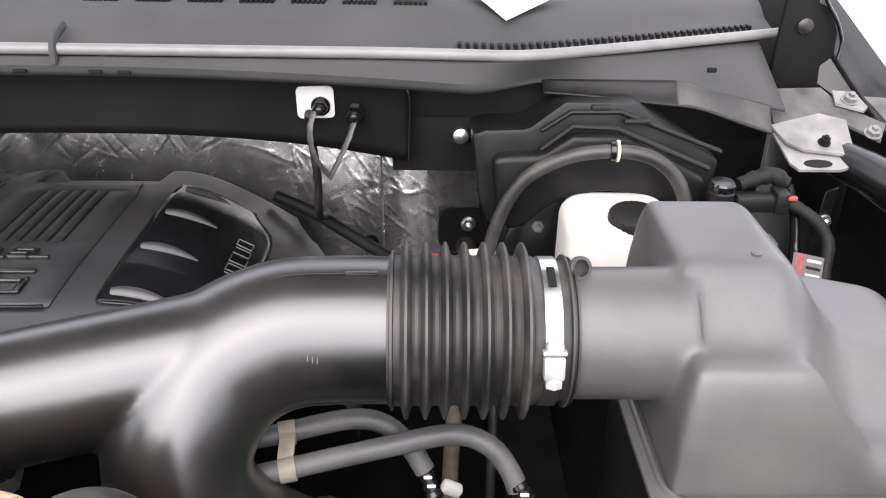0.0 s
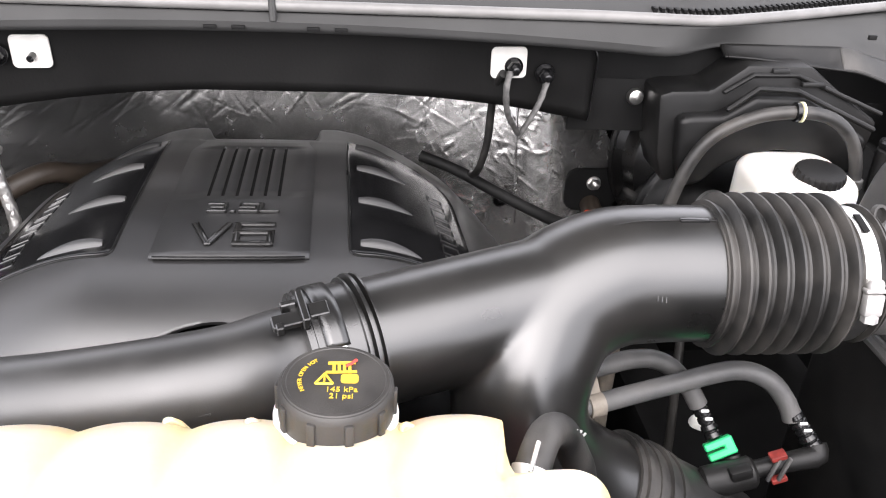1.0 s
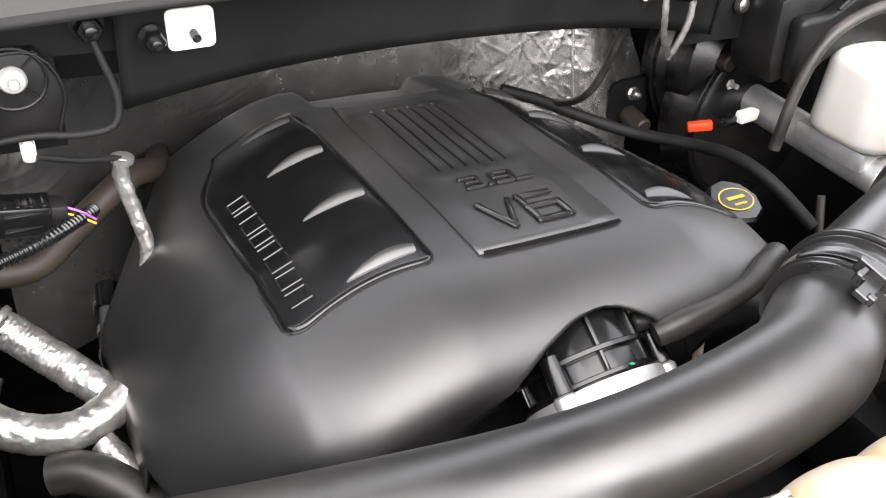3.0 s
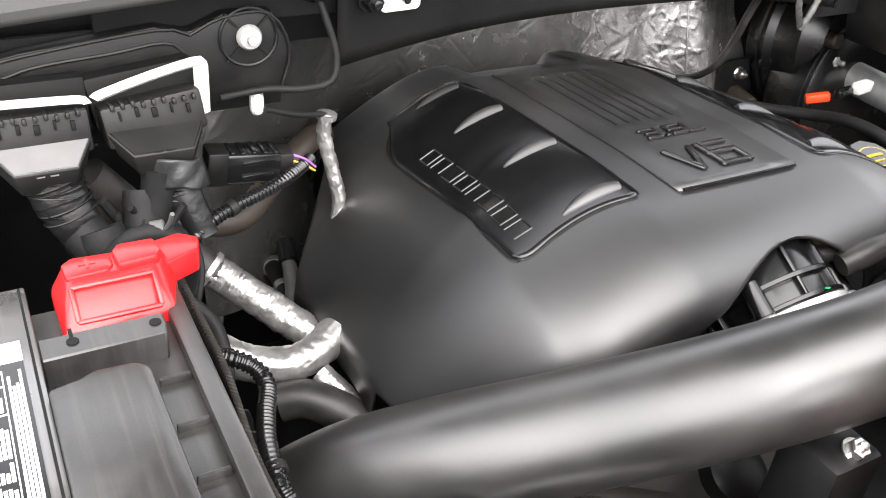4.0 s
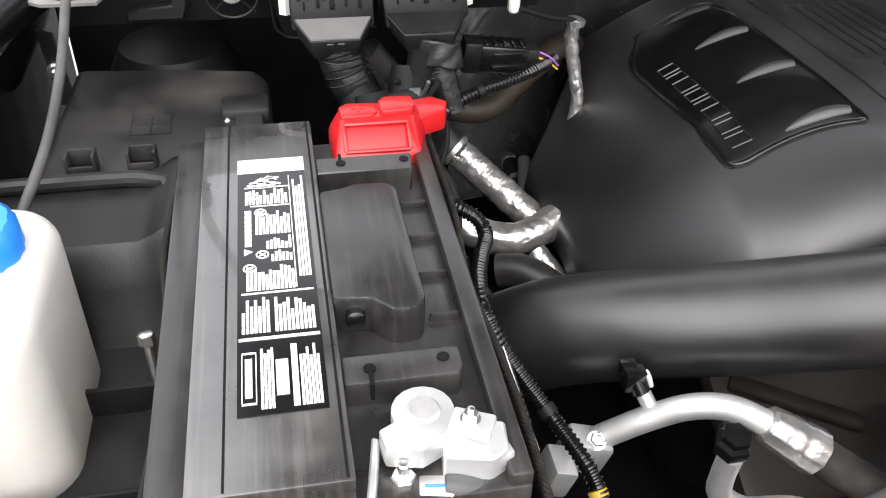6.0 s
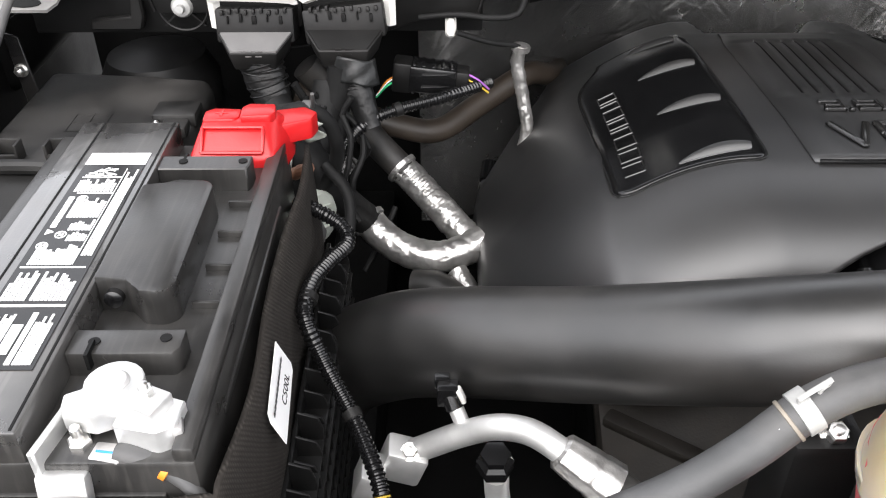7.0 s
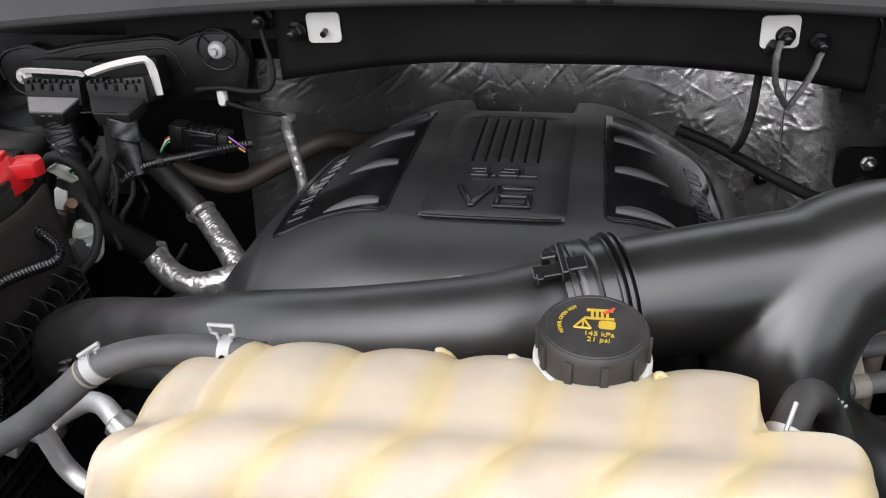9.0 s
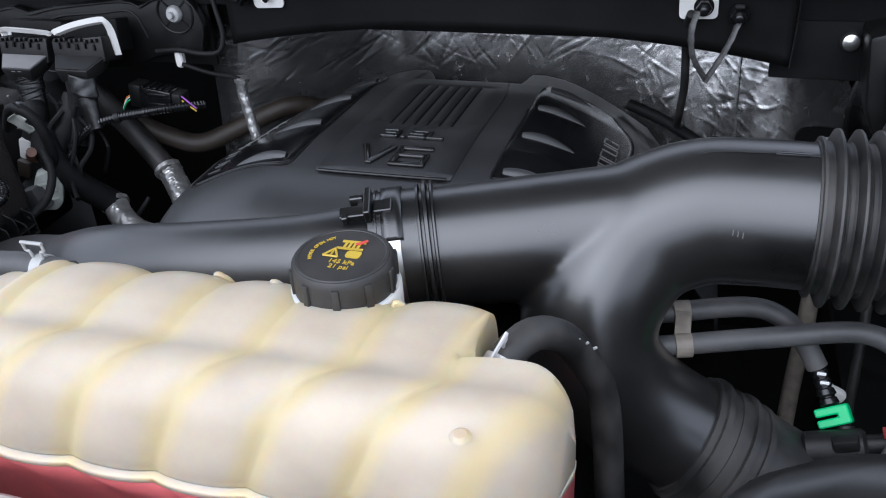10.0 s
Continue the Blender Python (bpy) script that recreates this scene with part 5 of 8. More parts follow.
def spring_clip(parent, p, d, r, mat=None, ear=0.014):
    """A flat spring band with a slit window, and a squeeze loop standing on it."""
    b = B()
    d = Vector(d).normalized()
    f = frame_to(Vector(p) - d * 0.0045, d)
    lathe(b, [(r, 0.0), (r + 0.0010, 0.0003), (r + 0.0010, 0.0087), (r, 0.009)], f, 32)
    up = Vector((0, -0.15, 1))
    q = Vector(p) + up * r
    for e in (-0.0060, 0.0060):
        tube(b, [tuple(q + d * e * 0.7), tuple(q + up * ear * 0.45 + d * e * 0.8), tuple(q + up * ear * 0.5 + d * e * 1.3), tuple(q + up * ear + d * e * 1.35)], 0.0012, 6, 0.004)
    q = Vector(p) + up * (r + ear)
    tube(b, [tuple(q - d * 0.0090), tuple(q + d * 0.0090)], 0.0014, 6, 0.01)
    clip = part("spring_clip", b, mat or STEEL, parent, "bright spring hose clip")
    if ear > 0.008:
        b = B()
        side = d.cross(Vector((0, 0, 1))).normalized()
        side = side if side.y < 0 else -side
        out = (side + Vector((0, 0, 0.15))).normalized()
        m = Matrix.Translation(Vector(p) + out * (r + 0.0008) + Vector((0, 0, -0.002))) @ Matrix((d, out.cross(d), out)).transposed().to_4x4()
        prism(b, rounded(0.0042, 0.012, 0.002), 0.0012, m)
        part("clip_window", b, DEEP, clip)
    return clip


upper = hose("coolant_hose", "grey rubber coolant hose running from the tank", [(-0.532, 0.363, 1.146), (-0.575, 0.364, 1.148), (-0.615, 0.357, 1.147), (-0.645, 0.348, 1.139), (-0.672, 0.341, 1.117), (-0.703, 0.338, 1.092), (-0.757, 0.338, 1.056), (-0.781, 0.338, 1.045), (-0.806, 0.338, 1.040), (-0.87, 0.338, 1.034), (-0.926, 0.338, 1.029), (-0.965, 0.330, 1.018), (-0.985, 0.312, 1.0), (-0.995, 0.285, 0.97), (-1.0, 0.25, 0.93)], 0.0105, GREYRUBBER)
spring_clip(upper, (-0.556, 0.364, 1.147), (1, 0, 0), 0.0105, NUTWHITE)
spring_clip(upper, (-0.645, 0.348, 1.139), (0.80, 0.2, 0.5), 0.0105, NUTWHITE, 0.006)
bleed = hose("bleed_hose", "black rubber bleed hose looping from the tank", [(-0.213, 0.320, 1.132), (-0.206, 0.337, 1.145), (-0.194, 0.360, 1.147), (-0.178, 0.382, 1.130), (-0.163, 0.394, 1.10), (-0.152, 0.397, 1.07), (-0.145, 0.395, 1.0), (-0.14, 0.39, 0.92)], 0.0108, RUBBER)
spring_clip(bleed, (-0.2085, 0.332, 1.1405), (0.35, 0.75, 0.55), 0.0112, ZINC, 0.007)
bm = B()
for k in range(9):
    a = k / 8
    box(bm, (-0.199 + 0.040 * a, 0.3475 + 0.042 * a, 1.1495 - 0.030 * a * a), (0.0030, 0.0014, 0.0012), 0, Matrix.Rotation(radians(45), 4, "Z"))
tagged(part("hose_print", bm, NUTWHITE, bleed, "pale unreadable print"), kind="stuff")
bm = B()
lathe(bm, [(0.0120, 0.0), (0.0175, 0.0004), (0.0170, 0.0016), (0.0120, 0.003)], frame_to((-0.213, 0.316, 1.1425), (0, -0.15, 1)), 28)
part("spigot_ring", bm, AMBER, tank, "amber ring round the spigot")
bm = B()
tube(bm, [(-0.652, 0.3415, 1.1425), (-0.656, 0.340, 1.1395), (-0.660, 0.3385, 1.1365)], 0.0012, 6, 0.004)
part("paint_stripe", bm, PRINT, upper, "white paint stripe")
bm = B()
lathe(bm, [(0.0105, 0), (0.0113, 0.0004), (0.0113, 0.002), (0.0105, 0.0024)], frame_to((-0.653, 0.346, 1.1335), (0.78, 0.2, 0.58)), 24)
part("tan_band", bm, STRAP, upper)

# ---- vapour lines beside the elbow ----
fuel = thing("vapour_hose", (-0.10, 0.56, 1.0), "pair of grey rubber vapour hoses with quick connectors", "hose")
bm = B()
tube(bm, [(-0.16, 0.555, 1.030), (-0.115, 0.560, 1.036), (-0.055, 0.575, 1.040), (-0.025, 0.575, 1.034), (-0.004, 0.567, 1.016), (0.008, 0.560, 0.998)], 0.0088, 16, 0.006)
part("hose", bm, GREYRUBBER, fuel)
bm = B()
tube(bm, [(-0.16, 0.52, 1.018), (-0.115, 0.526, 1.026), (-0.03, 0.545, 1.034), (0.030, 0.553, 1.042), (0.060, 0.546, 1.036), (0.077, 0.536, 1.018), (0.083, 0.530, 1.004)], 0.0088, 16, 0.006)
part("hose", bm, GREYRUBBER, fuel)
bm = B()
lathe(bm, [(0.0088, 0), (0.0102, 0.0004), (0.0102, 0.0136), (0.0088, 0.014)], frame_to((-0.112, 0.560, 1.0365), (1, 0.2, 0.05)), 20)
lathe(bm, [(0.0088, 0), (0.0102, 0.0004), (0.0102, 0.0136), (0.0088, 0.014)], frame_to((-0.108, 0.527, 1.0265), (1, 0.2, 0.08)), 20)
box(bm, (-0.103, 0.543, 1.038), (0.013, 0.024, 0.004), 0.001, Matrix.Rotation(radians(20), 4, "X"))
part("hose_bracket", bm, STRAP, fuel, "tan cloth hose strap")
def barb(p0, p1, r, marks):
    """A ribbed black hose nozzle with white tick marks."""
    b = B()
    d = Vector(p1) - Vector(p0)
    L = d.length
    prof = []
    for k in range(5):
        prof += [(r * 0.82, L * k / 5), (r, L * (k + 0.15) / 5), (r * (1.0 if k < 3 else 1.12), L * (k + 0.7) / 5), (r * 0.82, L * (k + 0.95) / 5)]
    lathe(b, prof, frame_to(p0, d), 24)
    nz = part("nozzle", b, GLOSSY, fuel)
    for k in range(marks):
        q = Vector(p0) + d * (0.25 + 0.2 * k)
        b = B()
        box(b, q + Vector((0.001, -r * 0.86, r * 0.5)), (0.007, 0.002, 0.0022), 0.0004)
        part("tick_mark", b, PRINT, nz, "white tick mark")
    return nz


barb((0.006, 0.562, 1.002), (0.020, 0.538, 0.976), 0.0072, 2)
barb((0.082, 0.531, 1.010), (0.100, 0.513, 0.986), 0.0080, 2)
bm = B()
LK = Matrix.Translation((0.0225, 0.530, 0.973)) @ Matrix.Rotation(radians(-28), 4, "Y") @ Matrix.Rotation(radians(50), 4, "X")
prism(bm, [(-0.013, -0.008), (0.013, -0.008), (0.013, 0.008), (-0.013, 0.008), (-0.013, 0.0012), (0.004, 0.0012), (0.004, -0.0012), (-0.013, -0.0012)], 0.016, LK @ Matrix.Translation((0, 0, -0.008)), 0.0012, 1)
part("connector_lock", bm, GREEN, fuel, "bright green connector lock")
bm = B()
tube(bm, [(0.101, 0.514, 0.989, 0.0095), (0.101, 0.508, 0.982, 0.0105), (0.090, 0.506, 0.980, 0.0095), (0.064, 0.506, 0.974, 0.0085), (0.046, 0.507, 0.968, 0.008), (0.020, 0.508, 0.962, 0.010)], 0.008, 16, 0.004)
part("elbow_nozzle", bm, MATTE, fuel)
bm = B()
cyl(bm, (0.000, 0.506, 0.954), (0.046, 0.506, 0.967), 0.0145, n=24, edge=0.003)
box(bm, (0.028, 0.498, 0.974), (0.020, 0.012, 0.012), 0.003, Matrix.Rotation(radians(-18), 4, "Y"))
cyl(bm, (0.034, 0.508, 0.96), (0.030, 0.520, 0.972), 0.007, n=16)
part("valve_body", bm, MATTE, fuel, "black purge valve body")
for dz, dx in ((0.013, -0.003), (-0.013, 0.004)):
    bm = B()
    box(bm, (0.062 + dx, 0.500, 0.977 + dz), (0.014, 0.010, 0.005), 0.0012, Matrix.Rotation(radians(-20), 4, "Y"))
    part("connector_lock", bm, DARKRED, fuel, "dark red connector lock")
for dx in (-0.005, 0.005):
    bm = B()
    box(bm, (0.062 + dx, 0.4965, 0.977), (0.003, 0.004, 0.026), 0.001, Matrix.Rotation(radians(12), 4, "Y"))
    part("lock_bar", bm, GREYRUBBER, fuel)
foam = thing("foam_scrap", (0.0, 0.60, 0.93), "scrap of white foam caught below the hoses", "scrap")
bm = B()
box(bm, (0.033, 0.595, 0.945), (0.020, 0.012, 0.012), 0.004, Matrix.Rotation(radians(25), 4, "Y"))
part("scrap", bm, WHITE, foam)
steel_line = thing("metal_line", (0.047, 0.888, 0.717), "dull brownish metal line behind the duct", "pipe")
bm = B()
tube(bm, [(0.05, 0.90, 0.90), (0.05, 0.895, 0.80), (0.047, 0.888, 0.717), (0.045, 0.87, 0.62)], 0.011, 14, 0.02)
part("pipe_wall", bm, STRAP, steel_line)
hose("ground_cable", "thin black cable behind the duct", [(0.09, 0.80, 0.95), (0.086, 0.757, 0.828), (0.085, 0.74, 0.74), (0.08, 0.73, 0.60)], 0.0055, RUBBER, "cable")
shroud_fan = thing("fan_shroud", (-0.50, 0.60, 0.82), "dusty brown plastic shroud below the intake pipe", "shroud")
bm = B()
box(bm, (-0.50, 0.60, 0.80), (0.34, 0.16, 0.03), 0.01, Matrix.Rotation(radians(25), 4, "X"))
shr = part("shroud_panel", bm, BROWN, shroud_fan)
bm = B()
box(bm, (-0.62, 0.575, 0.86), (0.12, 0.018, 0.012), 0.004, Matrix.Rotation(radians(-35), 4, "Z"))
part("shroud_rib", bm, BROWN, shr)
bm = B()
lathe(bm, [(0.030, 0), (0.030, 0.02), (0.022, 0.026), (0.008, 0.028)], frame_to((-0.50, 0.56, 0.845), (0, -0.6, 1)), 28)
part("shroud_boss", bm, MATTE, shroud_fan)

# ---- brake hardware ----
booster = thing("brake_booster", (0.24, 1.08, 0.86), "round black brake booster behind the reservoir", "brake booster")
bm = B()
lathe(bm, [(0.02, 0), (0.135, 0.005), (0.140, 0.015), (0.140, 0.045), (0.130, 0.055), (0.126, 0.10), (0.10, 0.125), (0.03, 0.13)], frame_to((0.235, 1.19, 0.985), (0, -1, 0.12)), 56)
part("shell", bm, PAINT, booster)
bm = B()
lathe(bm, [(0.138, 0), (0.1445, 0.003), (0.1445, 0.010), (0.138, 0.013)], frame_to((0.235, 1.165, 0.988), (0, -1, 0.12)), 56)
part("crimped_rim", bm, PAINT, booster)
bm = B()
hexnut(bm, (0.165, 1.065, 0.985), (0, -1, 0.12), 0.009, 0.012, 0.012)
part("mount_stud", bm, ZINC, booster)
bm = B()
cyl(bm, (0.150, 1.075, 1.02), (0.150, 1.05, 1.023), 0.013, n=20, edge=0.003)
part("check_valve", bm, TAN, booster, "brown rubber grommet")
bm = B()
lathe(bm, [(0.1300, 0), (0.1345, 0.002), (0.1345, 0.008), (0.1300, 0.010)], frame_to((0.238, 1.062, 0.918), (0, -1, 0.12)), 64)
part("front_rim", bm, GLOSSY, booster)
bm = B()
lathe(bm, [(0.1320, 0), (0.1300, 0.070), (0.118, 0.078), (0.050, 0.080)], frame_to((0.238, 1.125, 0.912), (0, -1, 0.12)), 64)
part("front_shell", bm, PAINT, booster)
flange = thing("pedal_flange", (0.08, 1.18, 0.9), "black mounting flange with a bright stud", "flange")
bm = B()
prism(bm, rounded(0.085, 0.07, 0.02), 0.008, Matrix.Translation((0.075, 1.172, 0.925)) @ FACING, 0.001, 1)
part("flange_plate", bm, DEEP, flange)
bm = B()
hexnut(bm, (0.077, 1.164, 0.937), (0, -1, 0.1), 0.009, 0.012, 0.006)
part("stud", bm, STEEL, flange, "bright stud")
bm = B()
cyl(bm, (0.075, 1.166, 0.902), (0.075, 1.12, 0.895), 0.016, n=20, edge=0.003)
part("sensor", bm, TAN, flange, "brown sensor")

reservoir = thing("brake_fluid_reservoir", (0.235, 0.88, 0.98), "milky white brake fluid reservoir with a black cap", "reservoir")
bm = B()
moulded_tank(bm, 0.125, 0.125, 0.040, (0.224, 0.862, 0.983), 0.118, 0.018)
part("reservoir_body", bm, MILK, reservoir, angle=60)
bm = B()
lathe(bm, [(0.030, 0), (0.030, 0.012)], frame_to((0.235, 0.835, 1.088), (0, -0.1, 1)), 36)
part("neck", bm, MILK, reservoir)
bm = B()
lathe(bm, [(0.0285, 0), (0.0285, 0.020), (0.0268, 0.0230), (0.002, 0.0230)], frame_to((0.235, 0.835, 1.088), (0, -0.1, 1)), 84, 28, 0.0008)
part("cap", bm, MATTE, reservoir, "black knurled cap")
cylinder = thing("master_cylinder", (0.2, 0.92, 0.93), "cast aluminium brake master cylinder", "cylinder")
bm = B()
cyl(bm, (0.22, 1.08, 0.955), (0.22, 0.80, 0.945), 0.026, n=28, edge=0.004)
box(bm, (0.22, 0.88, 0.965), (0.07, 0.12, 0.03), 0.006)
part("casting", bm, ALU, cylinder)

# black cover over the booster, with the vacuum hose across it
shroud = thing("booster_shroud", (0.22, 0.93, 1.07), "angular black plastic shroud over the brake booster", "shroud")
out = [(0.062, 1.165), (0.078, 1.170), (0.125, 1.172), (0.165, 1.204), (0.245, 1.204), (0.300, 1.165), (0.350, 1.135), (0.345, 1.085), (0.330, 1.072), (0.295, 1.098), (0.255, 1.112), (0.212, 1.115), (0.170, 1.106), (0.135, 1.085), (0.112, 1.058), (0.085, 1.05), (0.072, 1.085)]
bm = B()
prism(bm, out, 0.075, Matrix.Translation((0, 1.0, 0)) @ FACING, 0.006, 2)
shroud_body = part("shroud_wall", bm, MATTE, shroud)
bm = B()
prism(bm, [(0.22 + (x - 0.22) * 0.86, 1.06 + (z - 1.06) * 0.78) for x, z in out], 0.024, Matrix.Translation((0, 0.928, 0)) @ FACING, 0.008, 3)
part("shroud_face", bm, MATTE, shroud)
bm = B()
box(bm, (0.205, 0.93, 1.197), (0.022, 0.02, 0.008), 0.002)
box(bm, (0.245, 0.915, 1.185), (0.03, 0.008, 0.006), 0.002)
part("shroud_clip", bm, MATTE, shroud)
for path, r in (([(0.141, 0.922, 1.172), (0.172, 0.922, 1.193), (0.227, 0.922, 1.194), (0.347, 0.922, 1.148)], 0.0030), ([(0.139, 0.9, 1.158), (0.171, 0.9, 1.184), (0.219, 0.9, 1.182), (0.328, 0.9, 1.136)], 0.0035)):
    bm = B()
    for p, q in zip(path, path[1:]):
        cyl(bm, p, q, r, n=10)
    for p in path:
        lathe(bm, [(0.0003, -r), (r * 0.7, -r * 0.7), (r, 0), (r * 0.7, r * 0.7), (0.0003, r)], Matrix.Translation(p), 10)
    part("shroud_ridge", bm, MATTE, shroud)
bm = B()
tube(bm, [(0.149, 0.935, 1.085), (0.183, 0.935, 1.1), (0.224, 0.935, 1.104), (0.264, 0.935, 1.095), (0.295, 0.935, 1.076)], 0.004, 8, 0.006)
part("shroud_arc", bm, MATTE, shroud)
vac = hose("vacuum_hose", "black rubber vacuum hose arched over the booster", [(0.075, 0.88, 0.98), (0.088, 0.885, 1.06), (0.115, 0.888, 1.12), (0.16, 0.884, 1.152), (0.211, 0.880, 1.163), (0.255, 0.876, 1.158), (0.285, 0.872, 1.135), (0.300, 0.868, 1.10), (0.302, 0.866, 1.06)], 0.0080, RUBBER)
bm = B()
lathe(bm, [(0.0092, 0), (0.0115, 0.0005), (0.0115, 0.0055), (0.0092, 0.006)], frame_to((0.210, 0.880, 1.1635), (1, -0.05, 0)), 28)
part("band", bm, GLOSSY, vac)
bm = B()
lathe(bm, [(0.0092, 0), (0.0120, 0.0005), (0.0120, 0.003), (0.0092, 0.0035)], frame_to((0.217, 0.880, 1.1635), (1, -0.05, 0)), 28)
part("mark_ring", bm, PALE, vac, "pale yellow ring mark")
bm = B()
lathe(bm, [(0.0092, 0), (0.0112, 0.0005), (0.0112, 0.011), (0.0092, 0.0115)], frame_to((0.301, 0.867, 1.085), (0.05, -0.03, -1)), 28)
part("hose_clamp", bm, STEEL, vac)

sensor = thing("vacuum_sensor", (0.345, 0.87, 1.1), "black pressure sensor with taped harness", "sensor")
bm = B()
cyl(bm, (0.335, 0.865, 1.065), (0.335, 0.865, 1.126), 0.015, n=28, edge=0.003)
part("sensor_body", bm, MATTE, sensor)
bm = B()
lathe(bm, [(0.0135, 0), (0.014, 0.002), (0.014, 0.007), (0.0125, 0.009), (0.005, 0.0095)], frame_to((0.335, 0.865, 1.126), (0, -0.05, 1)), 32, 12, 0.0008)
part("sensor_cap", bm, GLOSSY, sensor)
bm = B()
box(bm, (0.372, 0.862, 1.112), (0.045, 0.020, 0.020), 0.004)
box(bm, (0.400, 0.862, 1.114), (0.016, 0.026, 0.026), 0.003)
part("connector", bm, MATTE, sensor)
bm = B()
tube(bm, [(0.355, 0.872, 1.128, 0.007), (0.375, 0.880, 1.132, 0.009), (0.395, 0.882, 1.136, 0.010), (0.412, 0.878, 1.128, 0.008)], 0.008, 12, 0.004, lambda s: 1 + 0.12 * math.sin(s * 400))
part("taped_lead", bm, TAPE, sensor)
bm = B()
tube(bm, [(0.405, 0.862, 1.113), (0.425, 0.855, 1.105), (0.445, 0.845, 1.090), (0.453, 0.835, 1.072), (0.448, 0.820, 1.045), (0.44, 0.80, 1.02), (0.435, 0.78, 0.96)], 0.0072, 14, 0.004, lambda s: 1 + 0.06 * math.sin(s * 500) + 0.05 * math.sin(s * 190))
part("harness", bm, TAPE, sensor, "taped wiring harness")
bm = B()
tube(bm, [(0.412, 0.875, 1.126), (0.425, 0.868, 1.09), (0.428, 0.855, 1.05), (0.43, 0.84, 1.0)], 0.006, 12, 0.005, corrugated(0.005))
part("harness_branch", bm, GLOSSY, sensor)
bm = B()
box(bm, (0.409, 0.850, 1.122), (0.010, 0.006, 0.004), 0.001)
part("lock", bm, REDPRINT, sensor, "red lock tab")
outlet = thing("square_plug", (0.37, 0.82, 1.06), "grey plastic plug behind the filter box", "plug")
bm = B()
box(bm, (0.372, 0.835, 1.070), (0.040, 0.03, 0.022), 0.003)
part("plug", bm, GREYRUBBER, outlet)
card = thing("warning_card", (0.425, 0.78, 1.02), "small printed card with red and white fields", "card")
CARD = Matrix.Translation((0.424, 0.812, 1.052)) @ Matrix.Scale(0.62, 4) @ Matrix.Rotation(radians(55), 4, "X") @ Matrix.Rotation(radians(-12), 4, "Z")
bm = B()
prism(bm, rounded(0.055, 0.06, 0.002), 0.001, CARD)
part("card", bm, GREYRUBBER, card)
bm = B()
prism(bm, rounded(0.018, 0.055, 0.001), 0.0004, CARD @ Matrix.Translation((-0.016, 0, 0.0012)))
part("red_field", bm, DARKRED, card)
for k in range(4):
    bm = B()
    prism(bm, rounded(0.026, 0.005, 0.0005), 0.0004, CARD @ Matrix.Translation((0.010, 0.020 - 0.013 * k, 0.0012)))
    part("print_bar", bm, DEEP if k % 2 else NUTWHITE, card)

# oxygen sensor lead with red lock and white plug
lead = thing("wiring_lead", (0.0, 0.95, 0.97), "black engine harness with red lock and white plug", "wiring")
bm = B()
tube(bm, [(-0.20, 1.13, 0.995), (-0.15, 1.11, 0.982), (-0.10, 1.08, 0.965), (-0.04, 1.03, 0.952), (0.0, 0.96, 0.962), (0.008, 0.89, 0.978), (0.02, 0.83, 0.97), (0.05, 0.77, 0.93)], 0.0085, 12, 0.008)
part("harness", bm, TAPE, lead)
bm = B()
box(bm, (0.022, 0.966, 0.982), (0.034, 0.013, 0.013), 0.003, Matrix.Rotation(radians(-35), 4, "Z") @ Matrix.Rotation(radians(-14), 4, "Y"))
part("connector_lock", bm, ORANGERED, lead, "orange-red connector lock")
bm = B()
box(bm, (0.050, 0.946, 0.994), (0.04, 0.013, 0.014), 0.004, Matrix.Rotation(radians(8), 4, "Z"))
part("connector", bm, GLOSSY, lead)
bm = B()
box(bm, (0.080, 0.942, 1.000), (0.036, 0.015, 0.016), 0.003, Matrix.Rotation(radians(8), 4, "Z"))
part("plug", bm, WHITE, lead, "white plug")


# ground straps on the shield
def strap(pts, label):
    t = thing("ground_strap", pts[0], label, "cable", "ground straps")
    b = B()
    tube(b, pts, 0.0040, 10, 0.004, lambda q: 1 + 0.10 * math.sin(q * 420), 0.35)
    part("braid", b, BRAID, t)


strap([(-0.117, 0.945, 1.183), (-0.122, 0.935, 1.165), (-0.118, 0.932, 1.135), (-0.100, 0.935, 1.105)], "flat grey braided ground strap")
strap([(-0.072, 0.945, 1.172), (-0.080, 0.936, 1.150), (-0.092, 0.933, 1.125), (-0.102, 0.935, 1.105)], "flat grey braided ground strap")
hose("ground_cable", "black ground cable hanging down the firewall", [(-0.124, 0.952, 1.178), (-0.128, 0.970, 1.160), (-0.128, 0.984, 1.142), (-0.126, 1.000, 1.105), (-0.125, 1.012, 1.067), (-0.128, 1.030, 1.026), (-0.130, 1.065, 0.995), (-0.128, 1.131, 0.969), (-0.15, 1.16, 0.965)], 0.0052, RUBBER, "cable")

# ---- battery ----
battery = thing("battery", (-1.03, 0.54, 0.92), "dusty black car battery with a printed warning label", "battery")
bm = B()
box(bm, (-1.041, 0.5345, 1.00), (0.190, 0.345, 0.176), 0.0025)
part("case", bm, DUSTY, battery)
bm = B()
prism(bm, [(-1.113, 0.363), (-1.034, 0.363), (-1.034, 0.706), (-1.113, 0.706)], 0.026, Matrix.Translation((0, 0, 1.084)), 0.0016, 2)
part("label_ridge", bm, RIDGE, battery)
bm = B()
box(bm, (-1.0375, 0.5345, 1.1085), (0.0015, 0.339, 0.004), 0.0)
box(bm, (-1.0950, 0.5345, 1.1085), (0.0012, 0.339, 0.004), 0.0)
part("ridge_groove", bm, DEEP, battery)
bm = B()
box(bm, (-0.952, 0.5345, 1.092), (0.012, 0.343, 0.010), 0.002)
box(bm, (-1.124, 0.5345, 1.092), (0.020, 0.343, 0.010), 0.002)
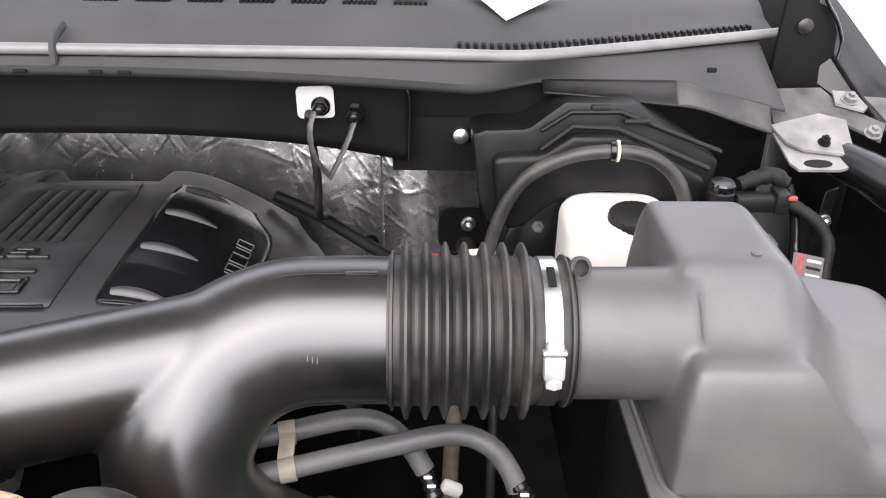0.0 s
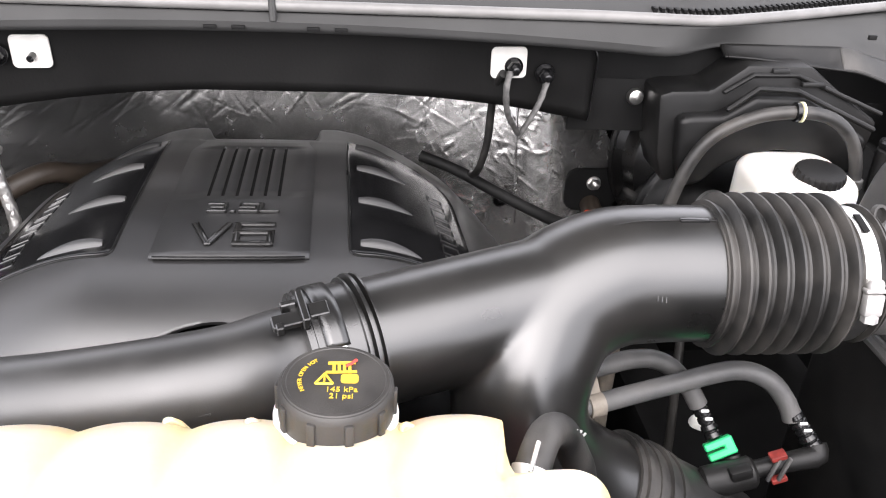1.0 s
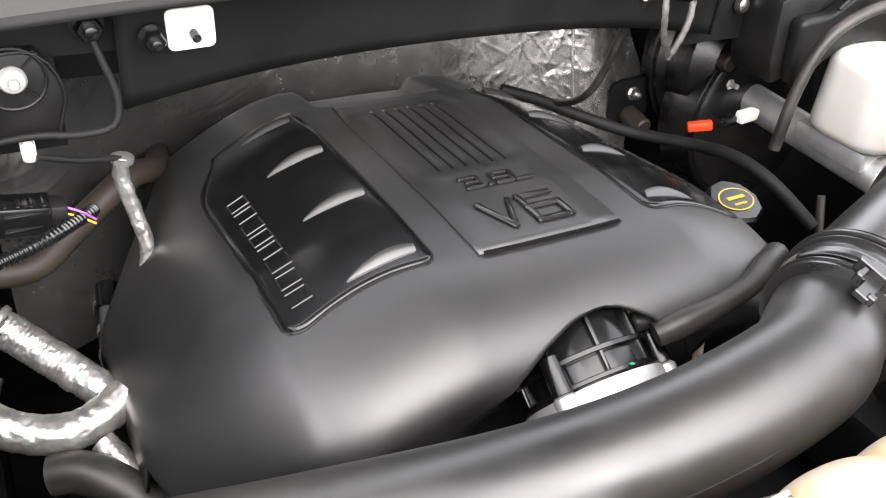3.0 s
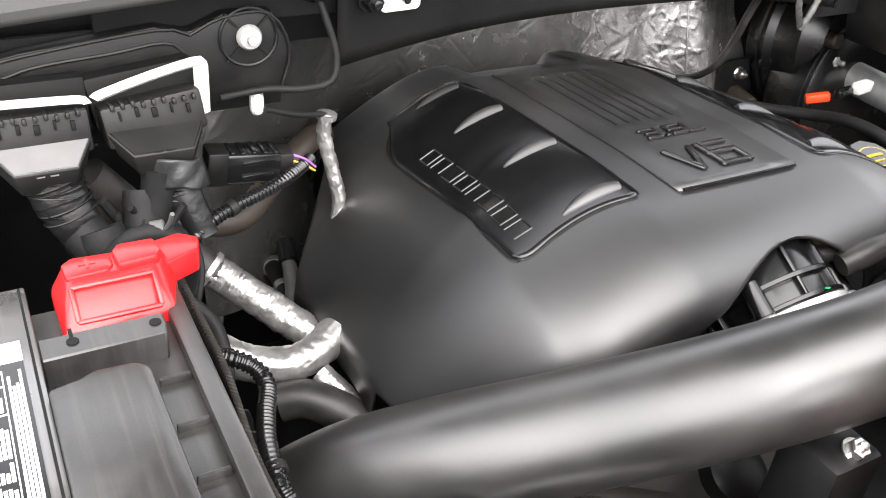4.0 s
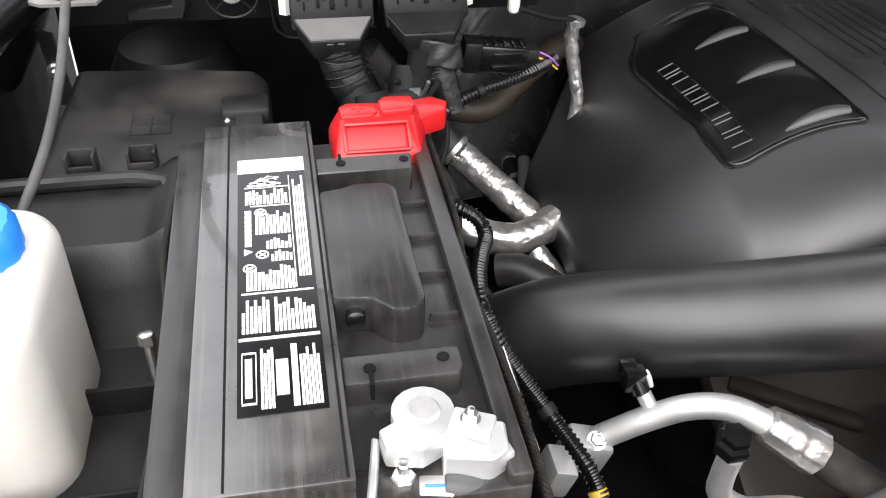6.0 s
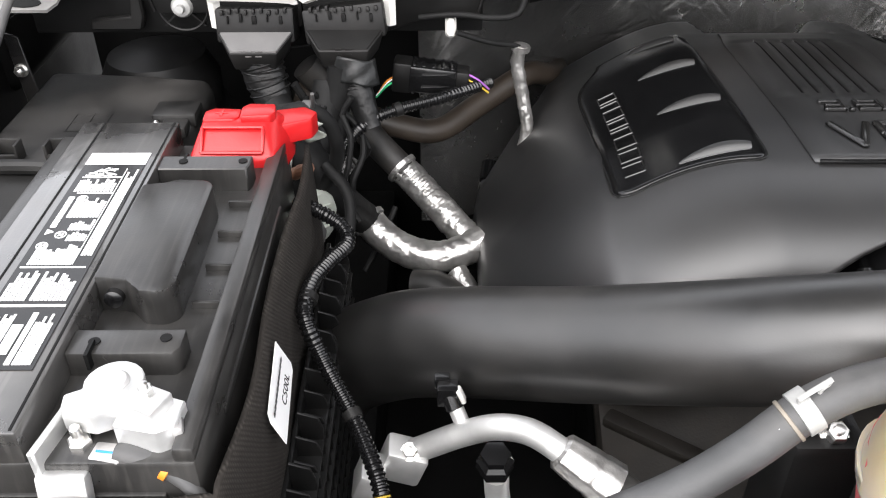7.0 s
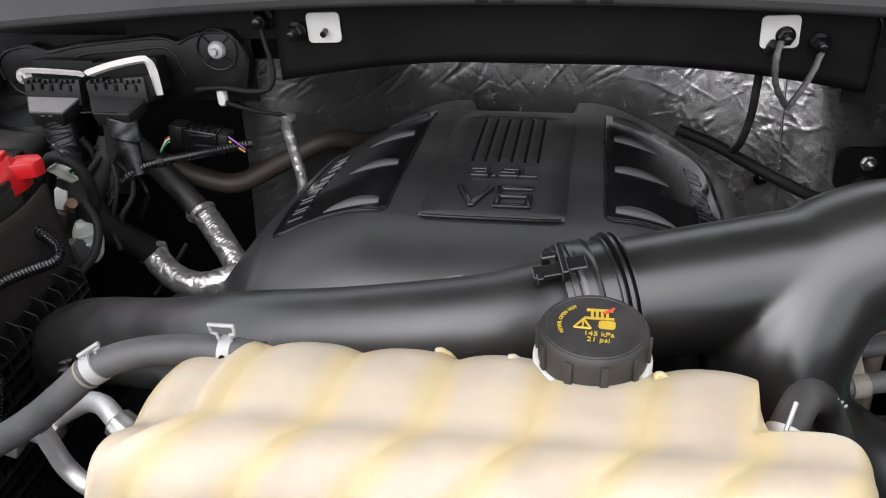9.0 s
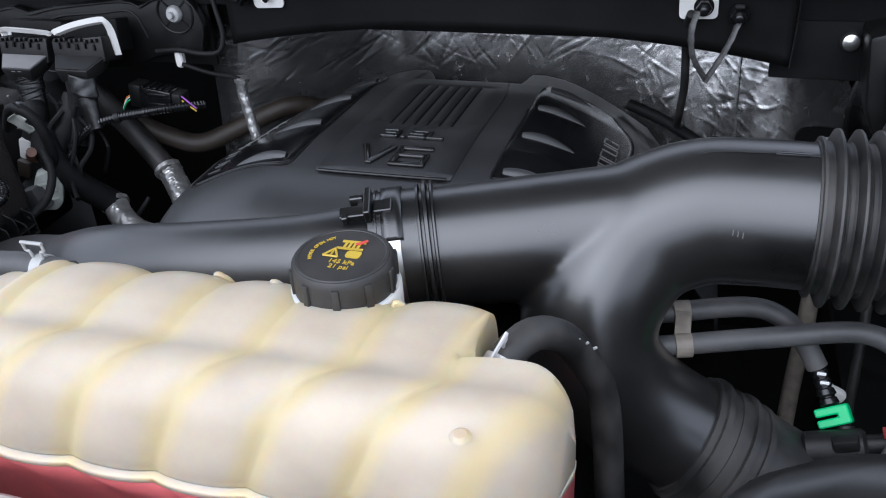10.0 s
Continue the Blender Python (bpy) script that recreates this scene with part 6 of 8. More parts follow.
part("side_rim", bm, DUSTY, battery)
def corner(cx, cy, r, a0, n=5):
    return [(cx + r * math.cos(radians(a0 + 90 * i / n)), cy + r * math.sin(radians(a0 + 90 * i / n))) for i in range(n + 1)]


bm = B()
prism(bm, [(-1.034, 0.488), (-1.014, 0.486), (-1.008, 0.480), (-1.002, 0.474)] + corner(-0.992, 0.484, 0.011, 270) + corner(-0.993, 0.594, 0.011, 0) + [(-1.010, 0.606), (-1.018, 0.602), (-1.034, 0.599)], 0.029, Matrix.Translation((0, 0, 1.086)), 0.0022, 2)
part("vent_cover", bm, DUSTY, battery)
bm = B()
prism(bm, [(-1.034, 0.428), (-0.972, 0.428), (-0.968, 0.434), (-0.968, 0.450), (-1.034, 0.450)], 0.020, Matrix.Translation((0, 0, 1.085)), 0.002, 2)
part("front_bridge", bm, DUSTY, battery)
bm = B()
prism(bm, [(-1.034, 0.632), (-0.966, 0.632), (-0.964, 0.640), (-0.964, 0.652), (-1.034, 0.652)], 0.023, Matrix.Translation((0, 0, 1.085)), 0.001, 1)
part("rear_bridge", bm, DUSTY, battery)
for x, y in ((-1.019, 0.438), (-0.978, 0.441), (-1.016, 0.643), (-0.970, 0.643)):
    bm = B()
    lathe(bm, [(0.0035, 0), (0.0035, 0.001)], frame_to((x, y, 1.1049 if y < 0.5 else 1.1078), (0, 0, 1)), 16)
    part("bridge_hole", bm, DEEP, battery)
    bm = B()
    box(bm, (x, y - (0.008 if y < 0.5 else -0.006), 1.1025), (0.0022, 0.014, 0.0115), 0.0)
    if x < -1.0:
        part("keyhole_slot", bm, DEEP, battery)
    else:
        bm.free()
bm = B()
lathe(bm, [(0.006, 0), (0.006, 0.006), (0.0045, 0.007)], frame_to((-1.022, 0.487, 1.101), (0, -1, 0.1)), 20)
part("vent_plug", bm, GLOSSY, battery)
for y in (0.49, 0.53, 0.57, 0.61):
    bm = B()
    box(bm, (-0.968, y, 1.089), (0.018, 0.003, 0.008), 0.001)
    part("case_rib", bm, DUSTY, battery)
bm = B()
box(bm, (-0.9465, 0.53, 1.066), (0.004, 0.22, 0.006), 0.001)
box(bm, (-1.03, 0.3615, 1.062), (0.13, 0.004, 0.006), 0.001)
part("case_ledge", bm, DUSTY, battery)

bm = B()
lathe(bm, [(0.0030, 0), (0.0030, 0.002), (0.002, 0.003)], frame_to((-1.0755, 0.3632, 1.098), (0, -1, 0.1)), 14)
part("front_plug", bm, BRACE, battery, "small dull metal plug")

rnd0 = random.Random(3)
# the label: a black ground with a white head strip, unreadable lines as bars
LZ = 1.1104
lx0, lx1, ly0, ly1 = -1.0885, -1.0425, 0.409, 0.652
bm = B()
prism(bm, [(lx0, ly0), (lx1, ly0), (lx1, ly1 - 0.018), (lx0, ly1 - 0.018)], 0.0004, Matrix.Translation((0, 0, LZ)))
label = part("label_ground", bm, GLOSSY, battery, "black printed warning label")
bm = B()
for k in range(16):
    cx, cy = lx0 + 0.016 + rnd0.uniform(-0.010, 0.010), ly1 - 0.0315 + rnd0.uniform(-0.006, 0.006)
    box(bm, (0, 0, 0), (rnd0.uniform(0.004, 0.010), 0.0014, 0.0005), 0, Matrix.Translation((cx, cy, LZ + 0.0007)) @ Matrix.Rotation(rnd0.uniform(-0.9, 0.9), 4, "Z"))
tagged(part("label_picture", bm, PRINT, label, "white unreadable picture"), kind="stuff")
bm = B()
prism(bm, [(lx0, ly1 - 0.018), (lx1, ly1 - 0.018), (lx1, ly1), (lx0, ly1)], 0.0004, Matrix.Translation((0, 0, LZ)))
part("label_head", bm, PRINT, label, "blank white strip")
rnd = random.Random(5)
bm = B()


def bar(x0, x1, y0, y1):
    box(bm, ((x0 + x1) / 2, (y0 + y1) / 2, LZ + 0.0007), (abs(x1 - x0), abs(y1 - y0), 0.0005))


LW, LL = lx1 - lx0, ly1 - ly0


def ux(u):
    return lx0 + LW * u


def vy(v):
    return ly1 - LL * v


def block(v0, v1, us, wide, ragged):
    """Unreadable lines that run along the battery, each cut into words, ending on one level."""
    for u in us:
        top = v1 - (v1 - v0) * rnd.uniform(1 - ragged, 1.0)
        at = v1
        while at > top + 0.004:
            word = min(at - top, rnd.uniform(0.010, 0.030))
            bar(ux(u - wide / 2), ux(u + wide / 2), vy(at), vy(at - word))
            at -= word + 0.003


def columns(u0, u1, n):
    return [u0 + (u1 - u0) * (i + 0.5) / n for i in range(n)]


block(0.160, 0.235, columns(0.10, 0.72, 12), 0.036, 0.45)
block(0.258, 0.375, columns(0.24, 0.73, 10), 0.036, 0.35)
block(0.385, 0.440, columns(0.38, 0.73, 7), 0.036, 0.5)
block(0.450, 0.492, columns(0.44, 0.73, 6), 0.034, 0.4)
block(0.508, 0.602, columns(0.11, 0.74, 13), 0.036, 0.4)
block(0.105, 0.560, columns(0.79, 0.96, 4), 0.030, 0.12)
block(0.625, 0.752, columns(0.05, 0.40, 7), 0.036, 0.45)
block(0.625, 0.752, columns(0.45, 0.95, 10), 0.036, 0.45)
block(0.800, 0.985, columns(0.26, 0.42, 4), 0.030, 0.25)
block(0.800, 0.985, columns(0.71, 0.95, 6), 0.030, 0.25)
tagged(part("label_print", bm, PRINT, label, "white unreadable print"), kind="stuff")
for u0, u1, v0, v1 in ((0.10, 0.74, 0.151, 0.154), (0.18, 0.74, 0.243, 0.246), (0.05, 0.96, 0.611, 0.615), (0.02, 0.98, 0.768, 0.776), (0.745, 0.757, 0.100, 0.60), (0.05, 0.06, 0.815, 0.97), (0.21, 0.22, 0.815, 0.97), (0.05, 0.22, 0.815, 0.819), (0.05, 0.22, 0.966, 0.97), (0.44, 0.58, 0.845, 0.95), (0.62, 0.69, 0.80, 0.985), (0.09, 0.17, 0.835, 0.95)):
    bm = B()
    bar(ux(u0), ux(u1), vy(v1), vy(v0))
    part("label_rule", bm, PRINT, label)
bm = B()
for k in range(8):
    bar(ux(0.10), ux(0.19), vy(0.265 + 0.0205 * k + 0.016), vy(0.265 + 0.0205 * k))
part("warning_word", bm, PRINT, label, "white unreadable word")
bm = B()
tri_pts = [(ux(0.09), vy(0.435)), (ux(0.20), vy(0.448)), (ux(0.09), vy(0.461))]
prism(bm, tri_pts, 0.0005, Matrix.Translation((0, 0, LZ + 0.0004)))
part("warning_triangle", bm, PRINT, label)
for cx, cy in ((ux(0.33), vy(0.462)), (ux(0.20), vy(0.198)), (ux(0.32), vy(0.275)), (ux(0.16), vy(0.515))):
    bm = B()
    tube(bm, [(cx + 0.0036 * math.cos(a), cy + 0.0036 * math.sin(a), LZ + 0.0006) for a in (2 * math.pi * i / 12 for i in range(13))], 0.0005, 5, 0.003)
    box(bm, (cx, cy, LZ + 0.0006), (0.0045, 0.001, 0.0005), 0, Matrix.Rotation(0.6, 4, "Z"))
    box(bm, (cx, cy, LZ + 0.0007), (0.0045, 0.001, 0.0005), 0, Matrix.Rotation(-0.8, 4, "Z"))
    part("hazard_symbol", bm, PRINT, label)

# red cover on the positive pole
post = thing("terminal_cover", (-0.98, 0.69, 1.085), "bright red plastic positive terminal cover", "terminal cover")
bm = B()
lo = [(-1.019, 0.662), (-0.952, 0.668), (-0.947, 0.690), (-0.942, 0.712), (-0.944, 0.730), (-0.958, 0.734), (-1.008, 0.732), (-1.020, 0.716)]
hi = [(-1.010, 0.690), (-0.960, 0.692), (-0.953, 0.698), (-0.951, 0.706), (-0.953, 0.713), (-0.962, 0.715), (-1.002, 0.715), (-1.012, 0.708)]
rows = [[bm.verts.new((x, y, z)) for x, y in line] for line, z in ((lo, 1.074), (lo, 1.097), (hi, 1.117))]
for a, b in zip(rows, rows[1:]):
    for i in range(8):
        bm.faces.new((a[i], a[(i + 1) % 8], b[(i + 1) % 8], b[i]))
bm.faces.new(rows[2])
bm.faces.new(rows[0][::-1])
bmesh.ops.bevel(bm, geom=list(bm.edges), offset=0.003, segments=2, affect="EDGES", profile=0.5)
cover_red = part("cover_shell", bm, RED, post)
bm = B()
prism(bm, [(-1.011, 0.692), (-0.986, 0.693), (-0.982, 0.698), (-0.982, 0.712), (-1.005, 0.714), (-1.012, 0.708)], 0.0060, Matrix.Translation((0, 0, 1.113)), 0.002, 2)
part("plus_plateau", bm, RED, post)
bm = B()
prism(bm, [(-0.980, 0.691), (-0.956, 0.693), (-0.952, 0.700), (-0.954, 0.714), (-0.976, 0.715), (-0.981, 0.708)], 0.0095, Matrix.Translation((0, 0, 1.113)), 0.002, 2)
part("nut_plateau", bm, RED, post)
bm = B()
box(bm, (-0.997, 0.703, 1.1190), (0.010, 0.0020, 0.0012))
box(bm, (-0.997, 0.703, 1.1191), (0.0020, 0.010, 0.0012))
part("plus_sign", bm, RED, post, "raised plus sign")
FR = Matrix.Translation((-0.985, 0.6765, 1.1085)) @ Matrix.Rotation(radians(40), 4, "X")
for c, w in (((0, 0.011, 0), (0.050, 0.003, 0.003)), ((0, -0.011, 0), (0.050, 0.003, 0.003)), ((-0.0245, 0, 0), (0.003, 0.022, 0.003)), ((0.0245, 0, 0), (0.003, 0.022, 0.003))):
    bm = B()
    box(bm, (0, 0, 0), w, 0.001)
    bmesh.ops.transform(bm, matrix=FR @ Matrix.Translation(c), verts=bm.verts)
    part("front_rim", bm, RED, post)
bm = B()
prism(bm, [(-0.952, 0.700), (-0.926, 0.712), (-0.922, 0.726), (-0.934, 0.736), (-0.958, 0.730)], 0.019, Matrix.Translation((0, 0, 1.090)), 0.002, 2)
part("cable_hood", bm, RED, post)
bm = B()
box(bm, (-1.014, 0.655, 1.084), (0.004, 0.016, 0.004), 0.001)
box(bm, (-1.014, 0.648, 1.092), (0.004, 0.004, 0.018), 0.0015)
part("hinge_tongue", bm, RED, post)

# negative clamp
clamp = thing("terminal_clamp", (-1.0, 0.37, 1.09), "bare metal negative terminal clamp with a grey cable", "terminal")
bm = B()
arc = [(-0.996 + 0.0165 * math.cos(a), 0.402 + 0.0165 * math.sin(a)) for a in (radians(-20 + 20 * i) for i in range(12))]
prism(bm, [(-0.984, 0.384)] + arc + [(-1.020, 0.392), (-1.018, 0.380), (-1.000, 0.376)], 0.015, Matrix.Translation((0, 0, 1.094)), 0.0015, 2)
part("clamp_ring", bm, ALU, clamp)
bm = B()
lathe(bm, [(0.0095, 0), (0.0090, 0.0235), (0.0075, 0.025), (0.002, 0.0252)], frame_to((-0.996, 0.401, 1.086), (0, 0, 1)), 32)
part("pole", bm, ZINC, clamp, "lead pole")
bm = B()
prism(bm, [(-0.990, 0.374), (-0.966, 0.369), (-0.957, 0.374), (-0.955, 0.392), (-0.972, 0.398), (-0.988, 0.392)], 0.024, Matrix.Translation((0, 0, 1.080)), 0.0012, 1)
jaw = part("clamp_jaw", bm, ALU, clamp)
bm = B()
box(bm, (-0.974, 0.386, 1.108), (0.022, 0.018, 0.009), 0.0014, Matrix.Rotation(radians(-25), 4, "Z"))
part("jaw_wedge", bm, ALU, clamp)
bm = B()
box(bm, (-0.958, 0.379, 1.096), (0.007, 0.012, 0.010), 0.002, Matrix.Rotation(radians(15), 4, "Z"))
part("jaw_lug", bm, ZINC, clamp)
bm = B()
hexnut(bm, (-0.974, 0.389, 1.112), (0, 0, 1), 0.0042, 0.005, 0.003)
part("jaw_nut", bm, STEEL, clamp)
bm = B()
prism(bm, [(-1.026, 0.362), (-0.996, 0.364), (-0.990, 0.370), (-0.992, 0.388), (-1.022, 0.392)], 0.004, Matrix.Translation((0, 0, 1.080)), 0.001, 1)
part("sense_plate", bm, ZINC, clamp)
bm = B()
prism(bm, [(-1.030, 0.358), (-1.026, 0.358), (-1.019, 0.394), (-1.023, 0.396)], 0.021, Matrix.Translation((0, 0, 1.079)), 0.001, 1)
part("side_wing", bm, ALU, clamp)
bm = B()
box(bm, (-1.016, 0.356, 1.066), (0.027, 0.010, 0.036), 0.002, Matrix.Rotation(radians(-14), 4, "X"))
part("cable_lug", bm, ALU, clamp)
bm = B()
lathe(bm, [(0.0115, 0), (0.0115, 0.0015), (0.006, 0.002)], frame_to((-1.010, 0.376, 1.084), (0, -0.1, 1)), 28)
part("washer", bm, ZINC, clamp)
bm = B()
hexnut(bm, (-1.010, 0.376, 1.086), (0, -0.1, 1), 0.0065, 0.007, 0.009)
part("lug_nut", bm, STEEL, clamp, "bright nut on a stud")
bm = B()
tube(bm, [(-1.000, 0.370, 1.089), (-0.993, 0.369, 1.089), (-0.987, 0.369, 1.088)], 0.0006, 8, 0.003)
part("blue_wire", bm, BLUE, clamp, "thin blue wire")
bm = B()
box(bm, (-0.994, 0.370, 1.086), (0.018, 0.013, 0.005), 0.0015, Matrix.Rotation(radians(-8), 4, "Z"))
part("ring_terminal", bm, ZINC, clamp)
bm = B()
tube(bm, [(-0.990, 0.370, 1.087, 0.0055), (-0.985, 0.3695, 1.086, 0.0068), (-0.975, 0.369, 1.083, 0.0066), (-0.966, 0.3675, 1.079, 0.0055), (-0.955, 0.364, 1.071, 0.0044), (-0.942, 0.358, 1.055, 0.0042), (-0.932, 0.350, 1.030, 0.0042), (-0.928, 0.342, 0.98, 0.0042), (-0.925, 0.335, 0.92, 0.0042)], 0.005, 14, 0.005)
part("cable", bm, GREYRUBBER, clamp, "grey cable")
bm = B()
lathe(bm, [(0.0050, 0), (0.0064, 0.0005), (0.0064, 0.004), (0.0050, 0.0045)], frame_to((-0.966, 0.3675, 1.079), (0.85, -0.2, -0.48)), 20)
part("tape_band", bm, ORANGE, clamp, "orange tape band")
bm = B()
tube(bm, [(-1.019, 0.352, 1.056, 0.012), (-1.026, 0.345, 1.03, 0.012), (-1.03, 0.336, 0.97, 0.012)], 0.012, 16, 0.008)
part("cable", bm, GREYRUBBER, clamp)


# felt sleeve round the battery
def sleeve(u, v):
    x0, x1, y0, y1, r = -1.140, -0.934, 0.350, 0.735, 0.02
    per = [(x1, y1), (x1, y0), (x0, y0), (x0, y1)]
    t = u * 3
    i = min(2, int(t))
    (ax, ay), (bx, by) = per[i], per[i + 1]
    k = t - i
    wob = 0.003 * math.sin(u * 30) + 0.006 * noise.noise(Vector((u * 7, v * 2, 1)))
    x, y = ax + (bx - ax) * k, ay + (by - ay) * k
    out = Vector((x + 1.034, (y - 0.54) * 0.6, 0)).normalized() * (wob + 0.006 * math.sin(v * 3))
    edge = 1.072 + 0.006 * noise.noise(Vector((u * 14, 0, 4))) - 0.006 * math.sin(min(1, u * 3) * math.pi) * (1 if u < 0.34 else 0.3)
    return Vector((x, y, 0)) + out + Vector((0, 0, 0.86 + (edge - 0.86) * v))


wrap = thing("battery_sleeve", (-1.03, 0.54, 0.86), "brown-black felt heat sleeve wrapped round the battery", "sleeve")
bm = B()
grid(bm, sleeve, 120, 16)
solid(part("felt", bm, FELT, wrap), 0.004)
bm = B()
LM = Matrix.Translation((-0.9225, 0.464, 1.038)) @ Matrix.Rotation(radians(90), 4, "Z") @ Matrix.Rotation(radians(72), 4, "X") @ Matrix.Rotation(radians(8), 4, "Z")
prism(bm, [(-0.031, -0.0145), (0.027, -0.0125), (0.031, -0.009), (0.031, 0.0145), (-0.026, 0.0130), (-0.030, 0.008)], 0.0008, LM)
tag_ob = part("paper_label", bm, PRINT, wrap, "white paper part label")
bm = B()
lines(bm, "C500L", 0.0095, LM @ Matrix.Translation((0.006, -0.0055, 0.0009)), 0.0001)
for k in range(10):
    box(bm, LM @ Vector((-0.022 + 0.0048 * k, 0.005, 0.001)), (0.0003, 0.0036, 0.0055), 0, None)
part("label_print", bm, GLOSSY, tag_ob, "black print")

# ribbed tray wall beside the battery
tray = thing("battery_tray", (-0.90, 0.55, 0.80), "black plastic battery tray with a ribbed lattice wall", "tray")
bm = B()
box(bm, (-0.924, 0.545, 0.88), (0.004, 0.37, 0.18), 0.001)
wall = part("tray_wall", bm, MATTE, tray)
for i in range(23):
    y = 0.375 + 0.0155 * i
    bm = B()
    prism(bm, [(0, 0.79), (0.018, 0.79), (0.018, 0.951 + 0.008 * (i % 3)), (0.015, 0.962 + 0.008 * (i % 3)), (0, 0.968 + 0.008 * (i % 3))], 0.0022, Matrix.Translation((-0.922, y, 0)) @ FACING, 0.0006, 1)
    part("rib", bm, MATTE, wall)
for j in range(11):
    bm = B()
    box(bm, (-0.913 + 0.002 * (j % 2), 0.543, 0.803 + 0.0152 * j), (0.018, 0.345, 0.0022), 0.0006, Matrix.Rotation(radians(1.5 * (j % 2)), 4, "X"))
    part("rib", bm, MATTE, wall)

# corrugated loom down the battery's side
loom = hose("wiring_loom", "black corrugated wiring loom hanging beside the battery", [(-0.945, 0.696, 1.036), (-0.925, 0.690, 1.032), (-0.903, 0.681, 1.021), (-0.898, 0.664, 1.014), (-0.910, 0.630, 1.020), (-0.919, 0.598, 1.024), (-0.921, 0.564, 1.019), (-0.906, 0.541, 0.992), (-0.884, 0.511, 0.967), (-0.865, 0.470, 0.952), (-0.857, 0.445, 0.935)], 0.0060, GLOSSY, "wiring", 14, corrugated(0.0042), 0.0010)
loom_b = hose("wiring_loom", "black corrugated wiring loom crossing to the engine", [(-0.930, 0.820, 0.985), (-0.912, 0.840, 1.017), (-0.888, 0.853, 1.035), (-0.861, 0.864, 1.042), (-0.83, 0.874, 1.046), (-0.805, 0.886, 1.048), (-0.777, 0.912, 1.045), (-0.764, 0.929, 1.041)], 0.0058, GLOSSY, "wiring", 14, corrugated(0.0042), 0.0010)
for ob, p, d in ((loom, (-0.920, 0.580, 1.022), (-0.1, -1, -0.1)), (loom, (-0.884, 0.511, 0.967), (0.5, -0.8, -0.5)), (loom_b, (-0.861, 0.864, 1.042), (0.85, 0.35, 0.15))):
    bm = B()
    lathe(bm, [(0.0060, -0.004), (0.0074, -0.0035), (0.0075, 0.0), (0.0074, 0.0035), (0.0060, 0.004)], frame_to(p, d), 20)
    part("tape_wrap", bm, MATTE, ob)
bm = B()
lathe(bm, [(0.0058, 0), (0.0072, 0.0005), (0.0072, 0.005), (0.0058, 0.0055)], frame_to((-0.861, 0.456, 0.942), (0.2, -0.75, -0.55)), 20)
part("tape_band", bm, YELLOW, loom, "yellow tape band")
loop = hose("taped_harness", "black taped wiring harness looping by the battery", [(-0.985, 0.800, 1.045), (-0.958, 0.786, 1.079), (-0.936, 0.780, 1.083), (-0.921, 0.783, 1.068), (-0.916, 0.788, 1.040), (-0.924, 0.796, 1.008), (-0.944, 0.801, 0.980)], 0.0072, TAPE, "wiring", 14)
bm = B()
lathe(bm, [(0.0075, 0), (0.0088, 0.001), (0.0088, 0.010), (0.0075, 0.011)], frame_to((-0.944, 0.784, 1.082), (1, -0.2, 0.1)), 18)
part("tape_wrap", bm, GREYRUBBER, loop, "grey tape wrap")
bm = B()
tube(bm, [(-0.934, 0.776, 1.088), (-0.932, 0.768, 1.098), (-0.931, 0.762, 1.108)], 0.0018, 6, 0.004)
part("tie_tail", bm, GREYRUBBER, loop, "cut tie end")
brown = thing("wiring_connector", (-0.975, 0.81, 1.0), "small white and brown connector with coloured wires", "connector")
bm = B()
box(bm, (-0.974, 0.812, 1.012), (0.018, 0.016, 0.030), 0.003, Matrix.Rotation(radians(14), 4, "Y"))
part("connector_body", bm, WHITE, brown)
bm = B()
box(bm, (-0.980, 0.806, 0.985), (0.020, 0.018, 0.026), 0.003, Matrix.Rotation(radians(14), 4, "Y"))
part("connector_end", bm, TAN, brown)
for k, mt in enumerate((REDPRINT, YELLOW, GREEN)):
    bm = B()
    tube(bm, [(-0.974 + 0.005 * k, 0.812, 1.026), (-0.972 + 0.006 * k, 0.815, 1.036), (-0.965 + 0.004 * k, 0.822, 1.044)], 0.0016, 8, 0.004)
    part("wire", bm, mt, brown, "coloured wire")
box_plug = thing("relay_socket", (-0.96, 0.76, 0.96), "pale grey plastic relay socket in the harness", "socket")
bm = B()
box(bm, (-0.952, 0.775, 0.955), (0.030, 0.024, 0.034), 0.004, Matrix.Rotation(radians(-20), 4, "Y"))
part("socket_body", bm, GREYRUBBER, box_plug)
speed = thing("sender_switch", (-0.765, 0.985, 0.83), "small black sender switch with a grey plug", "switch")
bm = B()
tube(bm, [(-0.757, 1.03, 0.865, 0.007), (-0.760, 1.00, 0.848, 0.010), (-0.768, 0.975, 0.832, 0.009), (-0.775, 0.95, 0.815, 0.007)], 0.008, 14, 0.005)
part("switch_body", bm, GREYRUBBER, speed)
bm = B()
cyl(bm, (-0.753, 1.045, 0.875), (-0.757, 1.02, 0.86), 0.0115, n=18, edge=0.002)
part("plug", bm, GLOSSY, speed)
apron_bolt = thing("apron_bolt", (-0.943, 1.077, 0.849), "black flanged bolt in the apron steel", "bolt")
bm = B()
hexnut(bm, (-0.943, 1.077, 0.849), (0, -0.8, 0.6), 0.013, 0.014, 0.004)
part("bolt_head", bm, PAINT, apron_bolt)

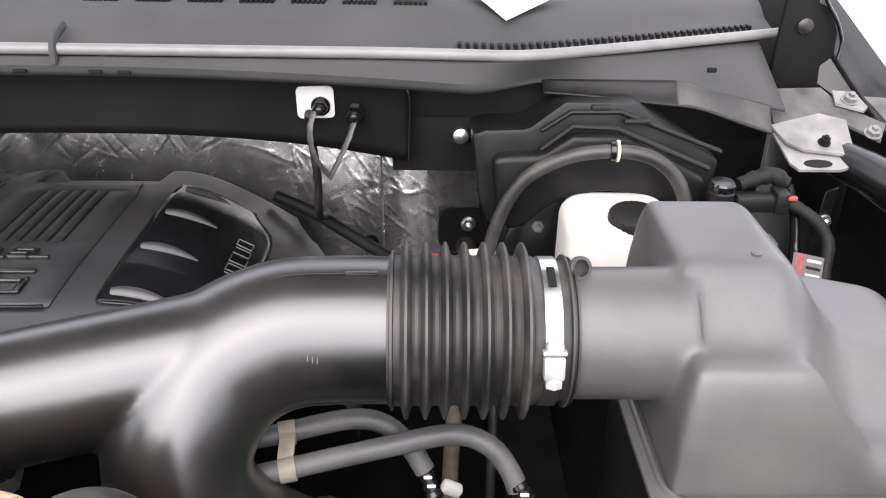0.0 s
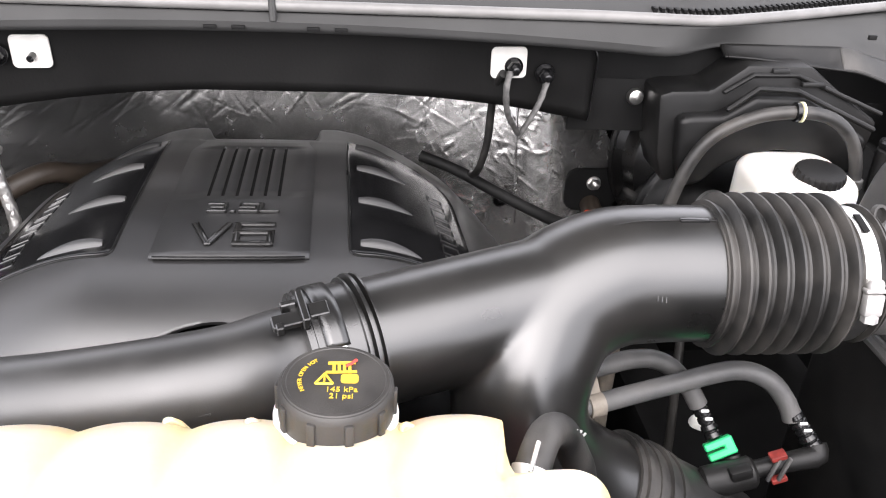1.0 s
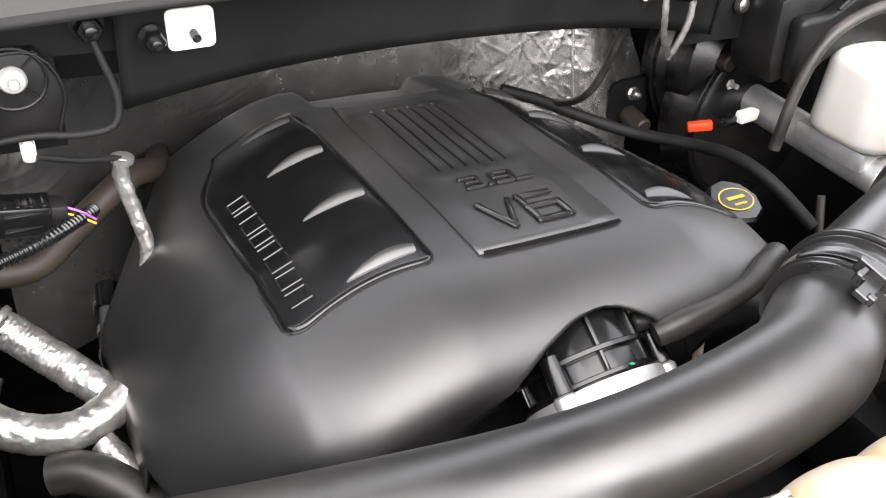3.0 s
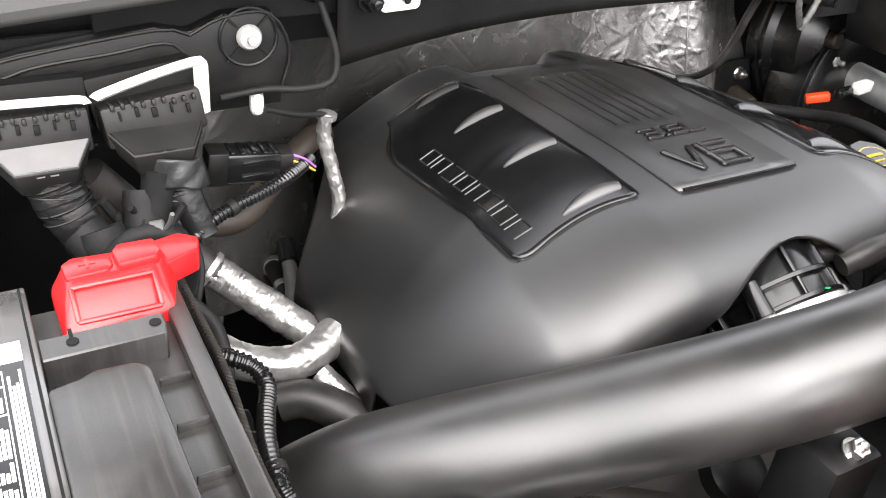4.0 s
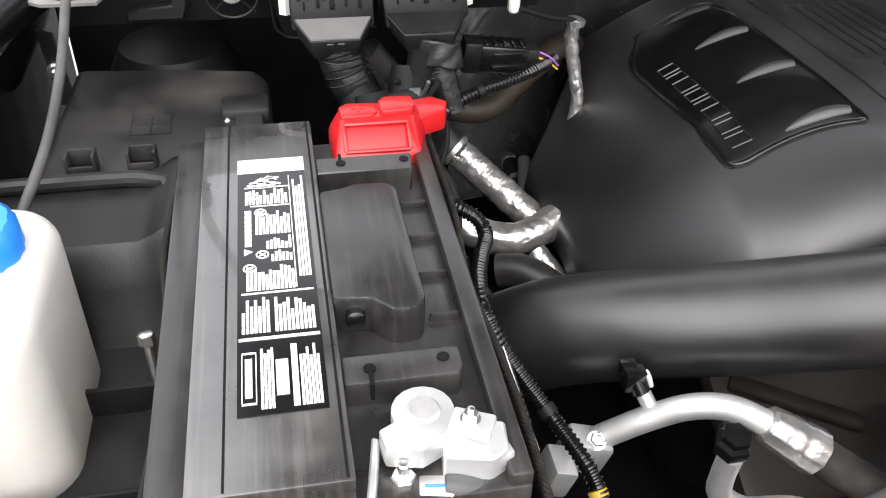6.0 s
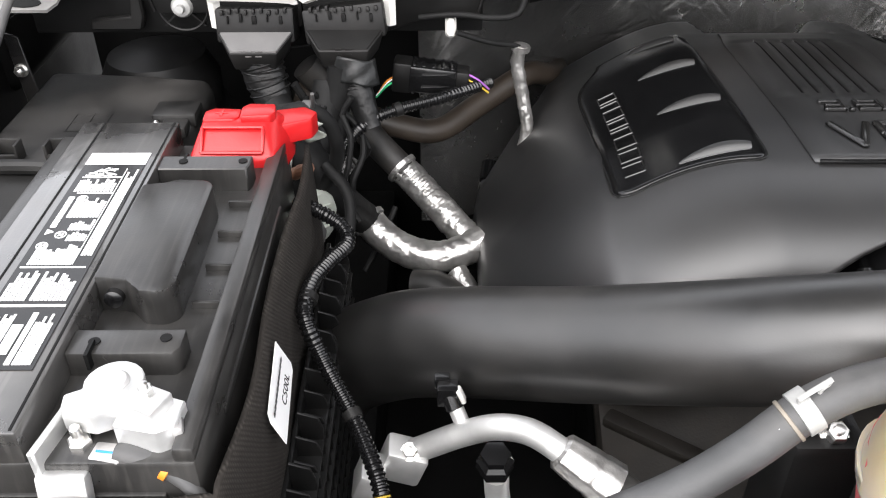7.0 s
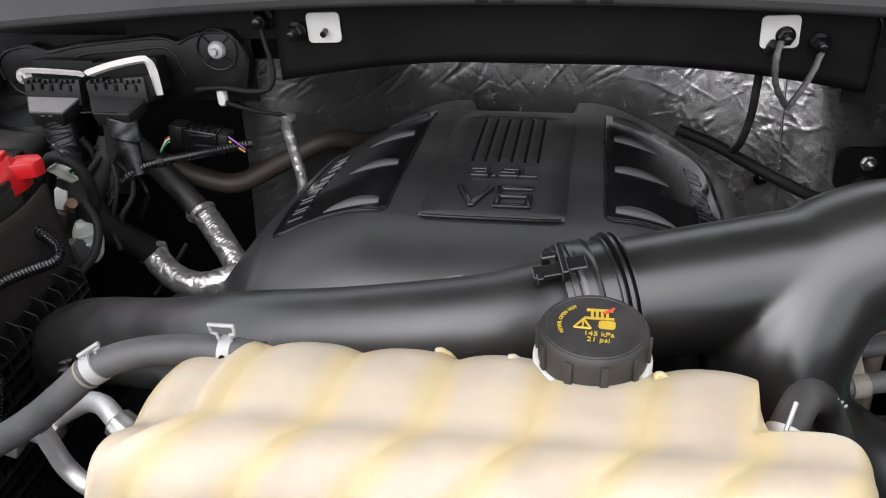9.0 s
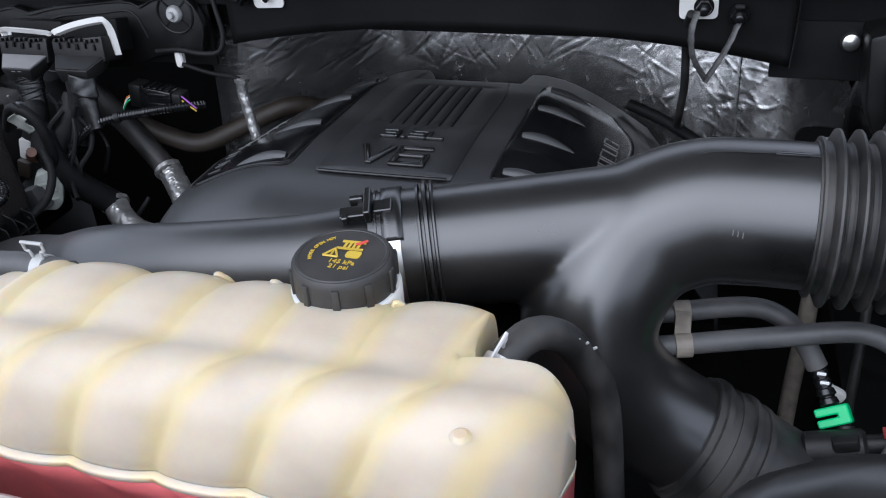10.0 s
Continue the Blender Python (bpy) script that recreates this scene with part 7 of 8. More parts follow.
# ---- air conditioning line ----
ac = thing("refrigerant_line", (-0.80, 0.47, 0.93), "bare aluminium refrigerant pipe with a crimped hose", "pipe")
bm = B()
tube(bm, [(-0.845, 0.517, 0.917), (-0.825, 0.513, 0.932), (-0.802, 0.507, 0.950), (-0.778, 0.498, 0.967), (-0.755, 0.486, 0.975), (-0.735, 0.471, 0.973), (-0.720, 0.462, 0.966)], 0.0098, 20, 0.005)
part("pipe", bm, ALU, ac)
bm = B()
box(bm, (-0.848, 0.514, 0.914), (0.034, 0.026, 0.030), 0.004, Matrix.Rotation(radians(20), 4, "Y"))
box(bm, (-0.874, 0.501, 0.909), (0.020, 0.030, 0.028), 0.003, Matrix.Rotation(radians(20), 4, "Y"))
part("block_joint", bm, ALU, ac)
bm = B()
hexnut(bm, (-0.842, 0.508, 0.929), (0, -0.5, 1), 0.006, 0.006, 0.003)
part("joint_bolt", bm, STEEL, ac)
bm = B()
cyl(bm, (-0.800, 0.509, 0.952), (-0.808, 0.521, 0.967), 0.006, n=18)
part("port", bm, ALU, ac)
bm = B()
cyl(bm, (-0.807, 0.519, 0.963), (-0.814, 0.530, 0.979), 0.0075, n=18, edge=0.002)
box(bm, (-0.813, 0.526, 0.974), (0.016, 0.013, 0.018), 0.0015)
box(bm, (-0.817, 0.532, 0.981), (0.012, 0.009, 0.010), 0.0012)
part("pressure_switch", bm, GLOSSY, ac, "black pressure switch")
bm = B()
box(bm, (-0.803, 0.522, 0.976), (0.004, 0.008, 0.014), 0.0015, Matrix.Rotation(radians(-20), 4, "Y"))
part("switch_tab", bm, WHITE, ac, "white tab")
bm = B()
lathe(bm, [(0.0110, -0.006), (0.0135, -0.004), (0.0142, 0.002), (0.0150, 0.008), (0.0148, 0.011), (0.0158, 0.014), (0.0160, 0.021), (0.0157, 0.023), (0.0168, 0.026), (0.0172, 0.033), (0.0176, 0.039), (0.0150, 0.040)], frame_to((-0.730, 0.468, 0.971), (0.80, -0.35, -0.45)), 48, 9, 0.0007)
part("crimp_sleeve", bm, FOILWRAP, ac, "crinkled silver crimp sleeve")
bm = B()
tube(bm, [(-0.705, 0.457, 0.957), (-0.685, 0.448, 0.945), (-0.650, 0.435, 0.922), (-0.60, 0.42, 0.88)], 0.0148, 22, 0.008)
part("hose", bm, RUBBER, ac)
valve = thing("service_valve", (-0.782, 0.43, 0.95), "aluminium service valve with a black hexagonal cap", "valve")
bm = B()
lathe(bm, [(0.0115, 0), (0.0125, 0.002), (0.0125, 0.010), (0.010, 0.013), (0.010, 0.018), (0.004, 0.019)], frame_to((-0.783, 0.436, 0.994), (0, -0.12, 1)), 6)
part("cap", bm, GLOSSY, valve, "black hexagonal cap")
bm = B()
tube(bm, [(-0.782, 0.434, 0.992, 0.0085), (-0.780, 0.438, 0.965, 0.0085), (-0.775, 0.44, 0.94, 0.009), (-0.755, 0.435, 0.925, 0.009), (-0.72, 0.425, 0.930, 0.009), (-0.69, 0.41, 0.915, 0.009), (-0.68, 0.40, 0.88, 0.009)], 0.009, 18, 0.006)
part("pipe", bm, ALU, valve)

mount = thing("mounting_block", (-0.572, 0.43, 0.9), "black plastic mount with a bright bolt", "mount")
bm = B()
box(bm, (-0.575, 0.445, 0.95), (0.05, 0.05, 0.16), 0.008)
part("block", bm, MATTE, mount)
bm = B()
hexnut(bm, (-0.572, 0.432, 1.030), (0, -0.5, 1), 0.0075, 0.009, 0.003)
part("bolt_head", bm, STEEL, mount, "bright bolt head")

# ---- fuse box and washer tank ----
fuse = thing("fuse_box", (-1.17, 0.85, 0.95), "dusty black fuse box with a flat lid", "fuse box")
bm = B()
prism(bm, [(-1.266, 0.772), (-1.110, 0.772), (-1.098, 0.784), (-1.098, 0.840), (-1.070, 0.850), (-1.066, 0.935), (-1.078, 0.962), (-1.150, 0.975), (-1.262, 0.985)], 0.085, Matrix.Translation((0, 0, 0.948)), 0.009, 3)
part("lid", bm, LIDBLACK, fuse)
bm = B()
box(bm, (-1.165, 0.87, 0.89), (0.19, 0.20, 0.13), 0.01)
part("box_body", bm, MATTE, fuse)
bm = B()
box(bm, (-1.090, 0.872, 1.034), (0.046, 0.034, 0.016), 0.004)
part("lid_latch", bm, LIDBLACK, fuse)
bm = B()
for k in range(3):
    box(bm, (-1.195 + 0.018 * k, 0.855, 1.0335), (0.0012, 0.04, 0.0006))
    box(bm, (-1.177, 0.837 + 0.018 * k, 1.0333), (0.038, 0.0012, 0.0006))
part("lid_emblem", bm, LIDBLACK, fuse, "raised unreadable emblem")
for x in (-1.238, -1.188):
    bm = B()
    box(bm, (x, 0.780, 1.041), (0.003, 0.016, 0.022), 0.001)
    box(bm, (x + 0.022, 0.780, 1.041), (0.003, 0.016, 0.022), 0.001)
    box(bm, (x + 0.011, 0.787, 1.041), (0.025, 0.003, 0.022), 0.001)
    box(bm, (x + 0.011, 0.7735, 1.036), (0.025, 0.0025, 0.012), 0.001)
    clip_ob = part("lid_clip", bm, LIDBLACK, fuse)
    bm = B()
    box(bm, (x + 0.011, 0.7805, 1.0360), (0.019, 0.011, 0.002))
    part("clip_pocket", bm, DEEP, clip_ob)
bm = B()
box(bm, (-1.087, 0.847, 1.031), (0.026, 0.024, 0.012), 0.002)
part("latch_tongue", bm, LIDBLACK, fuse)
bm = B()
lathe(bm, [(0.0030, 0), (0.0030, 0.006), (0.001, 0.008)], frame_to((-1.107, 0.852, 1.030), (0, -0.3, 1)), 12)
part("latch_pin", bm, STEEL, fuse)
shelf = thing("tray_shelf", (-1.2, 0.65, 0.95), "black moulded plastic shelf beside the battery", "shelf")
bm = B()
grid(bm, lambda u, v: Vector((-1.30 + 0.16 * u, 0.40 + 0.362 * v, 1.040 - 0.075 * (1 - smooth01((v - 0.62) / 0.10)) + 0.015 * smooth01((u - 0.8) / 0.2))), 16, 40)
solid(part("shelf_top", bm, FUSEBLACK, shelf), 0.004)
bm = B()
tube(bm, [(-1.30, 0.742, 1.046), (-1.20, 0.742, 1.047), (-1.165, 0.738, 1.046), (-1.148, 0.720, 1.040), (-1.142, 0.60, 1.02)], 0.007, 10, 0.01)
part("shelf_rim", bm, FUSEBLACK, shelf)
for y in (0.47, 0.56):
    bm = B()
    box(bm, (-1.20, y, 0.975), (0.10, 0.004, 0.03), 0.001)
    part("shelf_rib", bm, MATTE, shelf)
dome_ob = thing("strut_cap", (-1.19, 0.99, 0.95), "round black cap behind the fuse box", "cap")
bm = B()
lathe(bm, [(0.075, 0), (0.075, 0.05), (0.06, 0.08), (0.03, 0.09), (0.002, 0.092)], frame_to((-1.175, 1.09, 0.93), (0, 0, 1)), 40)
part("cap", bm, MATTE, dome_ob)
bm = B()
lathe(bm, [(0.078, 0), (0.082, 0.002), (0.082, 0.012), (0.076, 0.014)], frame_to((-1.175, 1.09, 0.925), (0, 0, 1)), 40)
part("cap_rim", bm, MATTE, dome_ob)
washer = thing("washer_reservoir", (-1.26, 0.53, 0.9), "white washer fluid reservoir with a blue cap", "reservoir")
bm = B()
moulded_tank(bm, 0.12, 0.15, 0.035, (-1.266, 0.56, 0.86), 0.245, 0.02)
part("reservoir_body", bm, MILK, washer, angle=60)
bm = B()
lathe(bm, [(0.028, 0), (0.030, 0.002), (0.030, 0.020), (0.026, 0.026), (0.002, 0.027)], frame_to((-1.250, 0.575, 1.103), (0, -0.1, 1)), 40, 16, 0.001)
part("cap", bm, BLUE, washer, "blue cap")
rod = thing("hold_down_rod", (-1.148, 0.47, 0.95), "bright battery hold-down rod", "rod")
bm = B()
cyl(bm, (-1.152, 0.54, 0.90), (-1.160, 0.571, 1.022), 0.0035, n=14)
lathe(bm, [(0.006, 0), (0.006, 0.008), (0.004, 0.009)], frame_to((-1.160, 0.571, 1.018), (-0.05, 0.2, 1)), 6)
part("rod_shaft", bm, STEEL, rod)

# ---- control module connectors ----
bracket = thing("module_bracket", (-0.95, 0.93, 1.05), "black moulded bracket behind the wiring connectors", "bracket")
bm = B()
prism(bm, [(-1.125, 1.105), (-1.06, 1.105), (-1.045, 1.06), (-0.90, 1.075), (-0.84, 1.095), (-0.775, 1.10), (-0.765, 1.14), (-0.785, 1.178), (-0.83, 1.178), (-0.86, 1.165), (-0.89, 1.172), (-1.00, 1.160), (-1.05, 1.150), (-1.075, 1.158), (-1.115, 1.150), (-1.13, 1.13)], 0.016, Matrix.Translation((0, 0.985, 0)) @ FACING, 0.003, 2)
part("bracket_plate", bm, MATTE, bracket)
for line in ([(-1.125, 1.108), (-1.128, 1.130), (-1.113, 1.147), (-1.076, 1.155), (-1.05, 1.147), (-1.00, 1.157), (-0.89, 1.169), (-0.86, 1.162)], [(-0.86, 1.162), (-0.83, 1.175), (-0.787, 1.175), (-0.768, 1.14), (-0.777, 1.103)], [(-1.058, 1.107), (-1.045, 1.064), (-0.95, 1.070)], [(-1.045, 1.125), (-1.0, 1.145), (-0.93, 1.152), (-0.875, 1.155), (-0.858, 1.120)]):
    bm = B()
    tube(bm, [(x, 0.9680, z) for x, z in line], 0.0016, 6, 0.01)
    part("bracket_rib", bm, MATTE, bracket)
bm = B()
prism(bm, [(-1.20, 1.085), (-1.145, 1.085), (-1.14, 1.10), (-1.14, 1.125), (-1.15, 1.125), (-1.155, 1.100), (-1.20, 1.096)], 0.012, Matrix.Translation((0, 0.985, 0)) @ FACING, 0.002, 1)
part("bracket_arm", bm, MATTE, bracket)
for x, y, z in ((-0.807, 0.969, 1.155), (-1.095, 0.972, 1.113)):
    bm = B()
    tube(bm, [(x + 0.027 * math.cos(a), y - 0.001, z + 0.027 * math.sin(a)) for a in (2 * math.pi * i / 16 for i in range(17))], 0.0016, 6, 0.006)
    for k in range(4):
        a = radians(45 + 90 * k)
        box(bm, (x + 0.022 * math.cos(a), y, z + 0.022 * math.sin(a)), (0.018, 0.004, 0.002), 0.0, Matrix.Rotation(-a, 4, "Y"))
    part("boss", bm, MATTE, bracket)
    bm = B()
    lathe(bm, [(0.0118, 0), (0.0118, 0.003), (0.0095, 0.007), (0.005, 0.009), (0.004, 0.014)], frame_to((x, y - 0.001, z), (0, -1, 0.05)), 24)
    part("push_nut", bm, NUTWHITE, bracket, "white plastic push nut")


def big_connector(x0, x1, z, leg, face, tail):
    """A lever-locked connector with its white lever, hood and taped tail; leg: the end where the lever turns down."""
    cx, w = (x0 + x1) / 2, x1 - x0
    t = thing("wiring_connector", (cx, 0.88, z - 0.10), "large black wiring connector with a white locking lever", "connector", "lever connectors")
    tilt = Matrix.Rotation(radians(-12), 4, "X") @ Matrix.Rotation(radians(-6 * leg if leg > 0 else 0), 4, "Y")

    def blk(c, s, bev, name, mat):
        b = B()
        box(b, c, s, bev, tilt)
        return part(name, b, mat, t)
    blk((cx, 0.932, z - 0.012), (w * 1.06, 0.030, 0.044), 0.003, "header", SOFTBLACK)
    blk((cx, 0.905, z - 0.022), (w * 0.95, 0.040, 0.034), 0.003, "connector_body", MATTE)
    for k in range(9):
        blk((x0 + w * (0.12 + 0.095 * k), 0.893, z - 0.006 + 0.001 * (k % 3)), (0.0030, 0.020, 0.005), 0.0008, "lock_rib", MATTE)
    for k in range(5):
        blk((x0 + w * (0.18 + 0.16 * k), 0.886, z - 0.012 + 0.002 * (k % 2)), (0.0016 + 0.0014 * (k % 3), 0.004, 0.008), 0.0005, "lock_finger", SOFTBLACK)
    plan = [(-0.46, 0.902), (0.46, 0.902), (0.46, 0.884), (0.29, 0.861), (-0.29, 0.861), (-0.46, 0.884)]

    def hood_ring(sink, pinch, b):
        return [b.verts.new((cx + w * x * pinch, 0.902 + (y - 0.902) * (0.55 + 0.45 * pinch), z - sink - 0.50 * (0.902 - y) * pinch)) for x, y in plan]
    b = B()
    top, low = hood_ring(0.016, 1.0, b), hood_ring(0.038, 0.84, b)
    for i in range(6):
        b.faces.new((low[i], low[(i + 1) % 6], top[(i + 1) % 6], top[i]))
    b.faces.new(top)
    b.faces.new(low[::-1])
    bmesh.ops.recalc_face_normals(b, faces=list(b.faces))
    bmesh.ops.bevel(b, geom=list(b.edges), offset=0.0016, segments=2, affect="EDGES", profile=0.5)
    hood_ob = part("hood", b, MATTE, t)
    # thin added panel; a grey face paints the hood's reflection
    b = B()
    top, low = hood_ring(0.0152, 0.94, b), hood_ring(0.0164, 0.95, b)
    for i in range(6):
        b.faces.new((low[i], low[(i + 1) % 6], top[(i + 1) % 6], top[i]))
    b.faces.new(top)
    bmesh.ops.recalc_face_normals(b, faces=list(b.faces))
    part("hood_panel", b, face, hood_ob)
    for k in range(2):
        for q in range(2):
            b = B()
            box(b, (cx - 0.005 + 0.010 * q, 0.8625, z - 0.040 + 0.005 * k), (0.006, 0.0030, 0.0010))
            part("hood_mark", b, face, hood_ob)
    b = B()
    q = leg * w
    rise = 0.019 if leg > 0 else 0.004
    line = [(cx + q * 0.52, 0.908, z - 0.028), (cx + q * 0.52, 0.905, z + rise * 0.3), (cx + q * 0.50, 0.900, z + rise), (cx + q * 0.42, 0.899, z + rise + 0.002), (cx, 0.896, z + rise * 0.55 + 0.004), (cx - q * 0.42, 0.899, z + 0.003), (cx - q * 0.48, 0.900, z)]
    tube(b, line, 0.0062, 4, 0.006, None, 0.55, (0.0, 1.0, 0.0))
    part("lever", b, WHITE, t, "white locking lever")
    b = B()
    neck = [(cx + 0.002, 0.878, z - 0.046, w * tail), (cx + 0.006, 0.872, z - 0.064, w * tail * 0.97), (cx + 0.014, 0.862, z - 0.086, w * tail * 0.86), (cx + 0.024, 0.850, z - 0.115, w * tail * 0.66)]
    tube(b, neck, 0.02, 22, 0.003, lambda d: 1 + 0.02 * math.sin(d * 330) + 0.015 * math.sin(d * 740), 0.62, (0, 1, 0))
    part("taped_tail", b, SHINYTAPE, t)
    turns = random.Random(int(-1000 * x0))
    for k in range(9):
        s = 0.06 + 0.09 * k
        at = Vector(neck[0][:3]).lerp(Vector(neck[2][:3]), s)
        r = w * tail * (1.02 - 0.12 * s)
        a, c = turns.uniform(-0.30, 0.34), turns.uniform(-0.2, 0.2)
        b = B()
        tube(b, [tuple(at + Vector((r * math.cos(q), -0.62 * r * math.sin(q), a * r * math.cos(q) + c * r * math.sin(q)))) for q in (math.pi * (i / 12 * 1.3 - 0.15) for i in range(13))], turns.uniform(0.0005, 0.0011), 5, 0.004)
        part("tape_turn", b, SHINYTAPE, t)


big_connector(-1.042, -0.960, 1.141, -1, PANELSHEEN, 0.27)
big_connector(-0.955, -0.870, 1.143, 1, MATTE, 0.20)
flag = thing("tape_wrap", (-0.905, 0.868, 1.085), "loose grey-black tape wrapped round a connector tail", "tape")
bm = B()
grid(bm, lambda u, v: Vector((-0.9245 + 0.042 * u + 0.004 * v, 0.8555 + 0.012 * (2 * u - 1) ** 2 - 0.006 * v + 0.0008 * math.sin(13 * u + 9 * v), 1.099 - 0.025 * v + 0.003 * math.sin(5 * u))), 14, 10)
solid(part("tape", bm, TAPEGREY, flag), 0.0008)
hose("taped_harness", "thick black taped wiring harness below the connectors", [(-0.985, 0.852, 1.055), (-0.965, 0.832, 1.03), (-0.940, 0.812, 1.0), (-0.922, 0.820, 0.962), (-0.908, 0.848, 0.925), (-0.898, 0.860, 0.908)], 0.018, TAPE, "wiring", 18)
hose("taped_harness", "thick black taped wiring harness below the connectors", [(-0.915, 0.872, 1.09), (-0.918, 0.872, 1.065), (-0.928, 0.868, 1.035), (-0.925, 0.850, 1.00)], 0.016, TAPE, "wiring", 18)

sub = thing("wiring_connector", (-0.81, 0.91, 1.05), "small black connector with bare coloured wires", "connector")
SM = Matrix.Translation((-0.826, 0.922, 1.052)) @ Matrix.Rotation(radians(-3), 4, "Z") @ Matrix.Rotation(radians(6), 4, "Y")
for c, s, nm, mt in (((0.0, 0, 0), (0.052, 0.030, 0.030), "connector_body", GLOSSY), ((-0.032, -0.002, 0), (0.020, 0.026, 0.034), "connector_end", MATTE), ((0.028, 0, 0.002), (0.022, 0.024, 0.022), "connector_end", MATTE)):
    bm = B()
    box(bm, (0, 0, 0), s, 0.003)
    bmesh.ops.transform(bm, matrix=SM @ Matrix.Translation(c), verts=bm.verts)
    part(nm, bm, mt, sub)
for k in range(5):
    for zz in (0.0155, -0.0155):
        bm = B()
        box(bm, SM @ Vector((-0.020 + 0.010 * k, -0.002, zz)), (0.004, 0.024, 0.003), 0.0008)
        part("connector_rib", bm, GLOSSY, sub)
for zz in (0.008, -0.006):
    bm = B()
    box(bm, SM @ Vector((0.004, -0.0155, zz)), (0.030, 0.003, 0.004), 0.0008)
    part("latch_rib", bm, GLOSSY, sub)
for k, (mt, z) in enumerate(((YELLOW, 0.004), (PURPLE, 0.010), (GREEN, -0.006), (PRINT, -0.002), (ORANGE, 0.0))):
    bm = B()
    s = -1 if k > 1 else 1
    p = SM @ Vector((0.036 * s, -0.006, z))
    tube(bm, [tuple(p), tuple(p + Vector((0.012 * s, -0.006, -0.004))), tuple(p + Vector((0.024 * s, -0.004, -0.014 - 0.002 * k)))], 0.0011, 8, 0.004)
    part("wire", bm, mt, sub, "coloured wire")
hose("wiring_lead", "thin black lead from the cowl stud", [(-0.742, 0.962, 1.19), (-0.735, 0.955, 1.165), (-0.728, 0.950, 1.135), (-0.735, 0.945, 1.112), (-0.765, 0.945, 1.108), (-0.80, 0.95, 1.110), (-0.84, 0.955, 1.105)], 0.0034, TAPE, "wiring", 12)
hose("wiring_lead", "thin black lead joining the foil sleeve", [(-0.80, 0.95, 1.09), (-0.765, 0.96, 1.075), (-0.735, 0.972, 1.066), (-0.727, 0.977, 1.06)], 0.0030, TAPE, "wiring", 12)
nub = thing("wire_clip", (-0.806, 0.958, 1.09), "pale plastic wire clip", "clip")
bm = B()
prism(bm, rounded(0.012, 0.024, 0.005), 0.010, Matrix.Translation((-0.806, 0.962, 1.095)) @ FACING, 0.002, 1)
part("clip", bm, WHITE, nub)
foil_hose("thin cable in a silver foil sleeve", [(-0.727, 0.977, 1.064), (-0.730, 0.978, 1.04), (-0.722, 0.975, 1.0), (-0.716, 0.970, 0.965), (-0.722, 0.965, 0.93)], 0.0085, 1)

# loose plug and cable loop behind the battery
spare = thing("wiring_plug", (-0.963, 0.812, 0.925), "pale grey-green plastic plug hanging behind the battery", "plug")
bm = B()
prism(bm, [(-0.010, -0.028), (0.008, -0.030), (0.017, -0.018), (0.019, 0.006), (0.013, 0.022), (0.002, 0.029), (-0.012, 0.025), (-0.018, 0.008), (-0.016, -0.016)], 0.026, Matrix.Translation((-0.952, 0.806, 0.962)) @ Matrix.Rotation(radians(35), 4, "Z") @ FACING @ Matrix.Rotation(radians(-8), 4, "Z"), 0.005, 2)
plug_ob = part("plug_body", bm, PLUGGREY, spare)
for k in range(3):
    bm = B()
    box(bm, (0, 0, 0), (0.022, 0.003, 0.004), 0.0012)
    bmesh.ops.transform(bm, matrix=Matrix.Translation((-0.952, 0.806, 0.962)) @ Matrix.Rotation(radians(35), 4, "Z") @ Matrix.Translation((0, -0.0268, 0.012 - 0.012 * k)), verts=bm.verts)
    part("plug_rib", bm, PLUGGREY, plug_ob)
bm = B()
tube(bm, [(-0.961, 0.812, 0.984), (-0.962, 0.812, 0.996), (-0.962, 0.800, 1.004), (-0.945, 0.785, 1.02)], 0.006, 10, 0.004, lambda q: 1 + 0.15 * math.sin(q * 500))
part("brown_lead", bm, COPPER, spare, "brown taped lead")
hose("taped_harness", "black taped wiring bundle hanging behind the battery", [(-0.972, 0.840, 1.060), (-0.968, 0.828, 1.035), (-0.968, 0.822, 1.005), (-0.975, 0.815, 0.970), (-0.985, 0.805, 0.930)], 0.017, TAPE, "wiring", 16, lambda s: 1 + 0.10 * math.sin(s * 180) + 0.06 * math.sin(s * 410))
hose("wiring_lead", "black lead dropping from the wiring bundle", [(-0.930, 0.790, 1.02), (-0.908, 0.770, 1.0), (-0.905, 0.745, 0.975), (-0.915, 0.715, 0.96)], 0.0055, TAPE, "wiring", 12)
hose("wiring_lead", "thin black lead behind the foil sleeve", [(-0.870, 0.90, 0.90), (-0.885, 0.875, 0.875), (-0.905, 0.85, 0.845)], 0.0035, TAPE, "wiring", 10)
hose("taped_harness", "thick black taped wiring harness below the connectors", [(-0.930, 0.880, 1.065), (-0.935, 0.865, 1.04), (-0.945, 0.840, 1.01), (-0.950, 0.815, 0.985)], 0.017, TAPE, "wiring", 16, lambda s: 1 + 0.08 * math.sin(s * 240))

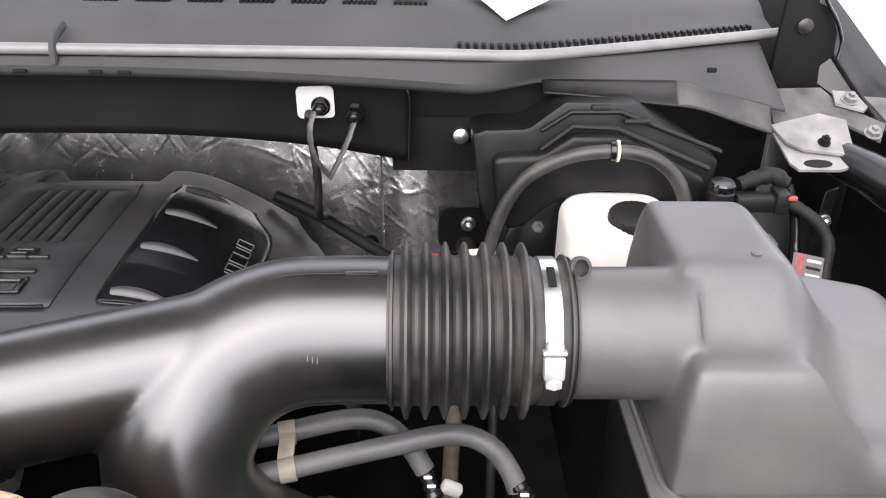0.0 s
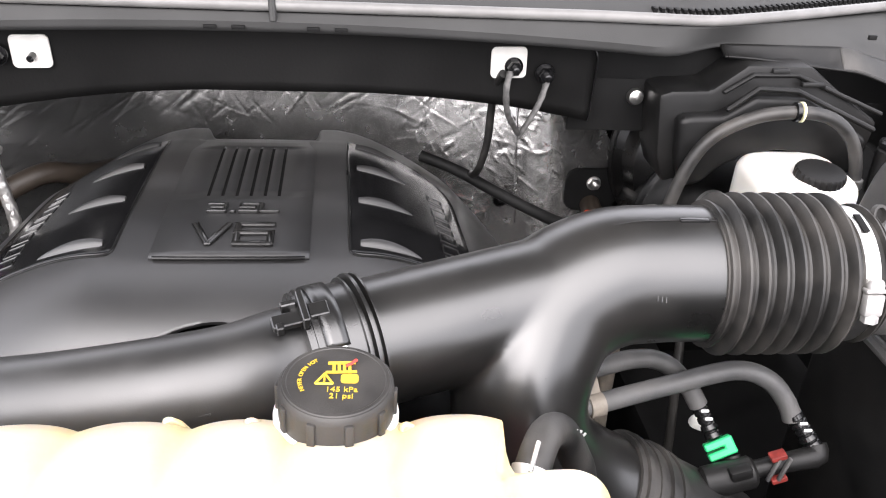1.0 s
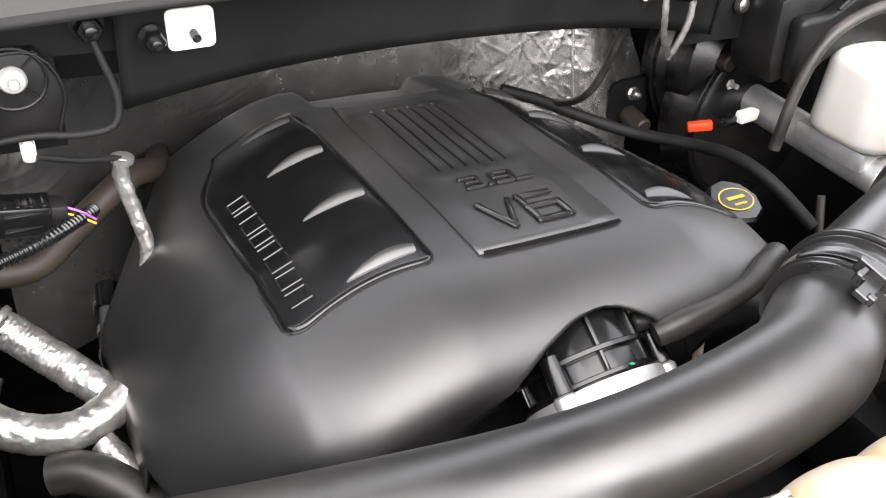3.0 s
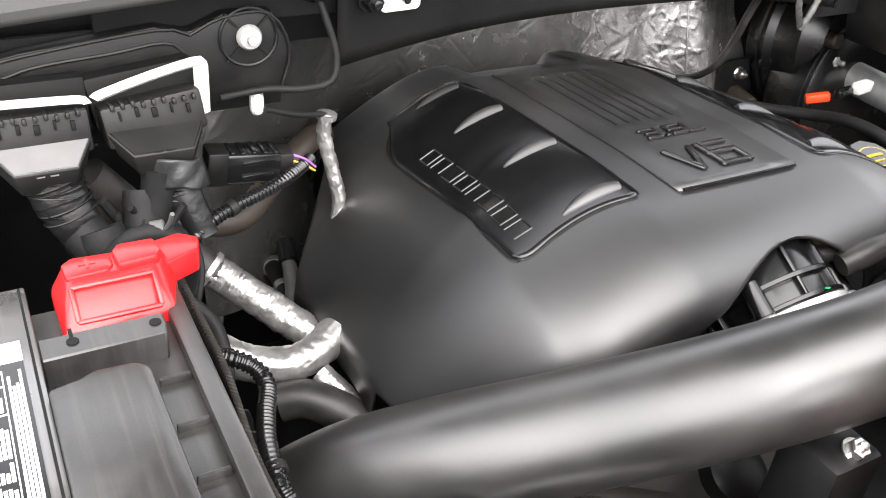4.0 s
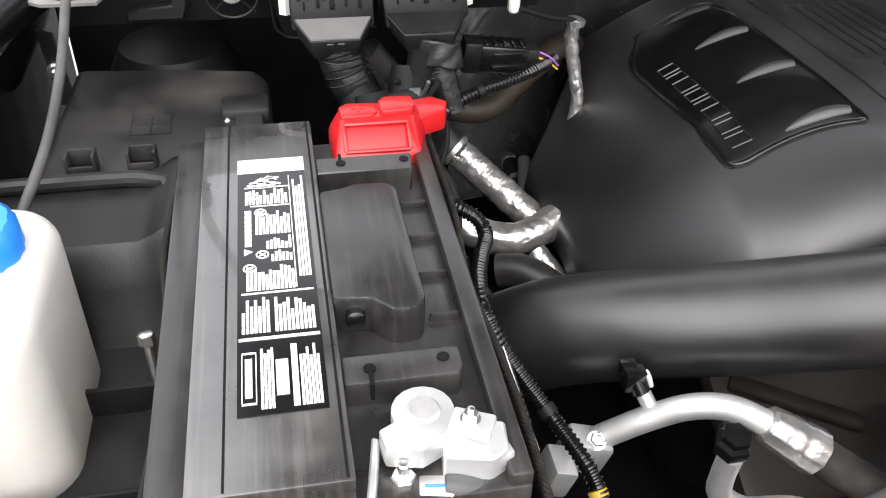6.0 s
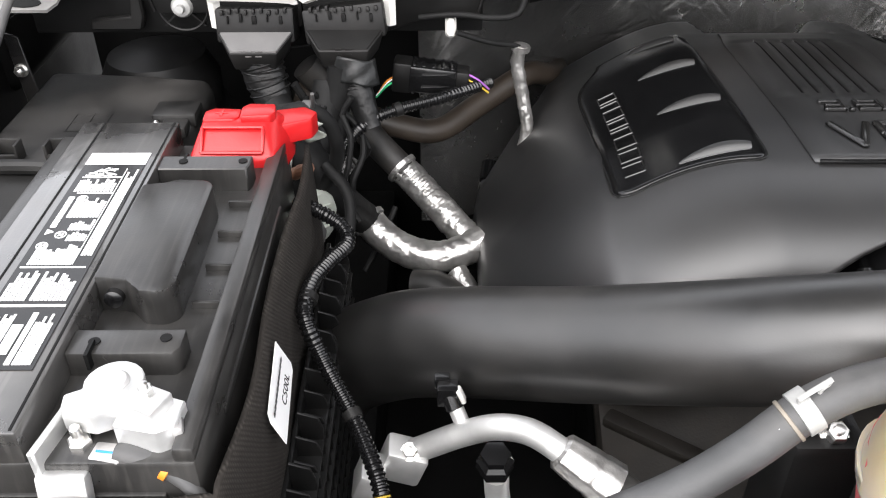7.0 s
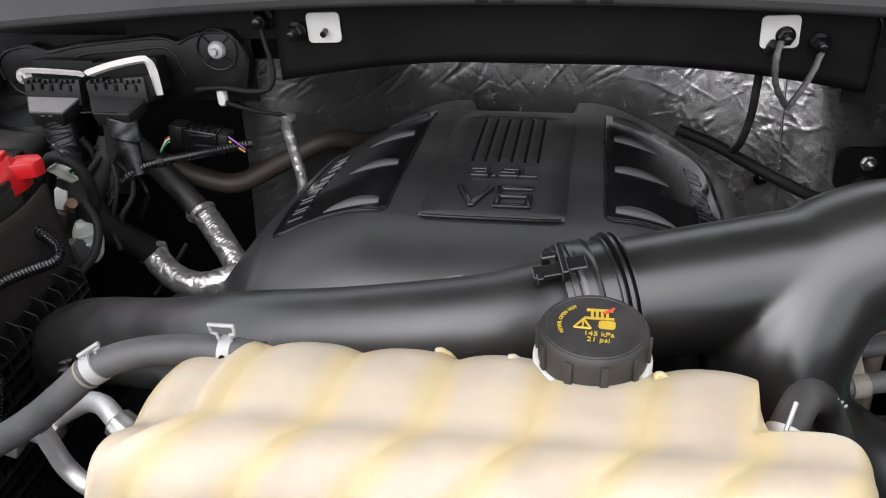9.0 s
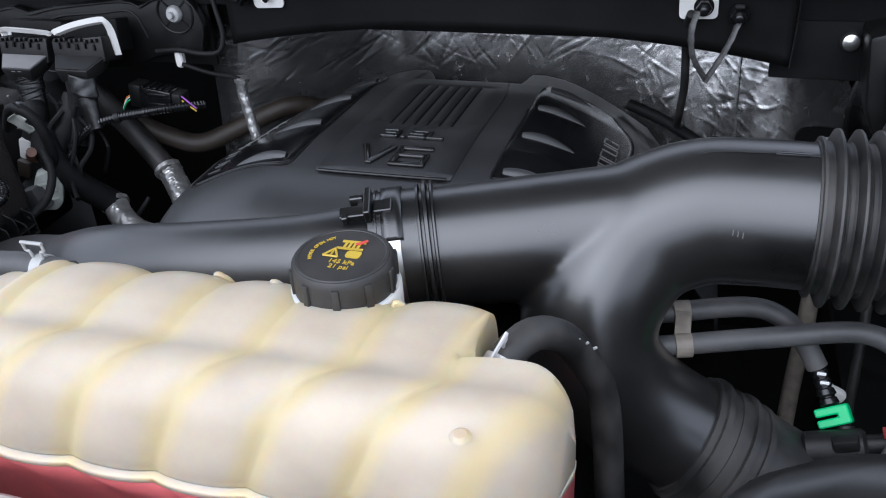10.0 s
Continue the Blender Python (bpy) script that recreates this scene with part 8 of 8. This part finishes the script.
diamond = thing("tape_wrap", (-0.944, 0.786, 1.065), "ragged grey tape flag on the wiring loop", "tape")
bm = B()
grid(bm, lambda u, v: Vector((-0.958 + 0.030 * u + 0.004 * math.sin(7 * v), 0.787 - 0.010 * v + 0.003 * math.sin(4 * u), 1.052 + 0.020 * v + 0.008 * (1 - abs(2 * u - 1)) * (2 * v - 1))), 10, 8)
solid(part("tape", bm, PLUGGREY, diamond), 0.0008)
mess = random.Random(21)
for k in range(9):
    x, y, z = -0.985 + 0.010 * k, 0.856 + mess.uniform(-0.012, 0.012), 1.058 + mess.uniform(-0.02, 0.015)
    pts = []
    for j in range(6):
        pts.append((x, y, z))
        x, y, z = x + mess.uniform(-0.018, 0.020), y + mess.uniform(-0.024, 0.010), z - mess.uniform(0.016, 0.030)
    hose("wiring_lead", "loose black wire in the bundle behind the battery", pts, mess.uniform(0.0022, 0.0050), TAPE, "wiring", 8)

# ---- foil covered hoses ----
hose("heater_hose", "brown-black rubber heater hose", [(-0.965, 0.945, 1.055), (-0.940, 0.950, 1.02), (-0.912, 0.956, 0.980), (-0.885, 0.956, 0.944), (-0.852, 0.944, 0.912)], 0.0165, RUBBER, "hose", 20)
foil_hose("shiny silver foil sleeve on a heater hose", [(-0.866, 0.952, 0.924), (-0.846, 0.938, 0.909), (-0.820, 0.914, 0.891), (-0.796, 0.892, 0.874), (-0.775, 0.874, 0.858)], 0.0183, 2, 0.0046)
foil_hose("creased silver foil sleeve on a wiring harness", [(-0.900, 0.860, 0.910), (-0.882, 0.846, 0.897), (-0.857, 0.833, 0.887), (-0.827, 0.825, 0.883), (-0.800, 0.828, 0.886), (-0.772, 0.842, 0.892)], 0.0185, 3)
hose("heater_pipe", "brown rubber pipe running to the firewall", [(-0.985, 0.985, 1.005), (-0.93, 0.982, 0.985), (-0.868, 0.982, 0.962), (-0.82, 0.990, 0.952), (-0.77, 1.03, 0.966), (-0.71, 1.075, 0.985), (-0.675, 1.12, 0.965), (-0.655, 1.19, 0.94), (-0.65, 1.26, 0.93)], 0.0145, TAN, "hose", 18)
foil_hose("short foil sleeve below the hose junction", [(-0.800, 0.812, 0.872), (-0.785, 0.785, 0.858), (-0.772, 0.758, 0.838)], 0.0125, 4, 0.0045, False)
hose("coolant_pipe", "black rubber pipe under the foil sleeves", [(-0.845, 0.800, 0.862), (-0.825, 0.792, 0.866), (-0.800, 0.772, 0.860), (-0.775, 0.745, 0.842), (-0.755, 0.715, 0.81)], 0.019, RUBBER, "hose", 22)
sensor = thing("sensor_lead", (-0.75, 1.05, 0.79), "dark sensor lead with silver tape bands beside the engine", "wiring")
LEAD = [(-0.744, 1.140, 0.800, 0.011), (-0.752, 1.100, 0.806, 0.012), (-0.760, 1.040, 0.815, 0.0095), (-0.766, 0.990, 0.822, 0.010), (-0.769, 0.945, 0.830, 0.008), (-0.768, 0.90, 0.825, 0.008)]
bm = B()
tube(bm, LEAD, 0.010, 18, 0.005)
part("sheath", bm, TAPE, sensor)
for i in (1, 2, 3):
    bm = B()
    p, q = Vector(LEAD[i][:3]), Vector(LEAD[i + 1][:3])
    r = LEAD[i][3]
    lathe(bm, [(r * 0.8, 0), (r + 0.0012, 0.0006), (r + 0.0008, 0.011), (r * 0.8, 0.012)], frame_to(p, q - p), 20, 5, 0.0006)
    part("tape_band", bm, BRACE, sensor, "dull silver tape band")
elbow = thing("metal_fitting", (-0.757, 0.93, 0.83), "small bare metal elbow fitting on the engine side", "fitting")
bm = B()
tube(bm, [(-0.772, 0.935, 0.832), (-0.762, 0.925, 0.842), (-0.752, 0.922, 0.838), (-0.750, 0.925, 0.82)], 0.006, 14, 0.003)
part("elbow_pipe", bm, ALU, elbow)
